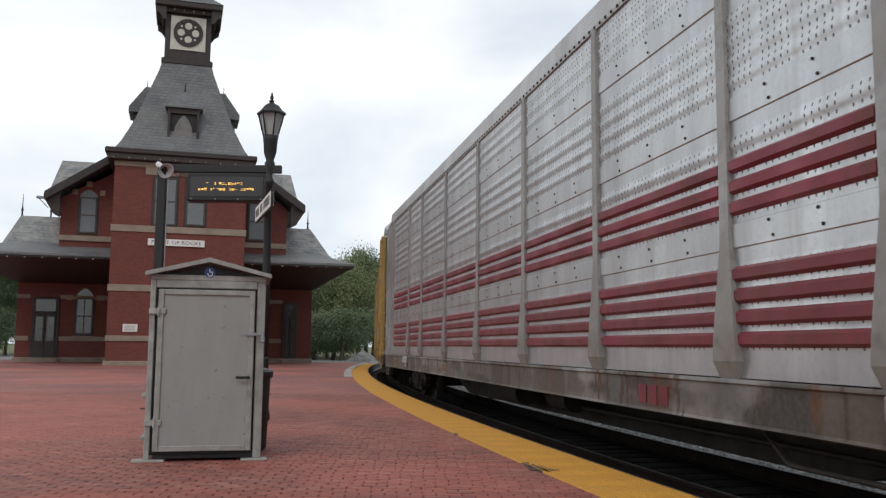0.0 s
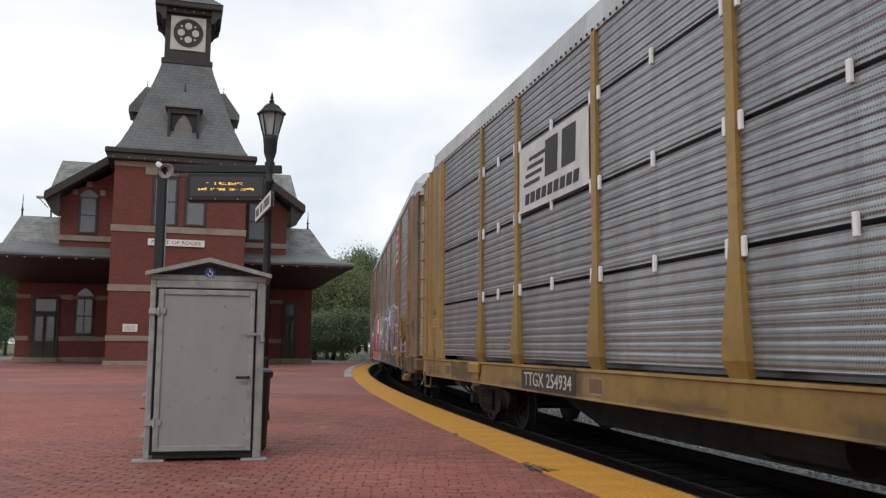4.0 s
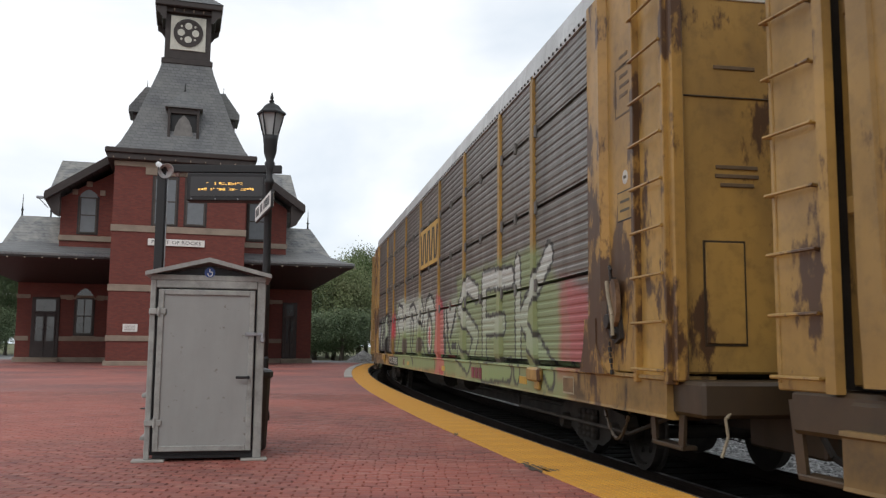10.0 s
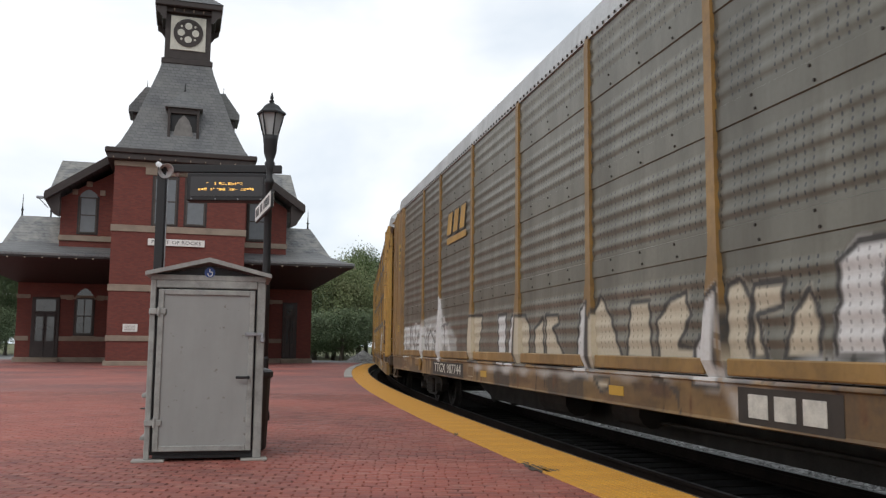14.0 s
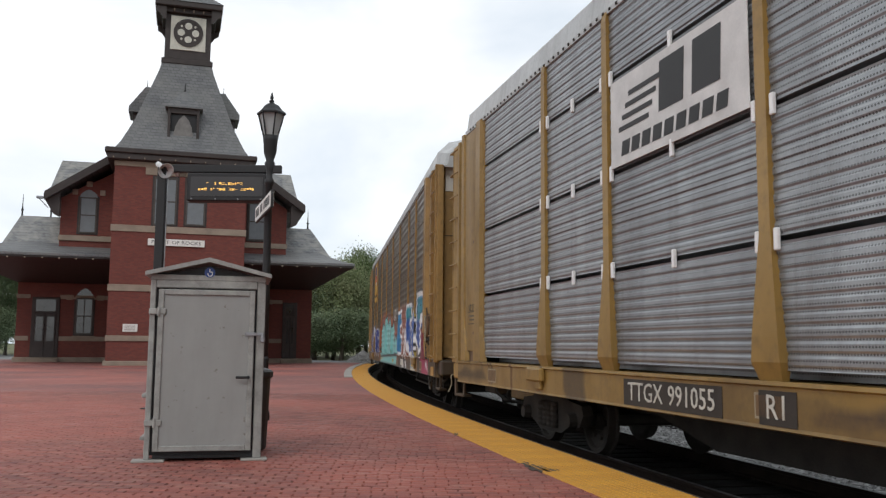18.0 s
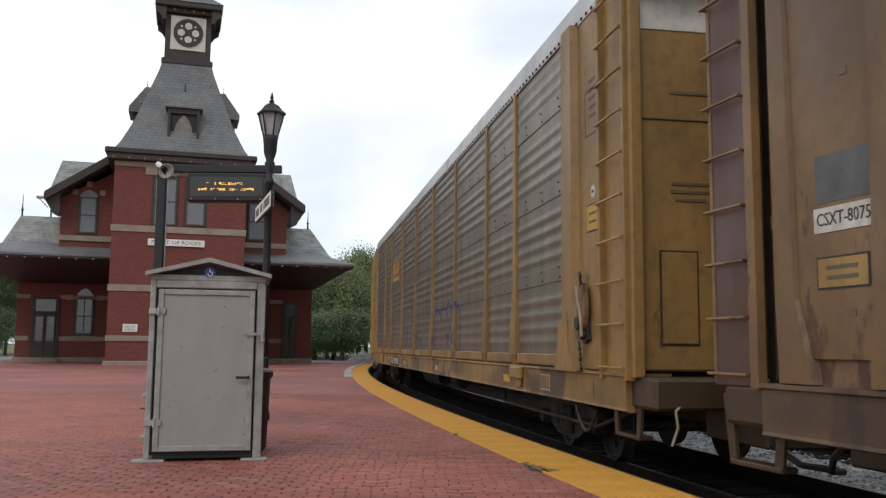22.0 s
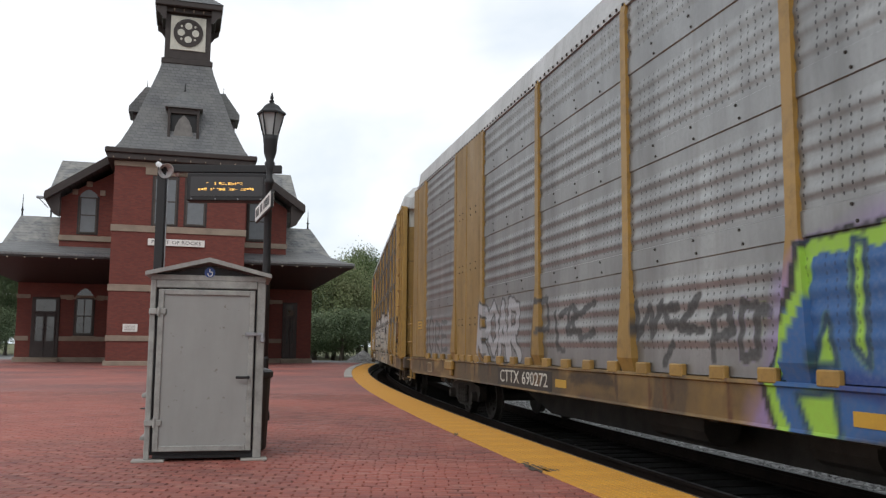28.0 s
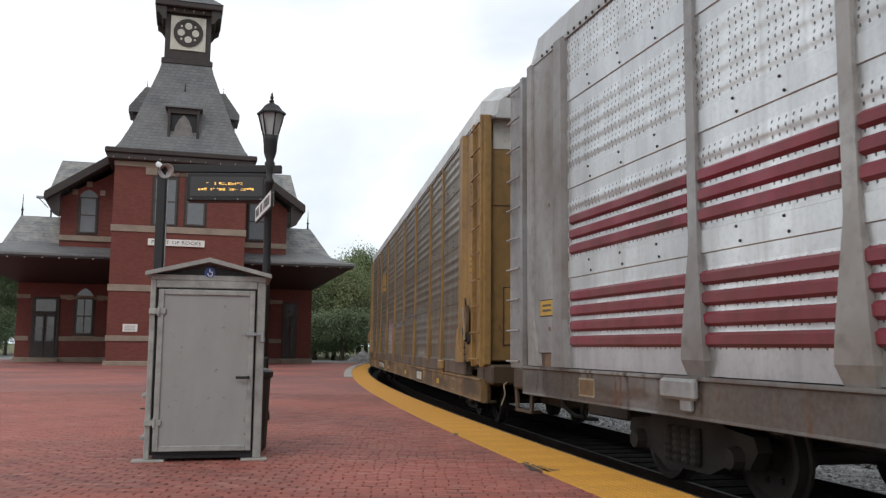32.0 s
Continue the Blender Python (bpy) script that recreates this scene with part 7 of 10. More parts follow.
ART_PINK = [
    field([(10.6, 0.48), (10.11, 0.94), (3.14, 1.38), (3.14, 2.09), (0.34, 2.46), (-0.06, 2.47), (0.22, 1.89), (1.1, 1.76), (1.27, 0.77)], (0.50, 0.43, 0.10), None, 0, 0.2, 0.9),
    field([(3.36, 2.44), (1.41, 2.46), (0.34, 2.49), (0.35, 2.23), (2.92, 1.98)], (0.24, 0.38, 0.11), None, 0, 0.3, 0.85),
    field([(10.74, 1.08), (9.51, 1.25), (9.62, 0.66), (10.87, 0.68)], (0.50, 0.40, 0.08), None, 0, 0.1, 0.95),
    field([(0.34, 2.46), (-0.55, 2.47), (-1.94, 2.51), (-2.59, 2.73), (-4.68, 2.64), (-4.95, 2.47), (-5.35, 1.38), (-5.3, 0.69), (-3.8, 0.71), (-1.33, 0.7), (1.77, 0.78), (1.26, 1.71)], SKY, None, 0, 0.25, 0.92),
    field([(10.19, 0.61), (8.7, 1.01), (3.03, 1.12), (2.23, 0.7)], (0.40, 0.09, 0.15), None, 0, 0.08, 0.95),
    coats([[(11.15, 1.97), (9.33, 1.94), (8.77, 1.96), (8.8, 1.42), (9.43, 1.38), (10.45, 1.42), (11.15, 1.97)]], [(0.075, BLACK)]),
    field([(11.15, 1.97), (9.33, 1.94), (8.77, 1.96), (8.8, 1.42), (9.43, 1.38), (10.45, 1.42)], PINK, WHITE, 0.055),
    field([(9.78, 1.25), (9.35, 1.44), (8.9, 1.47), (8.83, 1.14), (9.37, 1.03)], PINK, BLACK, 0.03),
    coats([[(7.81, 1.59), (7.86, 1.32), (7.96, 1.1), (8.1, 0.97), (8.26, 0.96), (8.4, 1.08), (8.49, 1.31), (8.51, 1.61), (8.45, 1.91), (8.34, 2.13), (8.18, 2.25), (8.03, 2.23), (7.9, 2.08), (7.83, 1.86), (7.81, 1.59)]], [(0.40, BLACK), (0.365, WHITE), (0.295, (PINK, (0.46, 0.10, 0.22)))]),
    coats([[(8.21, 1.81), (8.28, 1.2), (8.08, 1.18), (7.99, 1.57), (8.1, 1.8), (8.21, 1.81)]], [(0.035, WHITE)]),
    coats([[(8.09, 2.4), (8.22, 2.12)], [(8.01, 2.36), (8.06, 2.07)], [(7.94, 2.3), (7.89, 2.01)]], [(0.03, (0.60, 0.30, 0.42))]),
    letters((8, 7, 0, 9), 7.57, 2.82, 0.85, 2.45, [(0.36, BLACK), (0.325, WHITE), (0.25, (PINK, (0.46, 0.10, 0.22)))], 3, gap=0.12),
    field([(3.14, 1.93), (1.33, 1.94), (2.04, 1.38), (3.14, 1.38)], PINK, WHITE, 0.05),
    coats([[(-0.48, 2.35), (-1.09, 2.43), (-2.26, 2.33), (-2.61, 2.07), (-2.45, 1.76), (-2.87, 1.52), (-3.19, 0.76), (-2.86, 0.68), (-1.42, 0.72), (-0.5, 1.03), (0.52, 0.96), (0.88, 1.19), (0.57, 1.56), (-0.52, 1.56), (-1.05, 1.33), (-0.75, 1.75), (-0.48, 2.35)]], [(0.12, (0.035, 0.03, 0.05))]),
    field([(-0.48, 2.35), (-1.09, 2.43), (-2.26, 2.33), (-2.61, 2.07), (-2.45, 1.76), (-2.87, 1.52), (-3.19, 0.76), (-2.86, 0.68), (-1.42, 0.72), (-0.5, 1.03), (0.52, 0.96), (0.88, 1.19), (0.57, 1.56), (-0.52, 1.56), (-1.05, 1.33), (-0.75, 1.75)], (0.20, 0.165, 0.155), (0.66, 0.64, 0.70), 0.055),
    coats([[(-2.71, 2.32), (-3.05, 2.38), (-3.89, 2.29), (-4.18, 2.39), (-4.39, 2.18), (-4.58, 1.06), (-4.55, 0.74), (-4.3, 0.76), (-3.81, 0.89), (-3.26, 0.75), (-2.87, 1.52), (-2.68, 1.73), (-2.9, 2.02), (-2.71, 2.32)]], [(0.12, (0.035, 0.03, 0.05))]),
    field([(-2.71, 2.32), (-3.05, 2.38), (-3.89, 2.29), (-4.18, 2.39), (-4.39, 2.18), (-4.58, 1.06), (-4.55, 0.74), (-4.3, 0.76), (-3.81, 0.89), (-3.26, 0.75), (-2.87, 1.52), (-2.68, 1.73), (-2.9, 2.02)], (0.20, 0.165, 0.155), (0.66, 0.64, 0.70), 0.055),
    field([(-1.64, 1.98), (-2.02, 1.94), (-1.98, 1.82), (-1.82, 1.62), (-1.64, 1.65)], (0.62, 0.60, 0.66), (0.05, 0.04, 0.07), 0.03),
    field([(-1.72, 1.48), (-2.18, 1.4), (-2.46, 0.9), (-2.23, 0.84), (-1.93, 1.24), (-1.74, 1.34)], (0.19, 0.12, 0.33), (0.66, 0.64, 0.70), 0.05),
    field([(-3.61, 1.99), (-3.34, 1.58), (-3.25, 1.42), (-3.29, 1.28), (-3.52, 1.23), (-3.79, 1.2), (-3.76, 1.34), (-3.66, 1.7)], (0.19, 0.12, 0.33), (0.66, 0.64, 0.70), 0.055),
    field([(-3.59, 1.96), (-3.45, 1.58), (-3.67, 1.57), (-3.64, 1.73)], (0.62, 0.60, 0.66), None, 0, 0.1),
    field([(-0.53, 1.85), (-0.97, 1.87), (-1.07, 1.38), (-0.8, 1.52)], (0.19, 0.12, 0.33), None, 0, 0.06),
    field([(-2.63, 2.21), (-2.97, 2.23), (-2.89, 1.91), (-2.65, 1.88)], (0.40, 0.34, 0.55), None, 0, 0.08),
    letters((2, 8, 3), -4.51, -8.3, 0.85, 2.4, [(0.345, (0.03, 0.025, 0.06)), (0.31, (0.62, 0.58, 0.70)), (0.235, ((0.06, 0.045, 0.045), (0.20, 0.15, 0.14)))], 5, gap=0.1),
    letters((2, 8, 3), -4.61, -8.4, 1.0, 2.2, [(0.03, PLUM)], 6, gap=0.14),
    field([(0.4, 0.7), (0.9, 1.1), (-4.0, 1.11), (-9.6, 1.1), (-9.6, 0.7)], (0.06, 0.05, 0.045), None, 0, 0.08, 0.9),
    coats([[(-0.6, 1.1), (-0.9, 0.82)], [(-2.1, 1.1), (-2.5, 0.8)], [(-4.2, 1.1), (-4.3, 0.78)]], [(0.035, (0.5, 0.48, 0.52))]),
]
ART_BLUE_ORANGE = [
    field([(11.96, 1.15), (11.75, 1.48), (11.27, 1.71), (11.37, 2.12), (10.96, 2.13), (10.85, 2.55), (10.3, 2.54), (10.16, 1.9), (9.91, 1.54), (9.62, 2.16), (9.34, 2.51), (9.17, 2.06), (8.03, 2.22), (7.73, 2.54), (7.83, 2.21), (8.04, 1.69), (8.06, 1.13), (7.94, 0.76), (11.9, 0.74)], BLUE, WHITE, 0.06),
    coats([[(10.1, 1.75), (9.95, 1.2), (10.05, 0.8)], [(9.2, 1.9), (9.1, 1.0)]], [(0.1, DEEP)]),
    letters((5, 3, 4), 4.3, 2.35, 0.85, 2.0, [(0.27, WHITE), (0.21, (0.33, 0.03, 0.06))], 9, gap=0.2), scrawl(4.44, 2.44, 1.0, 1.7, 4, 0.03, WHITE, 3),
    field([(1.09, 2.23), (-0.17, 2.59), (-0.94, 2.56), (-1.32, 1.11), (0.81, 1.07)], (0.30, 0.105, 0.055), None, 0, 0.09, 0.9),
    field([(-1.34, 2.45), (-2.06, 2.42), (-2.31, 2.09), (-2.77, 1.64), (-3.9, 1.43), (-3.95, 1.14), (-1.42, 1.12)], (0.30, 0.105, 0.055), None, 0, 0.09, 0.9),
    field([(-4.4, 1.87), (-4.84, 2.06), (-5.4, 2.22), (-5.72, 2.2), (-5.68, 1.53), (-5.28, 1.46), (-5.18, 1.15), (-4.4, 1.14)], (0.30, 0.105, 0.055), None, 0, 0.09, 0.9),
    field([(-5.7, 1.61), (-6.55, 1.55), (-6.65, 1.14), (-5.27, 1.16)], (0.30, 0.105, 0.055), None, 0, 0.09, 0.9),
    field([(-6.49, 1.72), (-6.99, 1.99), (-7.03, 1.07), (-6.65, 1.13), (-6.61, 1.52)], (0.30, 0.105, 0.055), None, 0, 0.09, 0.9),
    field([(-7.06, 1.97), (-7.36, 2.02), (-8.12, 2.05), (-8.57, 2.06), (-8.5, 1.09), (-7.1, 1.13)], (0.30, 0.105, 0.055), None, 0, 0.09, 0.9),
    field([(-0.83, 1.07), (-8.06, 1.12), (-8.5, 1.1), (-8.48, 0.75), (-7.82, 0.78), (-5.34, 0.77), (-2.89, 0.74), (-1.03, 0.78)], (0.30, 0.105, 0.055), None, 0, 0.09, 0.9),
    field([(-8.49, 0.74), (-8.49, 2.5), (-8.6, 2.3), (-9.6, 1.5), (-9.5, 0.74)], (0.30, 0.105, 0.055), None, 0, 0.09, 0.9),
    field([(1.6, 2.19), (0.95, 2.24), (0.89, 1.14), (1.59, 1.16)], (0.075, 0.07, 0.064), None, 0, 0.07, 0.92),
    field([(0.48, 2.1), (-0.22, 2.29), (-0.44, 1.16), (0.01, 1.15), (0.06, 1.61), (0.43, 1.38)], (0.075, 0.07, 0.064), None, 0, 0.07, 0.92),
    field([(-0.94, 2.24), (-1.47, 2.38), (-1.38, 1.09), (-0.87, 1.13)], (0.075, 0.07, 0.064), None, 0, 0.07, 0.92),
    field([(-2.31, 2.09), (-2.75, 2.25), (-3.07, 1.86), (-3.74, 2.34), (-4.01, 2.37), (-3.98, 1.51), (-2.62, 1.53), (-2.55, 1.89)], (0.075, 0.07, 0.064), None, 0, 0.07, 0.92),
    field([(-4.43, 1.91), (-4.52, 1.13), (-4.15, 1.11), (-4.11, 1.84)], (0.075, 0.07, 0.064), None, 0, 0.07, 0.92),
    field([(-4.94, 1.59), (-5.3, 1.41), (-5.66, 1.54), (-5.71, 1.38), (-5.34, 1.29), (-5.27, 1.17), (-5.04, 1.34)], (0.075, 0.07, 0.064), None, 0, 0.07, 0.92),
    field([(-5.99, 1.97), (-6.39, 2.01), (-6.85, 2.01), (-6.83, 1.87), (-6.2, 1.8), (-6.17, 1.6), (-6.62, 1.51), (-6.54, 1.26), (-5.36, 1.33), (-5.74, 1.52)], (0.075, 0.07, 0.064), None, 0, 0.07, 0.92),
    field([(-6.68, 1.67), (-7.01, 1.8), (-7.07, 1.43), (-6.89, 1.11), (-6.61, 1.14)], (0.075, 0.07, 0.064), None, 0, 0.07, 0.92),
    field([(-7.16, 2.32), (-7.62, 2.28), (-7.58, 2.02), (-7.28, 2.02)], (0.075, 0.07, 0.064), None, 0, 0.07, 0.92),
    field([(-3.95, 1.1), (-4.65, 1.1), (-4.71, 0.79), (-3.94, 0.83)], (0.075, 0.07, 0.064), None, 0, 0.07, 0.92),
    field([(-2.53, 1.09), (-3.05, 1.08), (-3.18, 0.78), (-2.6, 0.78)], (0.075, 0.07, 0.064), None, 0, 0.07, 0.92),
    field([(-7.85, 1.11), (-8.06, 1.12), (-8.04, 0.8), (-7.85, 0.8)], (0.075, 0.07, 0.064), None, 0, 0.07, 0.92),
    field([(-5.79, 2.02), (-6.03, 2.07), (-5.96, 1.58), (-5.77, 1.61)], (0.42, 0.41, 0.38), None, 0, 0.05, 0.9),
    field([(-3.07, 2.09), (-3.68, 2.2), (-3.73, 1.86), (-3.2, 1.68)], (0.34, 0.33, 0.31), None, 0, 0.08, 0.8),
    field([(-4.9, 1.07), (-6.13, 1.1), (-6.11, 0.77), (-4.88, 0.72)], (0.42, 0.27, 0.05), None, 0, 0.1, 0.95),
    letters((5, 6, 5), -4.4, -8.6, 1.3, 2.2, [(0.14, (0.06, 0.055, 0.05))], 13, gap=0.3), letters((5, 9, 2), -9.3, -11.6, 1.3, 2.6, [(0.045, (0.05, 0.05, 0.05))], 14, gap=0.3),
]
ART_GREEN = [
    field([(11.96, 2.22), (10.72, 2.39), (9.44, 2.36), (9.09, 2.47), (8.5, 2.42), (8.19, 2.39), (8.28, 1.12), (8.58, 1.15), (11.89, 1.11)], (0.016, 0.016, 0.016), None, 0, 0.08, 1.0),
    field([(10.56, 2.4), (10.5, 2.1), (10.71, 1.5), (10.84, 1.14), (10.96, 1.34), (10.73, 2.08)], (0.43, 0.48, 0.36), None, 0, 0.03, 0.95),
    field([(10.06, 2.39), (9.99, 2.09), (9.91, 1.42), (9.99, 1.34), (10.13, 2.06)], (0.43, 0.48, 0.36), None, 0, 0.03, 0.95),
    field([(10.31, 2.01), (10.24, 1.85), (10.38, 1.86)], (0.43, 0.48, 0.36), None, 0, 0.03, 0.95),
    field([(10.35, 1.59), (10.27, 1.56), (10.35, 1.17)], (0.43, 0.48, 0.36), None, 0, 0.03, 0.95),
    field([(9.71, 2.15), (9.54, 2.15), (9.61, 2.01), (9.72, 2.04)], (0.43, 0.48, 0.36), None, 0, 0.03, 0.95),
    field([(9.74, 1.79), (9.46, 2.04), (9.35, 1.99), (9.41, 1.7), (9.57, 1.57), (9.54, 1.18), (9.68, 1.35)], (0.43, 0.48, 0.36), None, 0, 0.03, 0.95),
    field([(9.09, 2.15), (8.96, 2.41), (8.88, 2.13), (8.94, 1.63), (9.05, 1.6), (8.98, 2.06), (9.17, 1.62)], (0.43, 0.48, 0.36), None, 0, 0.03, 0.95),
    field([(8.62, 2.21), (8.55, 2.32), (8.57, 1.35), (8.64, 1.47)], (0.43, 0.48, 0.36), None, 0, 0.03, 0.95),
    field([(11.45, 2.05), (11.15, 2.1), (11.3, 1.5), (11.47, 1.44), (11.55, 1.63), (11.97, 1.81), (11.91, 2.08)], (0.36, 0.36, 0.35), None, 0, 0.05, 0.85),
    field([(7.54, 2.34), (6.68, 2.33), (6.52, 1.68), (7.61, 1.54)], (0.45, 0.06, 0.08), None, 0, 0.2, 0.9),
    field([(6.57, 1.15), (6.39, 2.65), (4.94, 2.67), (3.44, 2.53), (2.23, 2.51), (1.78, 2.65), (1.11, 2.57), (0.63, 2.28), (-0.03, 2.64), (-0.67, 2.49), (-1.07, 2.16), (-1.05, 0.85), (2.11, 0.79), (6.5, 0.71)], (0.23, 0.29, 0.13), None, 0, 0.1, 0.95),
    field([(6.35, 2.12), (6.1, 2.71), (4.94, 2.74), (3.44, 2.6), (2.23, 2.59), (1.64, 2.68), (0.98, 2.55), (0.63, 2.32), (-0.03, 2.64), (-0.67, 2.47), (-0.99, 2.13), (-1.02, 1.87), (1.38, 1.81), (6.23, 1.78)], (0.48, 0.50, 0.44), None, 0, 0.3, 0.9),
    coats([[(5.91, 2.63), (6.35, 2.27), (5.63, 1.66), (6.22, 1.16)], [(5.91, 2.63), (4.94, 2.5), (4.75, 2.05)], [(4.25, 2.15), (4.65, 2.04), (4.25, 1.83)], [(3.4, 2.42), (3.15, 1.38), (2.45, 0.93)], [(3.4, 2.42), (2.69, 2.51), (2.2, 2.31), (1.97, 1.99), (2.1, 1.14)], [(2.98, 2.2), (2.59, 2), (2.7, 1.38), (2.94, 1.67), (2.98, 2.2)], [(1.65, 2.11), (1.1, 1.85), (0.84, 2.2), (1.21, 2.56)], [(1.67, 1.28), (1.39, 1.54), (0.89, 1.43), (0.55, 1.14)], [(0.73, 1.95), (0.8, 1.43)], [(0.63, 2.23), (0.38, 2.49), (-0.14, 2.59), (-0.6, 2.44), (-0.88, 2.14), (-0.95, 1.69), (-0.83, 1.26), (-0.53, 1.15)]], [(0.055, (0.03, 0.03, 0.03))]),
    field([(-0.48, 1.63), (-0.42, 1.41), (-0.28, 1.24), (-0.09, 1.17), (0.11, 1.23), (0.25, 1.41), (0.3, 1.65), (0.24, 1.89), (0.08, 2.06), (-0.12, 2.11), (-0.31, 2.03), (-0.44, 1.86)], (0.30, 0.30, 0.22), (0.03, 0.03, 0.03), 0.06),
    field([(-0.29, 1.59), (-0.25, 1.43), (-0.15, 1.33), (-0.04, 1.32), (0.06, 1.43), (0.09, 1.6), (0.05, 1.77), (-0.06, 1.87), (-0.17, 1.87), (-0.26, 1.76)], (0.46, 0.13, 0.10), (0.6, 0.6, 0.55), 0.03),
    field([(3.8, 1.38), (3.92, 1.2), (4.25, 1.12), (4.61, 1.2), (4.74, 1.38), (4.61, 1.56), (4.25, 1.64), (3.92, 1.55)], (0.10, 0.08, 0.06), None, 0, 0.08),
    field([(0.97, 1.38), (1.07, 1.25), (1.3, 1.19), (1.53, 1.24), (1.64, 1.38), (1.53, 1.52), (1.29, 1.57), (1.06, 1.51)], (0.10, 0.08, 0.06), None, 0, 0.08),
    field([(-2.06, 2.2), (-2.7, 2.31), (-3.47, 2.37), (-3.91, 2.29), (-4.11, 0.78), (-3.06, 0.76), (-2.24, 0.77), (-2.09, 1.05)], (0.22, 0.28, 0.12), None, 0, 0.2, 0.92),
    field([(-2.06, 2.13), (-2.7, 2.28), (-3.47, 2.34), (-3.91, 2.24), (-3.88, 1.81), (-2.66, 1.66), (-2.03, 1.59)], (0.46, 0.47, 0.42), None, 0, 0.35, 0.85),
    field([(-0.9, 2.33), (-1.13, 2.62), (-1.53, 2.48), (-1.97, 2.17), (-2.03, 1.59), (-2.07, 1.18), (-2.26, 1.11), (-2.27, 0.76), (-1.04, 0.76), (-1.39, 1.11), (-0.99, 1.3)], (0.47, 0.155, 0.125), None, 0, 0.08, 0.95),
    field([(-1.42, 2.5), (-1.76, 2.38), (-1.96, 2.18), (-1.95, 2.05), (-1.71, 2.1), (-1.65, 2.25)], (0.40, 0.05, 0.09), None, 0, 0.08, 0.9),
    coats([[(-2.06, 2.15), (-2.13, 1.17)], [(-2.35, 2.17), (-2.48, 1.54), (-2.87, 1.19)], [(-2.86, 1.56), (-3.45, 2.12)], [(-3.02, 1.38), (-3.4, 1.38)], [(-2, 1.62), (-2.26, 1.55), (-2.24, 1.25)], [(-2.36, 1.92), (-2.56, 1.73)]], [(0.07, (0.04, 0.04, 0.035))]),
    field([(-2.62, 2.26), (-2.8, 2.3), (-2.98, 2.18), (-2.69, 2.09)], (0.42, 0.06, 0.07), None, 0, 0.08),
    coats([[(-1.68, 0.89), (-1.77, 0.79)], [(-1.84, 0.88), (-1.96, 0.81)], [(-2.05, 0.88), (-2.1, 0.79)]], [(0.03, (0.40, 0.03, 0.05))]),
    field([(-3.50, 0.72), (-3.50, 2.7), (-9.2, 2.7), (-10.4, 2.0), (-10.6, 0.72)], (0.24, 0.29, 0.14), None, 0, 0.2, 0.9),
    letters((5, 3, 9), -3.50, -10.2, 1.0, 2.45, [(0.20, (0.05, 0.05, 0.045)), (0.13, (SAGE, (0.5, 0.5, 0.46)))], 24, gap=0.2),
    field([(-10.2, 1.0), (-10.2, 2.2), (-11.2, 2.0), (-11.4, 1.2)], (0.42, 0.10, 0.10), None, 0, 0.2, 0.8),
]
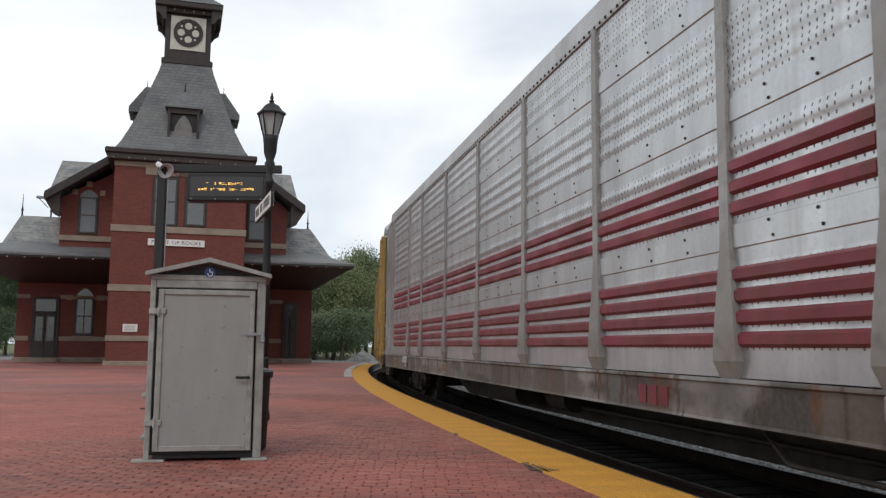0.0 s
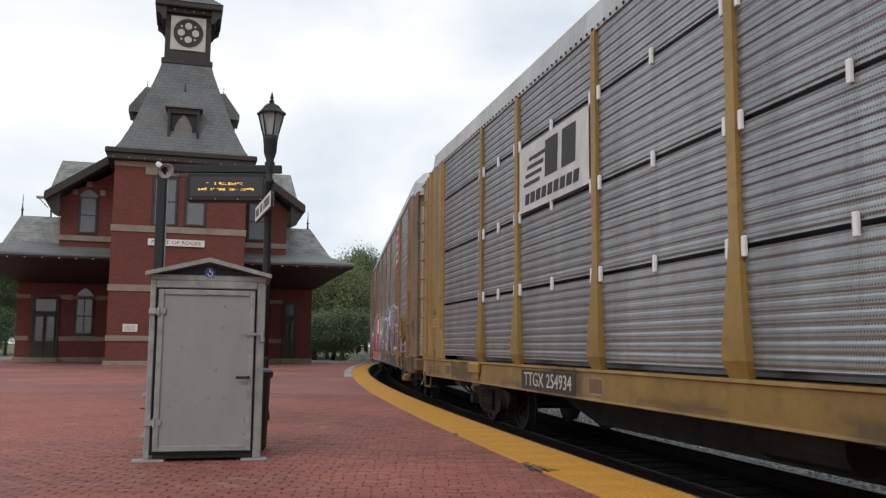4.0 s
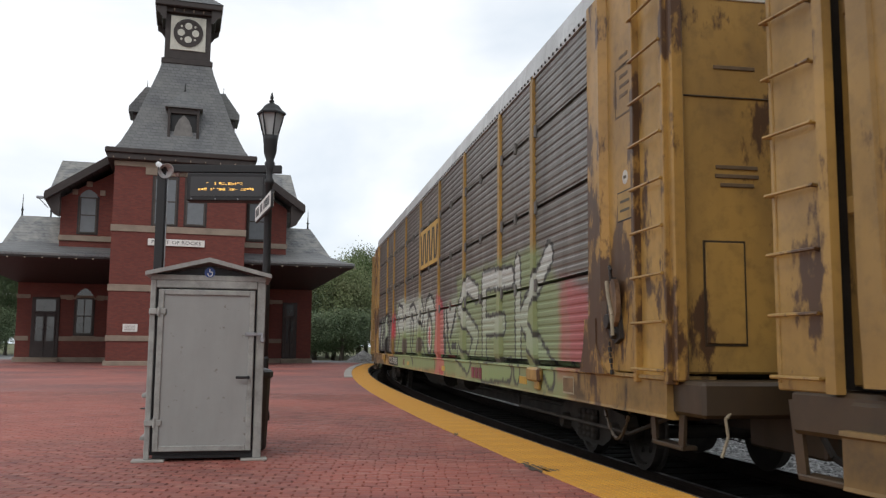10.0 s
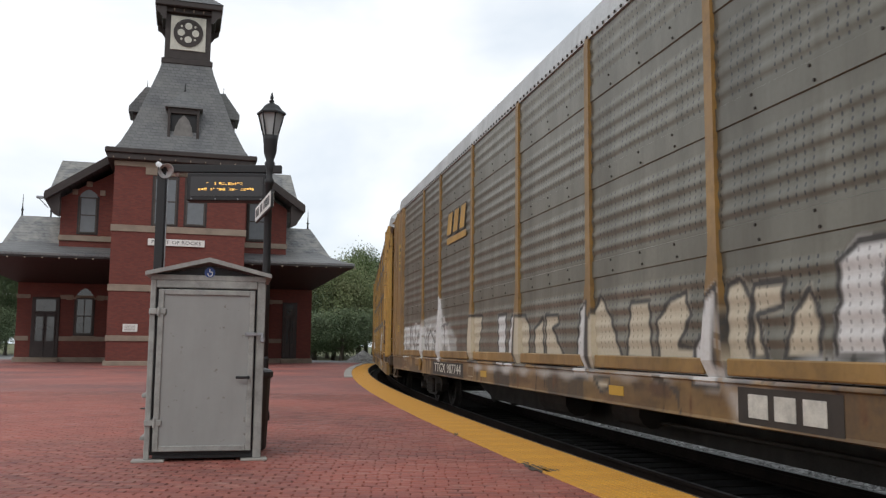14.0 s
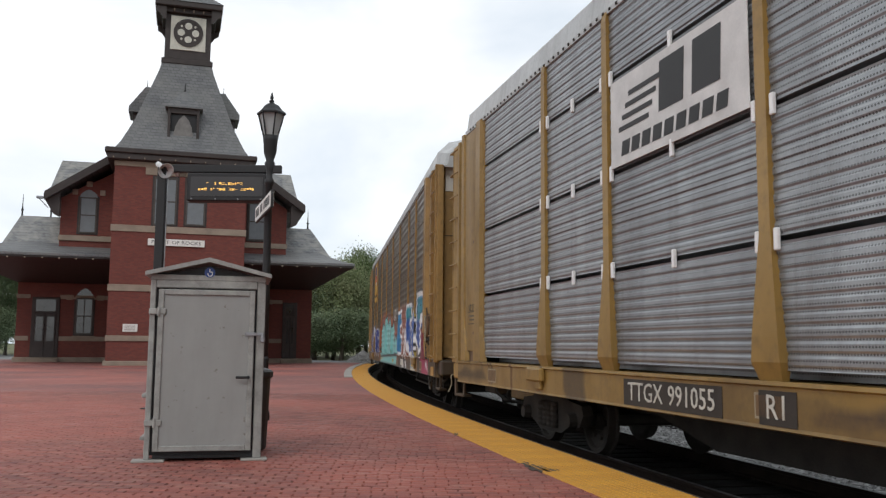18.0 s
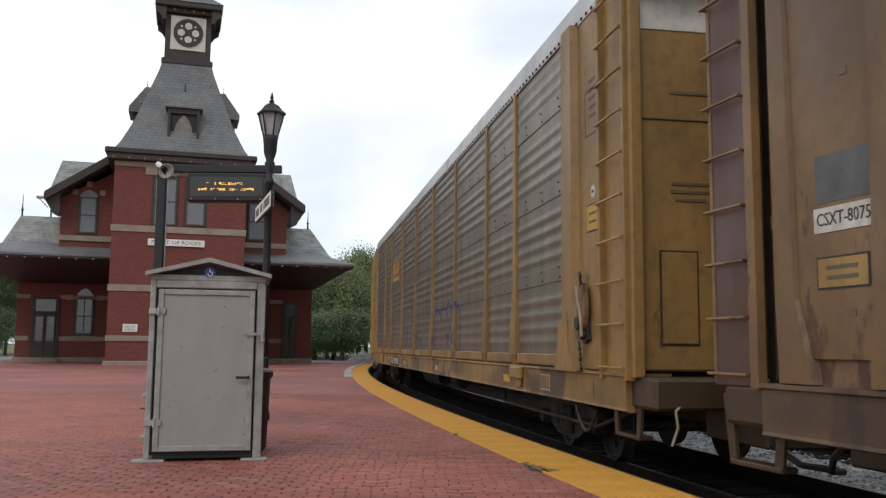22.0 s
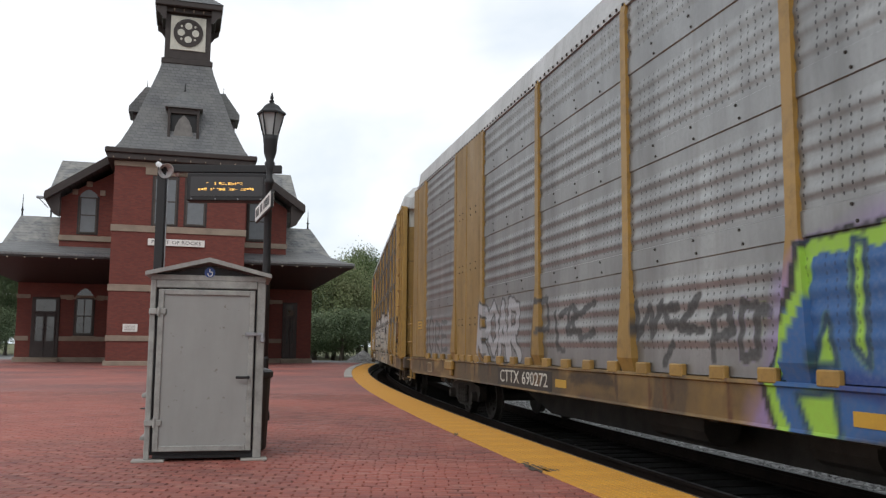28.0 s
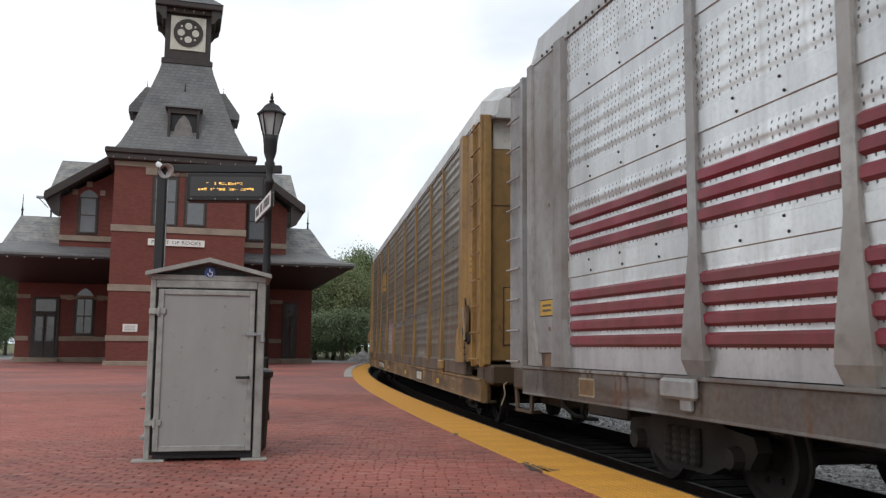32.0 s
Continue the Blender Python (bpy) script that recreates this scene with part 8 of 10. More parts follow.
ART_FAINT = [
    scrawl(7.43, 4.97, 1.2, 1.75, 9, 0.018, (0.47, 0.47, 0.46), 32), scrawl(7.36, 5.02, 1.5, 2.2, 7, 0.016, (0.47, 0.47, 0.46), 33), scrawl(4.50, 3.68, 1.25, 2.1, 5, 0.014, (0.47, 0.47, 0.46), 34),
    coats([[(4.48, 1.98), (4, 1.99), (3.67, 1.8), (3.68, 1.51), (4.03, 1.34), (4.46, 1.22)], [(4.79, 1.85), (4.63, 2.03), (4.71, 1.29), (4.8, 1.66)]], [(0.02, (0.47, 0.47, 0.46))]),
    coats([[(3.63, 1.71), (3.5, 1.83), (3.43, 1.68), (3.28, 1.78), (3.21, 1.69), (2.99, 1.84), (2.96, 1.68), (2.79, 1.79), (2.5, 1.83), (2.48, 1.61), (2.79, 1.66)], [(3.53, 1.26), (3.48, 1.48), (3.37, 1.28), (3.22, 1.44)], [(3.11, 1.34), (3.01, 1.38), (3.05, 1.19)], [(2.81, 1.38), (2.61, 1.53), (2.65, 1.33), (2.7, 1.56)], [(3.62, 2), (3.58, 1.83)]], [(0.024, (0.55, 0.55, 0.54))]),
    field([(-4.9, 1.62), (-5.19, 1.79), (-6.6, 1.6), (-6.59, 1.2), (-4.9, 1.2)], (0.42, 0.42, 0.41), None, 0, 0.1, 0.5),
    coats([[(-4.95, 1.2), (-4.93, 1.62), (-5.2, 1.76)], [(-5.4, 1.7), (-5.45, 1.25)], [(-5.9, 1.65), (-5.95, 1.3), (-6.4, 1.3)]], [(0.02, (0.5, 0.5, 0.49))]),
    field([(-7.15, 1.84), (-7.8, 1.9), (-8.12, 1.8), (-8.2, 1.5), (-8.17, 1.19), (-7.12, 1.19)], (0.42, 0.42, 0.41), None, 0, 0.1, 0.5),
    coats([[(-7.2, 1.25), (-7.25, 1.75), (-7.75, 1.88), (-8.1, 1.76), (-8.2, 1.5), (-8.15, 1.22)]], [(0.025, (0.5, 0.5, 0.49))]),
    field([(-7.5, 1.34), (-7.62, 1.45), (-8.0, 1.42), (-7.85, 1.27)], (0.09, 0.085, 0.08), None, 0, 0.06, 0.6),
    field([(-6.71, 1.68), (-7.15, 1.76), (-7.13, 1.09), (-7.42, 0.82), (-6.71, 0.8), (-6.62, 1.13)], (0.56, 0.54, 0.50), None, 0, 0.05, 0.9),
    field([(-4.88, 0.79), (-8.24, 0.84), (-8.31, 0.52), (-5.06, 0.51)], (0.34, 0.30, 0.24), None, 0, 0.15, 0.55),
    field([(-5.3, 0.86), (-5.45, 0.66), (-5.72, 0.62), (-5.95, 0.72), (-6.08, 0.87)], (0.44, 0.42, 0.37), (0.10, 0.09, 0.08), 0.02),
    field([(-6.15, 0.87), (-6.3, 0.74), (-6.52, 0.68), (-6.7, 0.87)], (0.44, 0.42, 0.37), (0.10, 0.09, 0.08), 0.02),
    field([(-6.78, 0.88), (-6.85, 0.68), (-7.02, 0.57), (-7.32, 0.62), (-7.5, 0.78), (-7.52, 0.88)], (0.44, 0.42, 0.37), (0.10, 0.09, 0.08), 0.02),
    field([(-7.58, 0.88), (-7.68, 0.7), (-7.9, 0.61), (-8.15, 0.72), (-8.24, 0.88)], (0.40, 0.38, 0.33), (0.10, 0.09, 0.08), 0.02),
    field([(-9.74, 0.88), (-9.74, 0.77), (-10.17, 0.76), (-10.16, 0.88)], (0.03, 0.026, 0.022), None, 0, 0.05, 0.95),
    field([(-10.5, 0.86), (-10.96, 0.87), (-10.95, 0.52), (-10.48, 0.52)], (0.05, 0.04, 0.032), None, 0, 0.06, 0.95),
    coats([[(-5.06, 0.71), (-5.41, 0.54), (-5.75, 0.51)], [(-5.99, 0.77), (-6.35, 0.54)], [(-7.56, 0.79), (-7.5, 0.61)], [(-7.73, 0.74), (-7.93, 0.56), (-8.23, 0.67)]], [(0.03, (0.05, 0.045, 0.04))]),
    coats([[(-9.38, 1.44), (-9.52, 1.52), (-9.49, 1.6), (-9.76, 1.6), (-9.63, 1.7), (-9.76, 1.71), (-9.79, 1.62), (-9.89, 1.7), (-9.94, 1.6), (-10.06, 1.54)], [(-9.75, 1.5), (-9.94, 1.58), (-10, 1.51), (-10.12, 1.53)], [(-10.13, 1.71), (-10.18, 1.57), (-10.32, 1.71), (-10.34, 1.57), (-10.45, 1.66), (-10.5, 1.63)], [(-10.5, 1.69), (-10.58, 1.77), (-10.65, 1.66), (-10.48, 1.66)], [(-10.73, 1.75), (-10.93, 1.68), (-10.83, 1.63), (-10.65, 1.59), (-10.36, 1.52)]], [(0.022, (0.62, 0.62, 0.62))]),
    field([(9.32, 1.94), (7.94, 1.92), (7.94, 1.32), (9.32, 1.27)], (0.09, 0.10, 0.16), None, 0, 0.3, 0.5),
]
ART_WHITE = [
    field([(11.75, 1.25), (11.6, 1.75), (10.6, 1.85), (9.6, 1.8), (9.2, 1.95), (8.4, 2.0), (7.3, 2.05), (7.2, 2.3), (6.9, 2.3), (6.8, 1.9), (6.1, 1.75), (5.6, 1.5), (5.5, 1.15), (8, 1.1)], (0.52, 0.52, 0.50), None, 0, 0.1, 0.55),
    letters((3, 5, 4, 9, 0), 11.7, 6.1, 1.2, 1.85, [(0.11, (0.54, 0.54, 0.52))], 41, gap=0.2), letters((8, 2, 0, 6, 1, 3, 7), 11.5, 6.3, 1.2, 1.8, [(0.03, (0.14, 0.13, 0.12))], 46, gap=0.1),
    coats([[(7.15, 1.15), (7.1, 1.6), (7.2, 2.25)]], [(0.17, (0.58, 0.58, 0.57))]), coats([[(9.1, 1.15), (9.05, 1.7)]], [(0.14, (0.58, 0.58, 0.57))]),
    field([(4.49, 1.92), (3.6, 1.9), (3.6, 1.74), (3.89, 1.11), (4.47, 1.1)], (0.50, 0.44, 0.33), (0.05, 0.048, 0.045), 0.03),
    field([(2.57, 1.87), (2.11, 1.87), (2.16, 1.04), (2.56, 1.07)], (0.60, 0.59, 0.57), (0.05, 0.048, 0.045), 0.03),
    field([(1.99, 1.38), (1.8, 1.84), (1.59, 1.85), (1.64, 1.02), (2.11, 1.04)], (0.60, 0.59, 0.57), (0.05, 0.048, 0.045), 0.03),
    field([(1.52, 1.83), (1.09, 1.81), (0.88, 1.63), (0.99, 1.1), (1.52, 1.09)], (0.50, 0.44, 0.33), (0.05, 0.048, 0.045), 0.03),
    field([(0.68, 1.61), (0.3, 1.76), (0.27, 1.13), (0.69, 1.13)], (0.50, 0.44, 0.33), (0.05, 0.048, 0.045), 0.03),
    field([(0.19, 1.79), (-0.32, 1.78), (-0.32, 1.66), (-0.1, 1.61), (-0.55, 1.22), (-0.55, 1.11), (0.2, 1.12)], (0.50, 0.44, 0.33), (0.05, 0.048, 0.045), 0.03),
    field([(-0.89, 1.01), (-1.1, 1.82), (-1.4, 1.89), (-1.38, 1.02)], (0.60, 0.59, 0.57), (0.05, 0.048, 0.045), 0.03),
    field([(-1.47, 1.1), (-1.45, 1.68), (-1.75, 1.95), (-2.03, 1.69), (-2.36, 1.17)], (0.50, 0.44, 0.33), (0.05, 0.048, 0.045), 0.03),
    field([(-2.42, 1.24), (-2.55, 1.83), (-2.99, 1.83), (-3.04, 1.22)], (0.50, 0.44, 0.33), (0.05, 0.048, 0.045), 0.03),
    field([(-3.18, 1.23), (-3.15, 1.63), (-3.44, 1.81), (-3.74, 1.87), (-3.83, 1.65), (-3.59, 1.38), (-3.88, 1.37), (-3.84, 1.12), (-3.23, 1.12)], (0.50, 0.44, 0.33), (0.05, 0.048, 0.045), 0.03),
    field([(-4.04, 1.49), (-4.17, 1.79), (-4.36, 1.89), (-4.33, 1.03), (-3.89, 1.03), (-3.88, 1.37)], (0.60, 0.59, 0.57), (0.05, 0.048, 0.045), 0.03),
    field([(-4.43, 1.23), (-4.46, 1.88), (-4.66, 1.92), (-4.82, 1.76), (-4.76, 1.38), (-4.88, 1.11), (-4.45, 1.09)], (0.50, 0.44, 0.33), (0.05, 0.048, 0.045), 0.03),
    field([(-4.85, 1.86), (-5.27, 1.86), (-5.23, 1.67), (-4.9, 1.62), (-5.01, 1.28), (-4.82, 1.27)], (0.50, 0.44, 0.33), (0.05, 0.048, 0.045), 0.03),
    field([(-5.23, 1.28), (-5.38, 1.63), (-5.57, 1.79), (-5.69, 1.56), (-5.65, 1.29)], (0.50, 0.44, 0.33), (0.05, 0.048, 0.045), 0.03),
    field([(-5.89, 1.67), (-5.88, 1.94), (-6.09, 2.06), (-6.35, 2.06), (-6.59, 1.95), (-6.54, 1.31), (-5.82, 1.3), (-5.84, 1.59)], (0.60, 0.59, 0.57), (0.05, 0.048, 0.045), 0.03),
    field([(4.47, 1.06), (-1.15, 1.07), (-6.3, 1.31), (-6.74, 1.28), (-6.73, 1.14), (-6.29, 1.15), (-4.35, 1.1), (-1.15, 1.01), (4.47, 0.97)], (0.60, 0.59, 0.57), None, 0, 0.08, 0.75),
    coats([[(-5.06, 1.27), (-5.02, 1.11)], [(-5.71, 1.29), (-5.7, 1.13)], [(-5.99, 1.3), (-5.98, 1.14)], [(-5.28, 1.27), (-5.16, 1.12)]], [(0.025, (0.05, 0.05, 0.045))]),
    field([(-4.42, 1.07), (-5.02, 1.06), (-4.91, 0.78), (-4.57, 0.79)], (0.60, 0.59, 0.57), None, 0, 0.12, 0.7),
    field([(-1.56, 1.02), (-2.01, 1.03), (-2, 0.91), (-1.75, 0.89)], (0.50, 0.44, 0.33), (0.05, 0.048, 0.045), 0.03),
    coats([[(-3.13, 1.09), (-3.57, 0.98), (-3.66, 0.75)]], [(0.03, (0.06, 0.05, 0.04))]),
    letters((1, 9, 4), -6.52, -7.6, 1.0, 2.0, [(0.27, (0.05, 0.05, 0.05)), (0.23, ((0.52, 0.5, 0.47), CREAM))], 43, gap=0.14), letters((1, 9, 4), -6.52, -7.6, 0.95, 1.9, [(0.03, (0.08, 0.075, 0.07))], 44, gap=0.0),
]
ART_TEAL = [
    letters((6, 8, 2, 4), 12.2, 5.6, 1.15, 2.0, [(0.20, (0.5, 0.5, 0.55)), (0.13, DEEP)], 51, gap=0.3),
    field([(5.07, 2.18), (2.67, 2.65), (-2.16, 2.26), (-3.63, 1.89), (-4.27, 2.44), (-6.83, 2.49), (-8.32, 2.29), (-9.3, 1.95), (-9.36, 0.97), (-3.87, 0.83), (4.94, 0.81)], (0.30, 0.07, 0.04), None, 0, 0.3, 0.75),
    field([(10.93, 0.58), (-3.87, 0.85), (-11.81, 1.21), (-12.17, 1), (-11.98, 0.75), (-4.49, 0.67), (10.89, 0.3)], (0.06, 0.055, 0.055), None, 0, 0.1, 0.9),
    field([(4.12, 0.98), (4.01, 2), (2.81, 2.27), (1.93, 1.94), (1.87, 1.02)], (0.20, 0.46, 0.45), (0.05, 0.06, 0.07), 0.035),
    field([(1.87, 1.02), (1.79, 2.27), (1.03, 2.49), (0.21, 2.08), (0.15, 1.05)], (0.20, 0.46, 0.45), (0.05, 0.06, 0.07), 0.035),
    field([(0.15, 1.05), (0.14, 2.16), (-0.51, 2.35), (-1.21, 2.03), (-1.13, 1.07)], (0.20, 0.46, 0.45), (0.05, 0.06, 0.07), 0.035),
    field([(-1.31, 1.07), (-1.39, 1.97), (-1.95, 2.17), (-2.49, 1.93), (-2.39, 1.51), (-2.71, 1.1)], (0.20, 0.46, 0.45), (0.05, 0.06, 0.07), 0.035),
    field([(-2.3, 1.14), (-2.39, 1.51), (-3.04, 1.71), (-3.64, 1.5), (-3.52, 1.11)], (0.20, 0.46, 0.45), (0.05, 0.06, 0.07), 0.035),
    field([(4.43, 0.97), (-3.74, 1.11), (-3.57, 0.77), (4.41, 0.75)], (0.20, 0.46, 0.45), (0.05, 0.06, 0.07), 0.035),
    field([(-4.02, 2.34), (-5.08, 2.42), (-5.12, 1.98), (-4.6, 1.95), (-4.6, 1.72), (-5.2, 1.62), (-4.95, 1.13), (-4.12, 1.16)], (0.05, 0.20, 0.36), WHITE, 0.05),
    coats([[(-5.45, 1.88), (-5.85, 1.11)], [(-6.36, 1.8), (-5.98, 1.11)], [(-5.92, 1.82), (-6.82, 0.78)]], [(0.10, BLACK), (0.075, WHITE)]),
    field([(-6.48, 2.43), (-8.1, 2.45), (-8.14, 2.08), (-7.62, 2.04), (-8.09, 1.74), (-8.08, 1.19), (-7.4, 1.14), (-7.15, 1.7), (-6.98, 1.17), (-6.53, 1.24)], (0.035, 0.09, 0.30), WHITE, 0.06),
    field([(-6.57, 2.39), (-8.05, 2.42), (-8.07, 2.11), (-6.59, 2.07)], TEAL, None, 0, 0.1, 0.95),
    coats([[(-9.17, 1.61), (-9.1, 1.4), (-8.93, 1.23), (-8.69, 1.17), (-8.45, 1.22), (-8.26, 1.4), (-8.2, 1.64), (-8.27, 1.88), (-8.46, 2.04), (-8.71, 2.09), (-8.95, 2.01), (-9.12, 1.84), (-9.17, 1.61)]], [(0.26, (0.42, 0.36, 0.08)), (0.22, BLACK), (0.18, WHITE), (0.13, BLUE)]),
    field([(-8.3, 1.46), (-8.57, 2), (-8.93, 1.98), (-9.07, 1.46), (-8.81, 1.2), (-8.47, 1.2)], BLUE, None, 0, 0.06, 0.95),
    field([(-8.76, 1.53), (-8.72, 1.37), (-8.59, 1.3), (-8.47, 1.37), (-8.43, 1.53), (-8.48, 1.69), (-8.6, 1.75), (-8.72, 1.68)], (0.45, 0.40, 0.30), WHITE, 0.03),
    coats([[(-9.25, 1.51), (-9.35, 2.26), (-9.46, 2.6), (-10.3, 2.6), (-11.04, 2.54), (-11.37, 2.44), (-11.52, 2.21), (-11.5, 1.63), (-11.29, 1.33), (-10.92, 1.15), (-10.39, 1.16), (-10.37, 1.33), (-9.79, 1.22), (-9.63, 1.38), (-9.25, 1.51)]], [(0.13, BLACK)]),
    field([(-9.25, 1.51), (-9.35, 2.26), (-9.46, 2.6), (-10.3, 2.6), (-11.04, 2.54), (-11.37, 2.44), (-11.52, 2.21), (-11.5, 1.63), (-11.29, 1.33), (-10.92, 1.15), (-10.39, 1.16), (-10.37, 1.33), (-9.79, 1.22), (-9.63, 1.38)], (0.03, 0.075, 0.28), WHITE, 0.06),
    field([(-9.53, 2.56), (-11.04, 2.5), (-11.36, 2.39), (-11.43, 1.98), (-9.48, 1.99)], (0.03, 0.20, 0.25), None, 0, 0.12, 0.95),
    field([(-10.22, 2.01), (-10.87, 2.03), (-10.87, 1.44), (-10.23, 1.44)], (0.04, 0.08, 0.26), WHITE, 0.12),
    field([(-10.33, 1.79), (-10.66, 1.79), (-10.65, 1.55), (-10.32, 1.55)], (0.26, 0.06, 0.04), BLACK, 0.03),
    field([(-10.37, 1.29), (-11.23, 1.35), (-11.04, 1.19), (-10.39, 1.14)], WHITE, None, 0, 0.05, 0.9),
    field([(-4.68, 1.02), (-6.82, 1), (-7.14, 0.76), (-4.88, 0.74)], (0.55, 0.55, 0.55), BLACK, 0.03),
    field([(-8.18, 1.09), (-9.37, 1.08), (-9.36, 0.82), (-8.07, 0.78)], (0.20, 0.30, 0.38), (0.55, 0.5, 0.4), 0.04),
    field([(-11.52, 1.63), (-11.75, 1.65), (-11.84, 1.38), (-12.05, 1.17), (-12.05, 0.75), (-11.37, 0.75), (-10.58, 0.8), (-10.53, 1.08), (-11.39, 1.17)], (0.34, 0.035, 0.10), None, 0, 0.05, 0.95),
    coats([[(-11.51, 1.03), (-11.53, 0.89)], [(-11.51, 1.02), (-11.65, 0.95), (-11.72, 1.06), (-11.73, 0.88)], [(-11.8, 1.02), (-11.81, 0.88), (-11.92, 0.99)], [(-11.84, 0.94), (-11.97, 0.86)]], [(0.022, WHITE)]),
    scrawl(-2.37, -3.07, 2.1, 2.6, 5, 0.02, (0.6, 0.6, 0.6), 58),
    field([(-3.9, 1.1), (-4.3, 0.72), (-5.5, 0.72), (-5.7, 1.1)], (0.05, 0.045, 0.042), None, 0, 0.1, 0.85),
    field([(-6.0, 1.1), (-6.2, 0.72), (-6.7, 0.72), (-6.4, 1.1)], (0.05, 0.045, 0.042), None, 0, 0.06, 0.9),
    field([(-6.85, 1.1), (-7.2, 0.72), (-8.2, 0.72), (-8.0, 1.1)], (0.06, 0.05, 0.045), None, 0, 0.1, 0.85),
    field([(-9.44, 1.1), (-9.4, 0.72), (-9.78, 0.72), (-9.78, 1.1)], (0.22, 0.12, 0.045), None, 0, 0.05, 0.9),
    field([(-9.8, 1.12), (-9.8, 0.72), (-10.2, 0.72), (-10.3, 1.12)], (0.035, 0.032, 0.03), None, 0, 0.08, 0.9),
    field([(-12.06, 1.14), (-12.1, 0.7), (-13.5, 0.7), (-13.5, 1.14)], (0.06, 0.042, 0.03), None, 0, 0.12, 0.85),
]
ART_SCRAWL = [
    coats([[(-1.68, 1.93), (-1.82, 2.13), (-2.11, 2.16), (-2.45, 2.09)], [(-1.68, 1.93), (-1.64, 1.51), (-1.73, 1.13), (-1.89, 0.94), (-2.2, 0.92), (-2.43, 1)], [(-2.51, 1.99), (-2.63, 2.15), (-2.9, 2.2), (-3.17, 2.13)], [(-3.23, 2.02), (-3.3, 2.2), (-3.55, 2.24), (-3.77, 2.13), (-3.82, 2.06)], [(-3.83, 1.94), (-3.94, 2.15), (-4.13, 2.22), (-4.35, 2.2), (-4.61, 2.15), (-4.77, 1.94)], [(-3.84, 2.01), (-3.82, 1.82), (-3.67, 1.65)]], [(0.058, (0.045, 0.042, 0.10))]),
    coats([[(-2.32, 1), (-2.45, 0.82), (-2.69, 0.74), (-3.01, 0.79), (-3.11, 0.97)], [(-3.05, 0.93), (-3.15, 0.77), (-3.4, 0.72)], [(-3.77, 0.89), (-3.68, 0.73), (-3.94, 0.72)], [(-3.9, 1.47), (-4.31, 1.61)], [(-3.95, 1.49), (-4.3, 1.47)], [(-3.26, 1.59), (-3.51, 1.59), (-3.47, 1.48), (-3.28, 1.48)], [(-4.77, 1.94), (-4.77, 1.41), (-4.52, 0.92)]], [(0.058, (0.045, 0.042, 0.10))]),
    coats([[(-2.86, 1.56), (-2.59, 1.42), (-2.51, 1.16)], [(-2.65, 1.27), (-2.75, 1.31), (-2.71, 1.16)], [(-4.1, 1.83), (-4.16, 1.77), (-3.99, 1.47)]], [(0.014, (0.05, 0.045, 0.045))]),
    coats([[(4.34, 1.89), (4.21, 1.09)], [(3.72, 1.94), (3.48, 1.31), (3.03, 1.84), (2.82, 1.06)], [(2.21, 2.06), (1.75, 2.01), (1.94, 1.68)], [(4.08, 0.95), (3.71, 0.76), (3.25, 0.95), (2.72, 0.74), (1.86, 0.75), (1.77, 0.97)], [(1.5, 1.67), (1.02, 1.6)], [(0.57, 1.54), (0.24, 1.33)]], [(0.04, (0.07, 0.07, 0.12))]),
    scrawl(11.0, 7.4, 1.1, 1.4, 5, 0.03, (0.25, 0.08, 0.06), 63),
]
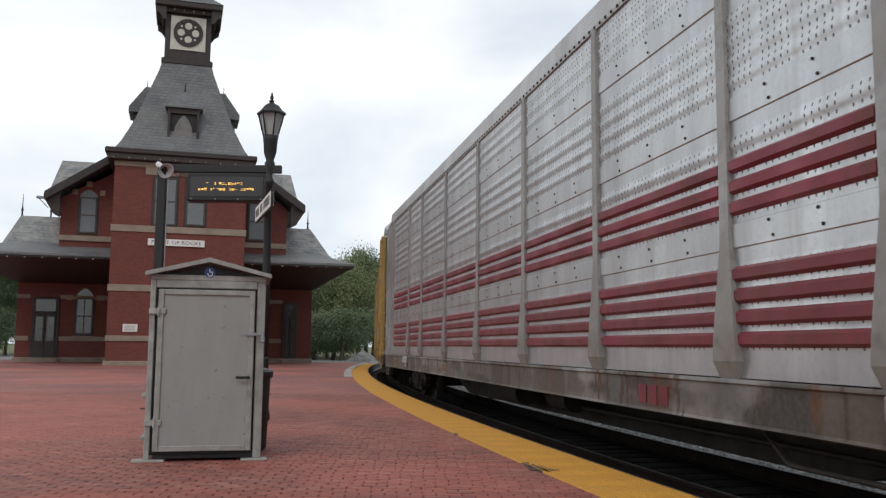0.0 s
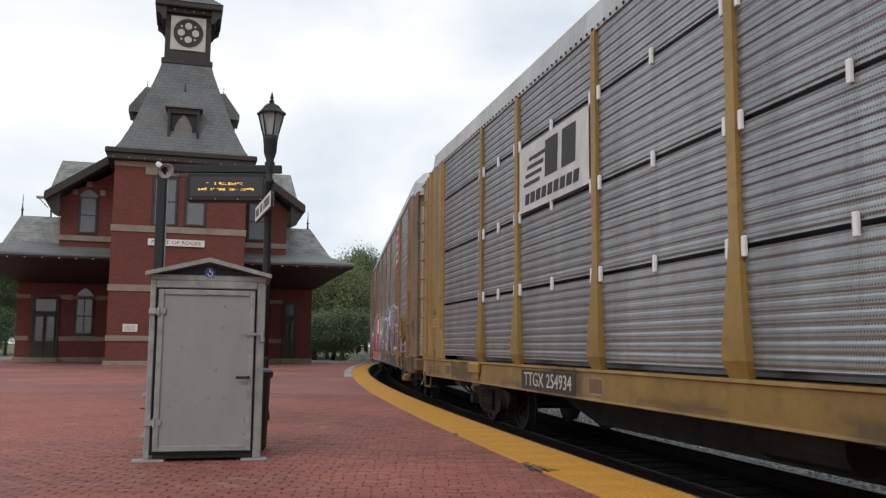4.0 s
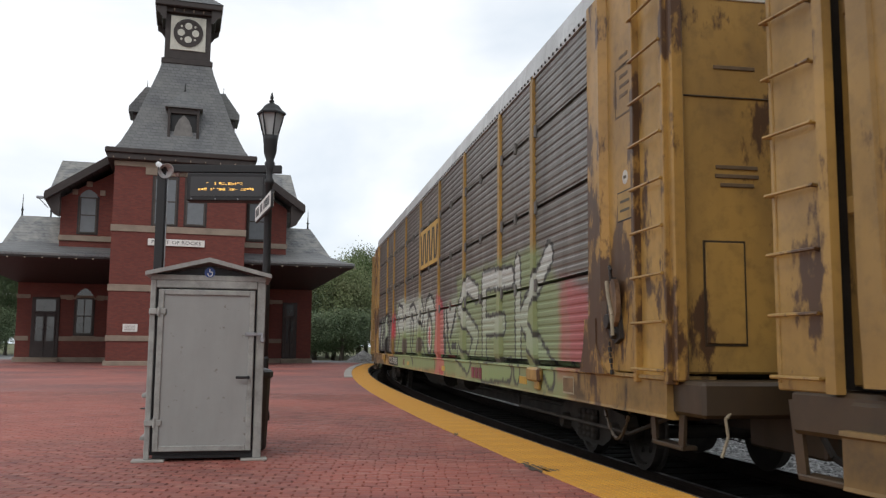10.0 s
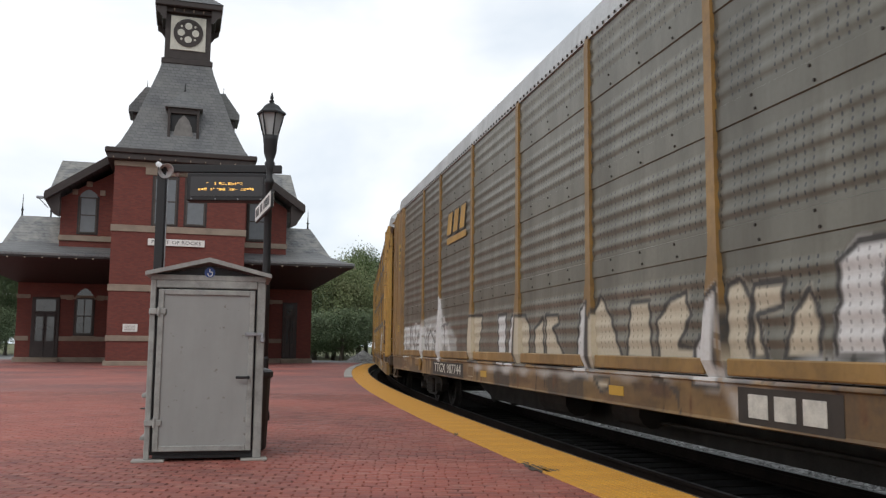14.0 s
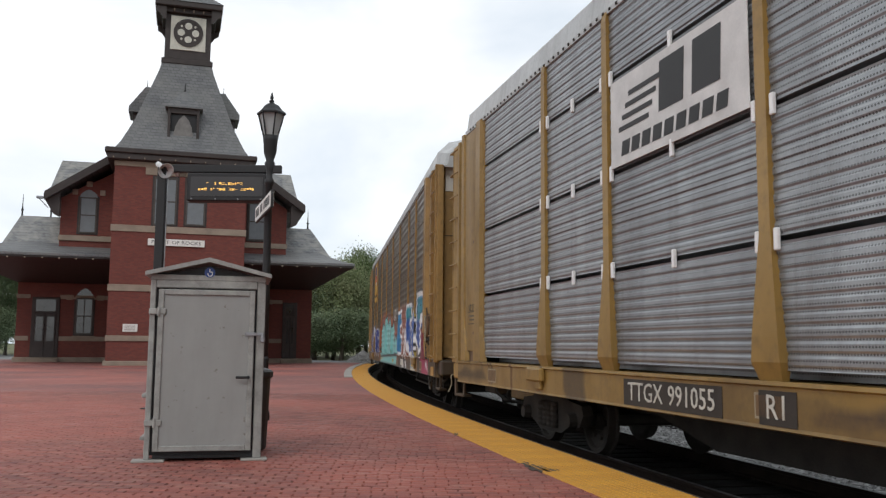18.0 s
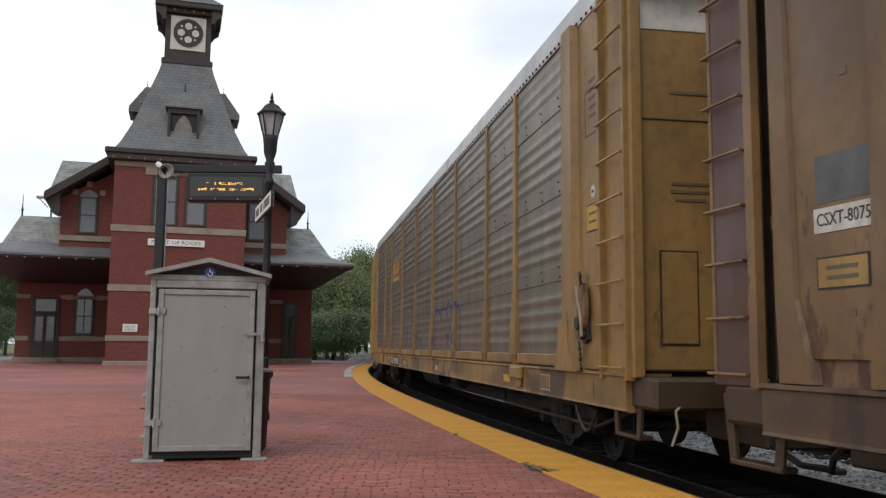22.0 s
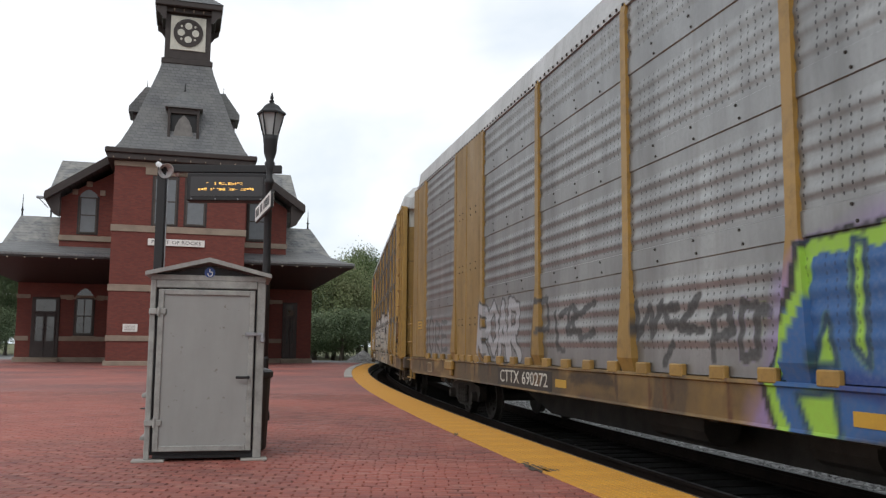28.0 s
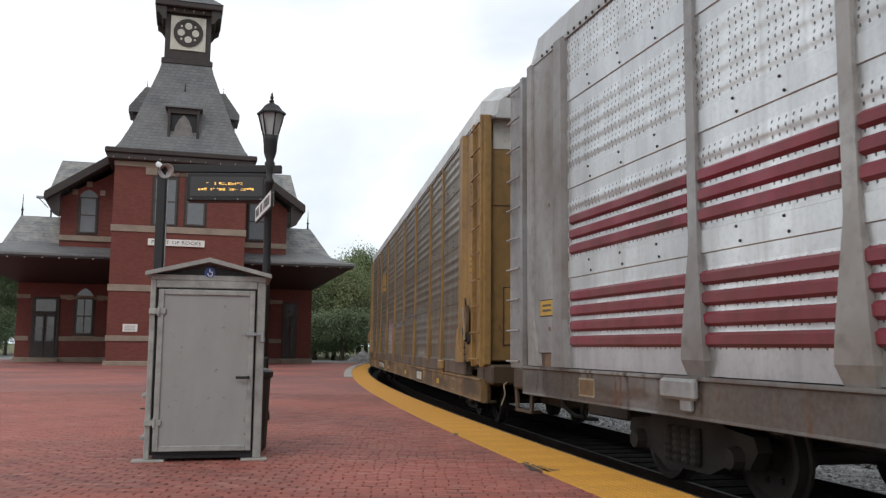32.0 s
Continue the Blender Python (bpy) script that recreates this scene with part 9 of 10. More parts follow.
ART_MONO = [
    coats([[(11.7, 2.0), (11.65, 1.5), (11.2, 0.95), (10.75, 1.5), (10.7, 2.0), (11.2, 2.25), (11.7, 2.0)]], [(0.06, BLACK)]), field([(11.6, 1.95), (11.5, 1.4), (11.2, 1.1), (10.85, 1.5), (10.8, 1.95)], (0.55, 0.55, 0.53), None, 0, 0.1),
    field([(11.5, 2.05), (11.2, 2.2), (10.85, 2.05), (10.9, 1.9), (11.5, 1.9)], (0.05, 0.16, 0.34)),
    letters((8, 2, 7, 5), 10.4, 7.2, 1.2, 1.8, [(0.02, (0.5, 0.5, 0.48))], 71),
    field([(9.02, 1.19), (8.89, 2.06), (8.62, 2.08), (8.7, 1.19)], (0.46, 0.44, 0.42), None, 0, 0.1, 0.6),
    field([(7.8, 1.21), (7.73, 1.8), (7.56, 1.8), (7.59, 1.22)], (0.46, 0.44, 0.42), None, 0, 0.1, 0.6),
    field([(8.4, 0.72), (8.2, 1.14), (-7.0, 1.14), (-7.2, 0.72)], (0.05, 0.047, 0.04), None, 0, 0.1, 0.9),
    field([(7.01, 2.18), (5.96, 2.19), (4.99, 2.21), (4.5, 2.19), (4.57, 1.1), (5.05, 1.18), (6.85, 1.16)], (0.34, 0.33, 0.315), None, 0, 0.2, 0.8),
    field([(7.03, 1.77), (6.74, 1.79), (6.7, 1.19), (6.93, 1.18)], (0.10, 0.10, 0.10), None, 0, 0.15, 0.7),
    field([(6.23, 1.21), (6.2, 1.62), (5.98, 1.82), (5.67, 1.83), (5.56, 1.66), (5.04, 1.38), (5.05, 1.19)], (0.50, 0.49, 0.47), None, 0, 0.08, 0.9),
    field([(6.01, 1.38), (6, 1.61), (5.79, 1.71), (5.55, 1.65), (5.73, 1.5), (5.77, 1.27)], (0.04, 0.04, 0.04), None, 0, 0.05, 0.95),
    field([(5.58, 1.35), (5.46, 1.41), (5.17, 1.32), (5.2, 1.2), (5.57, 1.19)], (0.04, 0.04, 0.04), None, 0, 0.05, 0.95),
    field([(5.55, 1.95), (5.46, 1.99), (5.38, 1.9), (5.47, 1.75)], (0.04, 0.04, 0.04), None, 0, 0.05, 0.95),
    field([(5.26, 1.26), (5.04, 1.35), (5.05, 1.2), (5.22, 1.19)], (0.04, 0.04, 0.04), None, 0, 0.05, 0.95),
    coats([[(6.17, 1.35), (6.18, 1.59), (5.95, 1.78), (5.65, 1.8), (5.43, 1.64), (5.19, 1.35)], [(5.65, 1.83), (5.61, 1.98), (5.48, 2.1), (5.37, 2.07), (5.38, 1.85), (5.49, 1.69)], [(5.24, 2.01), (5.28, 1.68), (5.06, 1.45)], [(5.76, 1.22), (5.72, 1.48), (5.5, 1.54)], [(5.17, 2.02), (5.22, 1.71), (5.03, 1.55)]], [(0.06, (0.03, 0.03, 0.03)), (0.025, (0.5, 0.5, 0.48))]),
    letters((5, 4, 1, 3, 8, 5), 4.72, -6.6, 0.95, 2.25, [(0.42, (0.025, 0.025, 0.025)), (0.32, ((0.30, 0.26, 0.2), (0.42, 0.41, 0.39)))], 72, gap=0.2),
    letters((5, 4, 1, 3, 8, 5), 4.62, -6.7, 1.0, 2.2, [(0.09, (0.04, 0.04, 0.04)), (0.04, (0.36, 0.34, 0.3))], 73, gap=0.3),
]
ART_LIME = [
    letters((8, 1, 4, 3), 12.19, 9.74, 1.22, 1.95, [(0.045, (0.09, 0.09, 0.09))], 81),
    letters((4, 1, 0, 4), 7.33, 5.14, 1.22, 2.05, [(0.12, (0.05, 0.05, 0.05)), (0.08, (0.32, 0.32, 0.33))], 82, gap=0.1),
    coats([[(4.44, 1.98), (4.48, 1.22)], [(4.44, 1.98), (3.95, 1.99), (3.91, 1.62), (4.28, 1.57)], [(3.65, 1.8), (3.57, 1.35), (3.37, 1.32)], [(3.15, 1.84), (3.24, 1.55), (2.78, 1.55)], [(2.35, 1.88), (3.08, 1.69), (2.78, 1.46), (2.38, 1.54)], [(3.48, 1.76), (3.07, 1.86), (2.85, 1.77), (3.24, 1.61)]], [(0.045, (0.06, 0.06, 0.06))]),
    coats([[(1.26, 1.81), (1.21, 1.47), (0.94, 1.77), (0.9, 1.49), (0.7, 1.78)], [(0.38, 1.74), (0.7, 1.74), (0.56, 1.58), (0.29, 1.59)], [(-0.01, 1.81), (0.38, 1.55), (-0.04, 1.52)], [(0.48, 1.4), (0.67, 1.21)], [(-0.28, 1.66), (-0.22, 1.26)], [(-0.28, 1.66), (-0.5, 1.69), (-0.54, 1.5), (-0.3, 1.46)], [(-0.71, 1.72), (-0.65, 1.29), (-0.91, 1.31), (-0.9, 1.69), (-0.71, 1.72)], [(-0.99, 1.67), (-1.08, 1.63)]], [(0.05, (0.06, 0.06, 0.06))]),
    field([(-0.69, 0.69), (-1, 1.17), (-1.21, 1.83), (-1.42, 1.99), (-2.37, 2.28), (-2.88, 2.25), (-2.77, 0.73), (-2.27, 0.73)], LILAC, None, 0, 0.25, 0.85),
    coats([[(-1.48, 2.08), (-1.67, 2.11), (-2.36, 2.13), (-2.87, 2.12), (-2.91, 0.8), (-2.27, 0.76), (-1.24, 0.71), (-1.09, 0.9), (-1.04, 1.1), (-1.18, 1.31), (-1.34, 1.48), (-1.25, 1.59), (-1.47, 1.82), (-1.48, 2.08)]], [(0.07, BLACK)]),
    field([(-1.48, 2.08), (-1.67, 2.11), (-2.36, 2.13), (-2.87, 2.12), (-2.91, 0.8), (-2.27, 0.76), (-1.24, 0.71), (-1.09, 0.9), (-1.04, 1.1), (-1.18, 1.31), (-1.34, 1.48), (-1.25, 1.59), (-1.47, 1.82)], (0.035, 0.11, 0.28), BLACK, 0.03),
    coats([[(-2.36, 2.09), (-1.67, 2.08), (-1.57, 2.05), (-1.52, 1.75), (-1.31, 1.48), (-1.21, 1.31), (-1.1, 1.09), (-1.15, 0.9), (-1.27, 0.74)]], [(0.055, LIME)]),
    field([(-1.75, 1.6), (-1.83, 1.25), (-1.57, 1.23)], LIME, (0.02, 0.06, 0.10), 0.03),
    field([(-2.03, 2.09), (-2.15, 2.06), (-2.15, 1.25), (-2.01, 1.38)], LIME, (0.02, 0.06, 0.10), 0.03),
    field([(-1.4, 1.03), (-1.83, 1.07), (-1.88, 0.74), (-1.57, 0.71)], LIME, (0.02, 0.06, 0.10), 0.03),
    field([(-2.42, 1.92), (-2.68, 1.9), (-2.61, 1.41), (-2.42, 1.38)], LIME, (0.02, 0.06, 0.10), 0.03),
    field([(-1.83, 1.2), (-2.33, 1.18), (-2.32, 1.01), (-1.89, 1.03)], (0.03, 0.06, 0.2), None, 0, 0.06),
    letters((7, 5), -2.76, -4.96, 0.9, 2.1, [(0.24, LIME), (0.16, (0.03, 0.10, 0.16))], 85, gap=0.25),
    letters((1, 4, 0), -5.06, -7.6, 1.3, 2.1, [(0.10, BLACK), (0.07, (0.30, 0.27, 0.36))], 86, gap=0.1),
]
ART_SMUDGE = [
    field([(3.47, 2.08), (3.02, 2.3), (2.3, 2.25), (1.81, 2.04), (1.85, 1.51), (2.56, 1.41), (2.59, 1.06), (3.58, 1.03)], (0.27, 0.10, 0.16), None, 0, 0.4, 0.35),
    field([(2.61, 2.08), (2.3, 2.22), (1.84, 2.02), (2.32, 1.87)], (0.26, 0.05, 0.13), None, 0, 0.4, 0.5),
    field([(3.49, 1.62), (3.14, 1.61), (3.19, 1.25), (3.54, 1.28)], (0.36, 0.32, 0.33), None, 0, 0.12, 0.55),
    field([(2.94, 1.59), (2.55, 1.59), (2.6, 1.26), (2.94, 1.26)], (0.46, 0.38, 0.41), None, 0, 0.15, 0.45),
    coats([[(3.43, 1.73), (3.44, 1.97), (3.27, 2.18), (3, 2.24), (2.81, 2.15), (2.78, 1.94), (2.67, 1.87), (2.65, 1.72)], [(3.43, 1.73), (3.16, 1.71), (2.86, 1.7), (2.65, 1.72)], [(3.52, 1.59), (3.14, 1.6)], [(2.94, 1.57), (2.55, 1.58), (2.59, 1.32)], [(3.55, 1.17), (3.58, 1)], [(3.52, 1.18), (3.24, 1.18), (3.22, 1.02)], [(3.17, 1.56), (3.18, 1.32), (2.93, 1.32)], [(2.6, 1.2), (2.59, 1.06)], [(3.03, 1.74), (2.88, 1.83), (2.85, 1.95)]], [(0.038, (0.42, 0.37, 0.39))]),
    field([(5.89, 1.85), (4.7, 1.83), (4.73, 1.18), (5.91, 1.19)], (0.085, 0.08, 0.072), None, 0, 0.4, 0.6),
    coats([[(2.0, 1.95), (0.5, 2.1), (-1.0, 2.0), (-3.4, 2.2), (-5.4, 2.05)]], [(0.05, (0.10, 0.09, 0.08))]),
    field([(-4.6, 1.3), (-4.7, 2.2), (-6.4, 2.2), (-6.5, 1.3)], (0.08, 0.075, 0.07), None, 0, 0.25, 0.7), scrawl(0.2, -0.9, 0.6, 0.75, 3, 0.02, (0.08, 0.08, 0.05), 92), scrawl(-4.9, -6.2, 1.15, 1.25, 6, 0.014, (0.5, 0.5, 0.48), 93),
]


# ---- signs on the cars ----
def flat(outline, y, t=0.004):
    return Shape().prism(outline, y, y + t)


def box_sign(name, x0, x1, z0, z1, mat, car, label, y=SIDE + 0.024):
    return part(name, Shape().box(min(x0, x1), max(x0, x1), y, y + 0.01, z0, z1, 0.003), mat, car, label)


def gold_logo(u0, u1, z0, z1):
    def make(car):
        y = SIDE + 0.024
        w = (u1 - u0) / 3.4
        sl = -0.16
        for k in range(3):
            a, b = u0 + w * (k * 1.15), u0 + w * (k * 1.15 + 0.74)
            zb, zt = z0 + (z1 - z0) * 0.32, z1
            o = [(a, zb), (b, zb), (b + sl, zt), (a + sl, zt)]
            g = 0.035
            part("emblem_edge", flat([(a + g, zb - g), (b - g, zb - g), (b + sl - g, zt + g), (a + sl + g, zt + g)], y - 0.003), "grey_ink", car)
            part("emblem", flat(o, y), "logo_gold", car, "gold painted emblem block")
        part("emblem_line", flat([(u0, z0), (u1, z0), (u1, z0 + (z1 - z0) * 0.2), (u0, z0 + (z1 - z0) * 0.2)], y), "logo_gold", car)
    return make


def zigzag_sign(u0, u1, z0, z1):
    def make(car):
        s = box_sign("sign", u0, u1, z0, z1, "sign_yellow", car, "yellow sign with black zigzag bars")
        y = SIDE + 0.0355
        n = 8
        for k in range(n):
            a = u0 + (u1 - u0) * (k + 0.2) / n
            b = u0 + (u1 - u0) * (k + 1.0) / n
            t = (u1 - u0) * 0.055
            lo, hi = z0 + (z1 - z0) * 0.1, z1 - (z1 - z0) * 0.12
            zs = (lo, hi) if k % 2 else (hi, lo)
            part("bar", flat([(a, zs[0]), (a + t, zs[0]), (b + t * 0.2, zs[1]), (b - t * 0.8, zs[1])], y), "ink", s)
    return make


def worded_sign(u0, u1, z0, z1, back, ink, label, rows=((0.45, 0.85, 3), (0.2, 0.36, 7)), stripes=0):
    """A sign whose emblem and small words are plain bars."""
    def make(car):
        s = box_sign("sign", u0, u1, z0, z1, back, car, label)
        y = SIDE + 0.0355
        d = u1 - u0
        for f0, f1, n in rows:
            start = 0.42 if stripes and n < 4 else 0.1
            for k in range(n):
                a, b = u0 + d * (start + (0.9 - start) * k / n), u0 + d * (start + (0.9 - start) * (k + 0.75) / n)
                za, zb = z0 + (z1 - z0) * f0, z0 + (z1 - z0) * f1
                part("bar", flat([(a, za), (b, za), (b - 0.03, zb), (a - 0.03, zb)], y), ink, s)
        for k in range(stripes):
            za = z0 + (z1 - z0) * (0.38 + 0.12 * k)
            a, b = u0 + d * (0.08 + 0.03 * k), u0 + d * (0.34 + 0.03 * k)
            part("bar", flat([(a, za), (b, za), (b, za + 0.05), (a, za + 0.05)], y), ink, s)
    return make


def shield_sign(u0, u1, z0, z1):
    def make(car):
        s = box_sign("sign", u0, u1, z0, z1, "sign_yellow", car, "tan sign with a blue and striped shield")
        c, w = (u0 + u1) / 2, abs(u1 - u0) * 0.28
        zt, zb = z1 - 0.12, z0 + (z1 - z0) * 0.42
        y = SIDE + 0.0345
        part("shield", flat([(c - w, zt), (c + w, zt), (c + w * 1.05, zb + 0.45), (c + w * 0.8, zb + 0.12), (c, zb), (c - w * 0.8, zb + 0.12), (c - w * 1.05, zb + 0.45)], y), "sign_white", s)
        part("shield_field", flat([(c - w * 0.95, zt - 0.03), (c + w * 0.95, zt - 0.03), (c + w * 0.95, zt - 0.4), (c - w * 0.95, zt - 0.4)], y + 0.007), "logo_blue", s)
        for k in range(5):
            a = c - w * 0.85 + w * 1.7 * k / 5
            part("shield_stripe", flat([(a, zt - 0.42), (a + w * 0.17, zt - 0.42), (a + w * 0.17, zb + 0.16), (a, zb + 0.16)], y + 0.007), "logo_red", s)
        for k in range(8):
            a = u0 + (u1 - u0) * (0.1 + 0.8 * k / 8)
            part("bar", flat([(a, z0 + 0.22), (a + (u1 - u0) * 0.07, z0 + 0.22), (a + (u1 - u0) * 0.07, z0 + 0.32), (a, z0 + 0.32)], y + 0.002), "ink", s)
    return make


def badge_sign(u, z0, z1):
    """Red eight-sided badge with a pale border and pale bars for its words."""
    def make(car):
        w, y = 0.66, SIDE + 0.035
        def oct_(g):
            return [(u - w + g, z0 + 0.42), (u - 0.28, z0 + g), (u + 0.28, z0 + g), (u + w - g, z0 + 0.42), (u + w - g, z1 - 0.3), (u + 0.34, z1 - g), (u - 0.34, z1 - g), (u - w + g, z1 - 0.3)]
        s = part("badge", flat(oct_(0), y), "badge_red", car, "red eight-sided badge with pale lettering bars")
        part("badge_border", flat(oct_(0.06), y + 0.003), "sign_white", s)
        part("badge_field", flat(oct_(0.1), y + 0.006), "badge_red", s)
        for k in range(4):
            z = z1 - 0.36 - k * 0.24
            part("bar", flat([(u + 0.42, z - 0.11), (u + 0.28, z - 0.11), (u + 0.28, z + 0.08), (u + 0.42, z + 0.08)], y + 0.011), "sign_white", s)
            for q in range(4):
                a = u + 0.22 - q * 0.15
                part("bar", flat([(a, z - 0.07), (a - 0.1, z - 0.07), (a - 0.1, z + 0.05), (a, z + 0.05)], y + 0.011), "sign_white", s)
    return make


def red_bars(u0, u1, z0, z1):
    def make(car):
        d = (u1 - u0) / 4
        for k in range(4):
            a = u0 + d * k
            part("emblem", flat([(a, z0), (a + d * 0.8, z0), (a + d * 0.8 - 0.08, z1), (a - 0.08, z1)], SIDE + 0.024), "logo_red", car, "red painted emblem block")
        part("emblem_line", flat([(u0 + 0.1, z0 - 0.16), (u1, z0 - 0.05), (u1, z0 - 0.02), (u0 + 0.1, z0 - 0.08)], SIDE + 0.024), "ink", car)
    return make


def corner_label(car):
    """White stencilled label over a faded grey patch on the leading corner."""
    y = SIDE + 0.013
    part("faded_patch", Shape().box(12.2, 12.7, y, y + 0.003, 2.29, 2.6), "faded_blue", car, "faded grey blue square")
    lb = part("corner_label", Shape().box(12.14, 12.72, y, y + 0.005, 2.1, 2.26), "stencil_white", car, "white label with black stencil")
    tx = put_text("corner_mark", "CSXT-80754", 0.12, (0, y + 0.0062, 2.18), lb, "ink", 1.0, (90, 0, 180))
    xs = [v.co.x for v in tx.data.vertices]
    tx.data.transform(Matrix.Translation((12.43, 0, 0)) @ Matrix.Diagonal((0.52 / (max(xs) - min(xs)), 1, 1, 1)))


NS_SIGN = worded_sign(7.0, 4.44, 3.26, 4.2, "sign_white", "ink", "white sign with black bars and slanted stripes", ((0.38, 0.9, 2), (0.1, 0.26, 9)), 4)
YELLOW_SIGN = worded_sign(7.05, 4.42, 3.28, 4.22, "sign_yellow", "ink", "yellow sign with black lettering bars", ((0.42, 0.8, 3), (0.24, 0.34, 8), (0.1, 0.18, 8)))
PLATE_SIGN = worded_sign(9.0, 7.25, 3.36, 5.04, "sign_yellow", "grey_ink", "tall tan sign with dark lettering bars", ((0.46, 0.72, 3), (0.36, 0.41, 3)))

SPECS = [
    dict(paint="ochre", sheet="sheet_grey", style="ribbed", label="ochre rail car carrier with grey ribbed side sheets"),
    dict(paint="grey_car", sheet="sheet_silver", style="banded", red=1, patches=(), dirt=3.0, small=(-5.4, -6.1, "dark_red", 0), label="grey rail car carrier with silver sides and dark red stripes"),
    dict(paint="brown", sheet="sheet_silver", style="banded", ends="short", tabs=1, wide=(1, 7), door="cream_door", dirt=2.2, art=ART_PINK, signs=[badge_sign(8.15, 3.5, 4.98), badge_sign(-7.95, 3.5, 4.98)], label="tan rail car carrier with silver sheets and pink spray paint"),
    dict(paint="ochre", sheet="sheet_grey", style="ribbed", clean=1, dirt=0.4, end_sill="ochre", corner_words=("NS 28884", "ink", 2.05), mark=("TTGX  254934", 6.9, 4.9), signs=[NS_SIGN], label="ochre rail car carrier with clean grey ribbed sides"),
    dict(paint="tan", sheet="sheet_dull", style="banded", lip=1, mark=("TTGX  979503", 7.02, 4.55), small=(-5.0, -5.75, "dark_red", 0), dirt=1.6, art=ART_BLUE_ORANGE, signs=[gold_logo(6.62, 4.9, 3.45, 4.15)], label="tan rail car carrier with grey sheets and orange spray paint"),
    dict(paint="yellow", end_paint="rusty_yellow", placard="ochre", sheet="sheet_dirty_rows", style="ribbed", mark=("TTGX  973475", 8.1, 5.7), small=(-5.1, -6.0, "dark_red", 0), dirt=0.8, art=ART_GREEN, signs=[zigzag_sign(1.3, -1.3, 3.26, 4.22)], label="rusty yellow rail car carrier with green and black spray paint"),
    dict(paint="yellow", sheet="sheet_dirty_rows", style="ribbed", skirt=1, art=ART_FAINT, small=(8.2, 5.9, "grey_ink", 1), signs=[YELLOW_SIGN], label="yellow rail car carrier with dirty brown ribbed sides"),
    dict(paint="tan", sheet="sheet_dirty", style="banded", lip=1, notice=3.78, mark=("TTGX  987744", 7.7, 4.9), small=(-4.75, -5.8, "stencil_white", 1), art=ART_WHITE, signs=[gold_logo(6.44, 4.75, 3.43, 4.05)], label="tan rail car carrier with dirty sheets and white spray paint"),
    dict(paint="tan", sheet="sheet_dirty", style="banded", foot="dark_red", corner_patch=1, small=(-5.2, -6.1, "stencil_white", 0), art=ART_TEAL, signs=[shield_sign(9.0, 7.25, 3.3, 5.0)], label="tan rail car carrier with blue and white spray paint"),
    dict(paint="ochre", sheet="sheet_grey", style="ribbed", clean=1, dirt=0.4, placard="ochre", end_sill="ochre", corner_words=("NS 21354", "ink", 2.0), mark=("TTGX 991055", 6.77, 4.95), extra=("R1", 4.44, 3.98), small=(-5.35, -6.0, "dark_red", 0), signs=[NS_SIGN], label="ochre rail car carrier with clean ribbed sides and white sign"),
    dict(paint="tan", sheet="sheet_dirty", style="banded", lip=1, dirt=0.6, notice=3.76, mark=("TTGX  995959", 7.1, 4.68), art=ART_SCRAWL, signs=[gold_logo(6.66, 4.95, 3.38, 4.0)], label="tan rail car carrier with faint blue scrawls"),
    dict(paint="dirty_ochre", dirt=1.2, post="rusty_tan", ladder_back="rusty_red", slot=1, placard="ochre", sheet="sheet_dirty", style="banded", mark=("TTGX  973586", 8.2, 5.45), small=(-5.0, -6.2, "stencil_white", 1), signs=[PLATE_SIGN, corner_label], label="rusty tan rail car carrier with brown stained sheets"),
    dict(paint="ochre", sheet="sheet_dirty_rows", style="ribbed", mark=("TTGX  603618", 8.5, 5.6), plate=0, art=ART_MONO, signs=[shield_sign(9.0, 7.25, 3.3, 5.0)], label="ochre rail car carrier with black and white spray paint"),
    dict(paint="ochre", sheet="sheet_dull", style="banded", wide=(1, 7), ends="short", tabs=1, door="cream_door", words=1, level="TRI", mark=("CTTX  690272", 6.17, 3.72), art=ART_LIME, signs=[red_bars(-4.5, -6.8, 3.82, 4.08)], label="ochre rail car carrier with blue and green spray paint"),
    dict(paint="tan", sheet="sheet_dirty", style="banded", skirt=1, mark=("ETTX  700948", 7.6, 5.1), small=(-4.9, -5.9, "stencil_white", 1), art=ART_SMUDGE, signs=[gold_logo(6.55, 4.85, 3.38, 4.0)], label="tan rail car carrier with dirty grey brown sheets"),
    dict(paint="grey_car", sheet="sheet_silver", style="banded", red=1, dirt=2.5, label="grey rail car carrier with silver sides and dark red stripes"),
]

for one in SPECS:
    build_car(one)


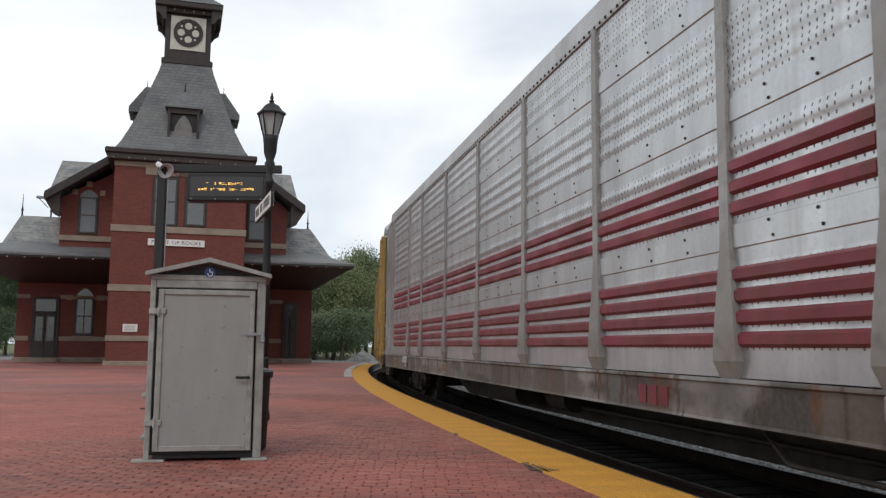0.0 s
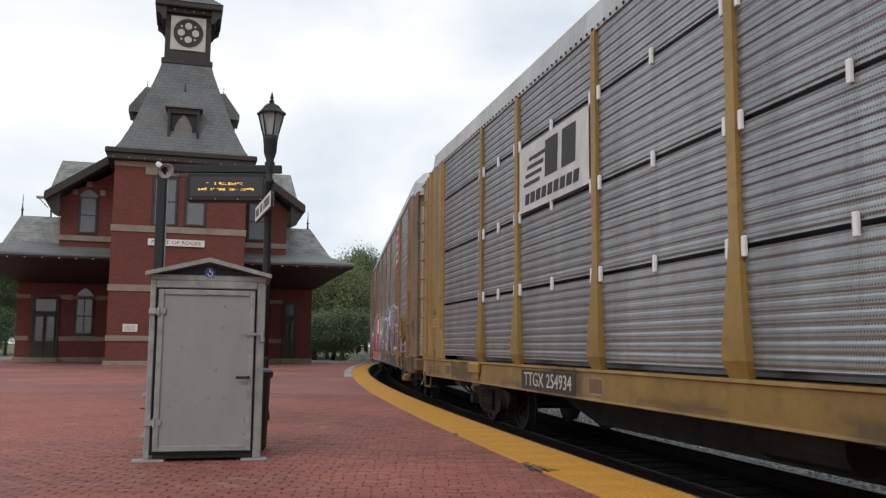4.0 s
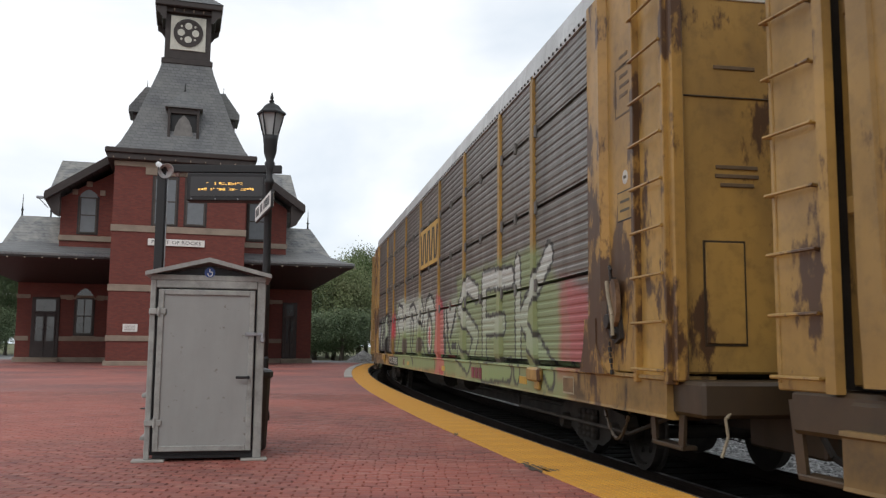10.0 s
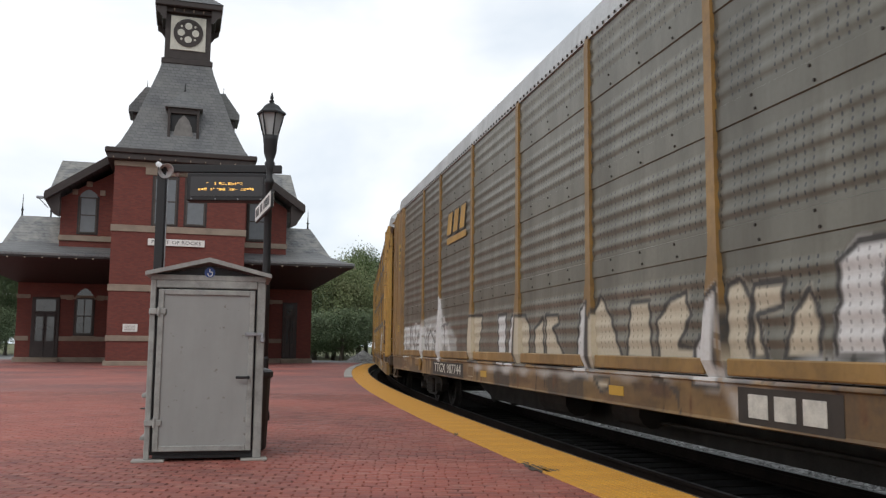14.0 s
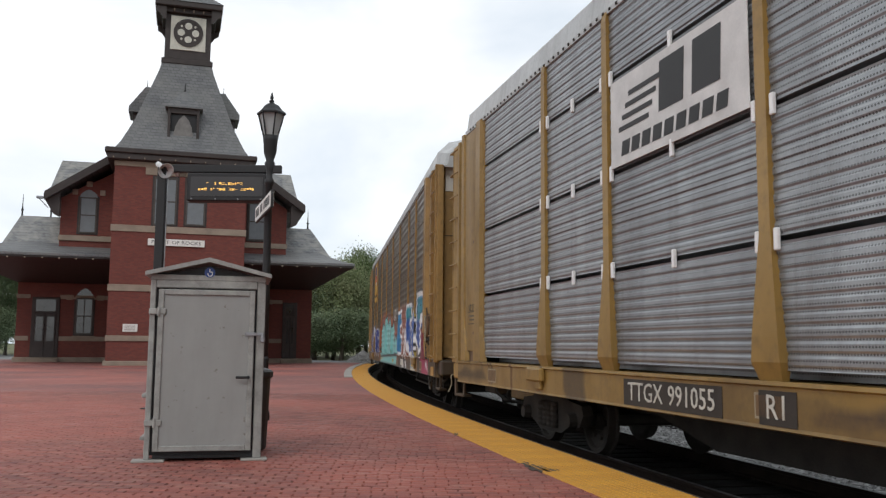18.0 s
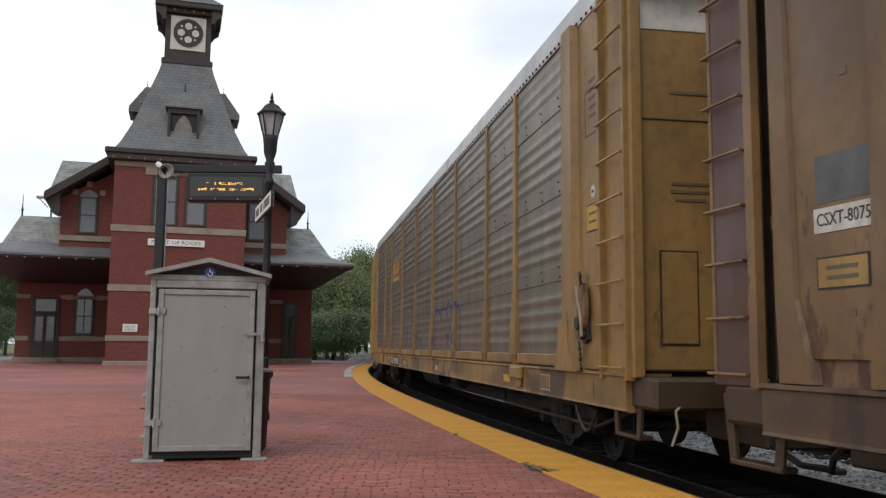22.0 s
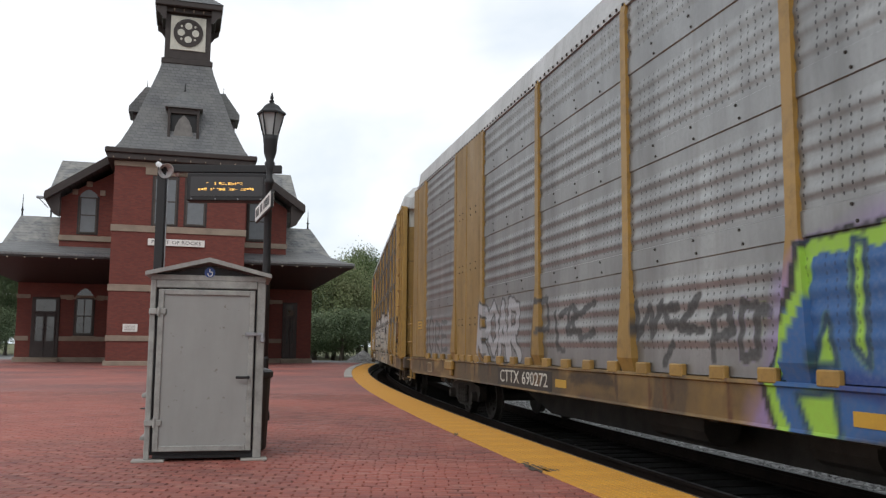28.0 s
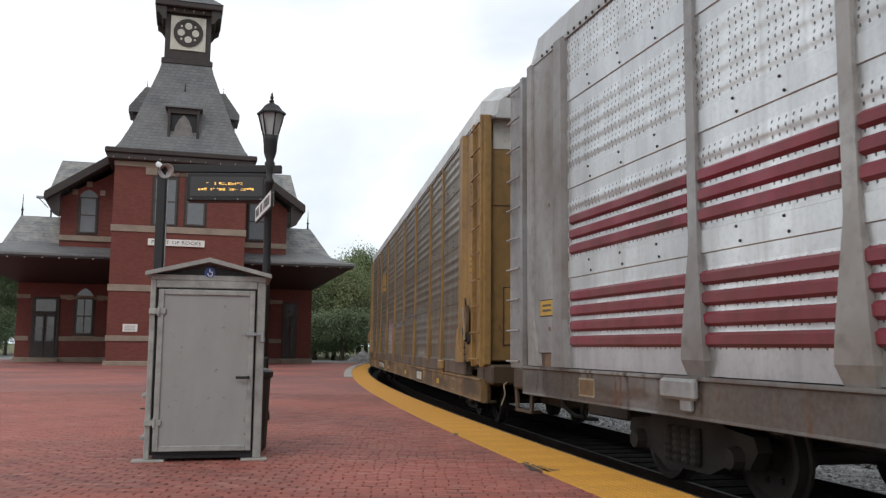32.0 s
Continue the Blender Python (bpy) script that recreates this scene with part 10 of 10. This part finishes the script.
def build_pavers():
    """The nearest red pavers: some as pieces, the rest of the field as one."""
    a = Shape()
    b = 0.007
    x, y = PAVE_L - 0.010, PAVE_W - 0.008
    top = [(b, b, 0.0), (x - b, b, 0.0), (x - b, y - b, 0.0), (b, y - b, 0.0)]
    low = [(0, 0, -b), (x, 0, -b), (x, y, -b), (0, y, -b)] + [(0, 0, -0.018), (x, 0, -0.018), (x, y, -0.018), (0, y, -0.018)]
    faces = [(0, 1, 2, 3)] + [(4 + i, 4 + (i + 1) % 4, (i + 1) % 4, i) for i in range(4)] + [(8 + i, 8 + (i + 1) % 4, 4 + (i + 1) % 4, 4 + i) for i in range(4)]
    me = bpy.data.meshes.new("paver")
    me.from_pydata(top + low, [], faces)
    me.materials.append(M["paver"])
    v, f = [], []
    rng = random.Random(8)
    count = 0
    for j in range(160):
        y0 = 5.4 + j * PAVE_W
        right = min(edge_x(y0, STRIP_IN), edge_x(y0 + PAVE_W, STRIP_IN))
        xs = -10.8 + (PAVE_L / 2 if j % 2 else 0.0) + rng.uniform(-0.025, 0.025)
        while xs < right - 0.01:
            tilt = rng.uniform(-0.002, 0.002)
            if 6.3 < y0 < 7.2 and -3.2 < xs < 3.4 and count < 300:
                part("paver", me, "paver", near_paving, m=pose(xs, y0, tilt))
                count += 1
            else:
                o = len(v)
                k = rng.uniform(-0.0015, 0.0015)
                v += [(xs + p[0], y0 + p[1], p[2] + tilt + (k if p[0] > 0.1 else 0)) for p in top + low]
                f += [tuple(i + o for i in q) for q in faces]
            xs += PAVE_L
    field = bpy.data.meshes.new("pavers")
    field.from_pydata(v, [], f)
    field.materials.append(M["paver_field"])
    ob = part("pavers", field, "paver_field", near_paving)
    ob["kind"] = "stuff"


build_pavers()


# ---- the train runs along the curve at a steady speed ----
CENTRE_AT_19 = -49.99 - 0.15


def car_pose(k, t):
    """Where car k stands at t: both its pivots lie on the curve."""
    q = t / 10.0
    drift = -0.238 + q * (1.992 + q * (-1.823 + q * (0.541 - 0.058 * q)))  # the speed falls off a little
    s = CENTRE_AT_19 + (SPEED * (t - 19.0) + drift - (k - 9) * PITCH) * EDGE_R / TRACK_R
    arm = 10.06 * EDGE_R / TRACK_R
    a, b = Vector(on_curve(s - arm, TRACK_R, RAIL_Z)), Vector(on_curve(s + arm, TRACK_R, RAIL_Z))
    d = b - a
    return Matrix.Translation((a + b) / 2) @ pose(0, 0, 0, 0, 0, math.degrees(math.atan2(d.y, d.x)))


def motions():
    for k, car in enumerate(CARS):
        walk(car, [(i * 0.5, car_pose(k, i * 0.5)) for i in range(65)])
    yaw = math.degrees(10.06 / TRACK_R)
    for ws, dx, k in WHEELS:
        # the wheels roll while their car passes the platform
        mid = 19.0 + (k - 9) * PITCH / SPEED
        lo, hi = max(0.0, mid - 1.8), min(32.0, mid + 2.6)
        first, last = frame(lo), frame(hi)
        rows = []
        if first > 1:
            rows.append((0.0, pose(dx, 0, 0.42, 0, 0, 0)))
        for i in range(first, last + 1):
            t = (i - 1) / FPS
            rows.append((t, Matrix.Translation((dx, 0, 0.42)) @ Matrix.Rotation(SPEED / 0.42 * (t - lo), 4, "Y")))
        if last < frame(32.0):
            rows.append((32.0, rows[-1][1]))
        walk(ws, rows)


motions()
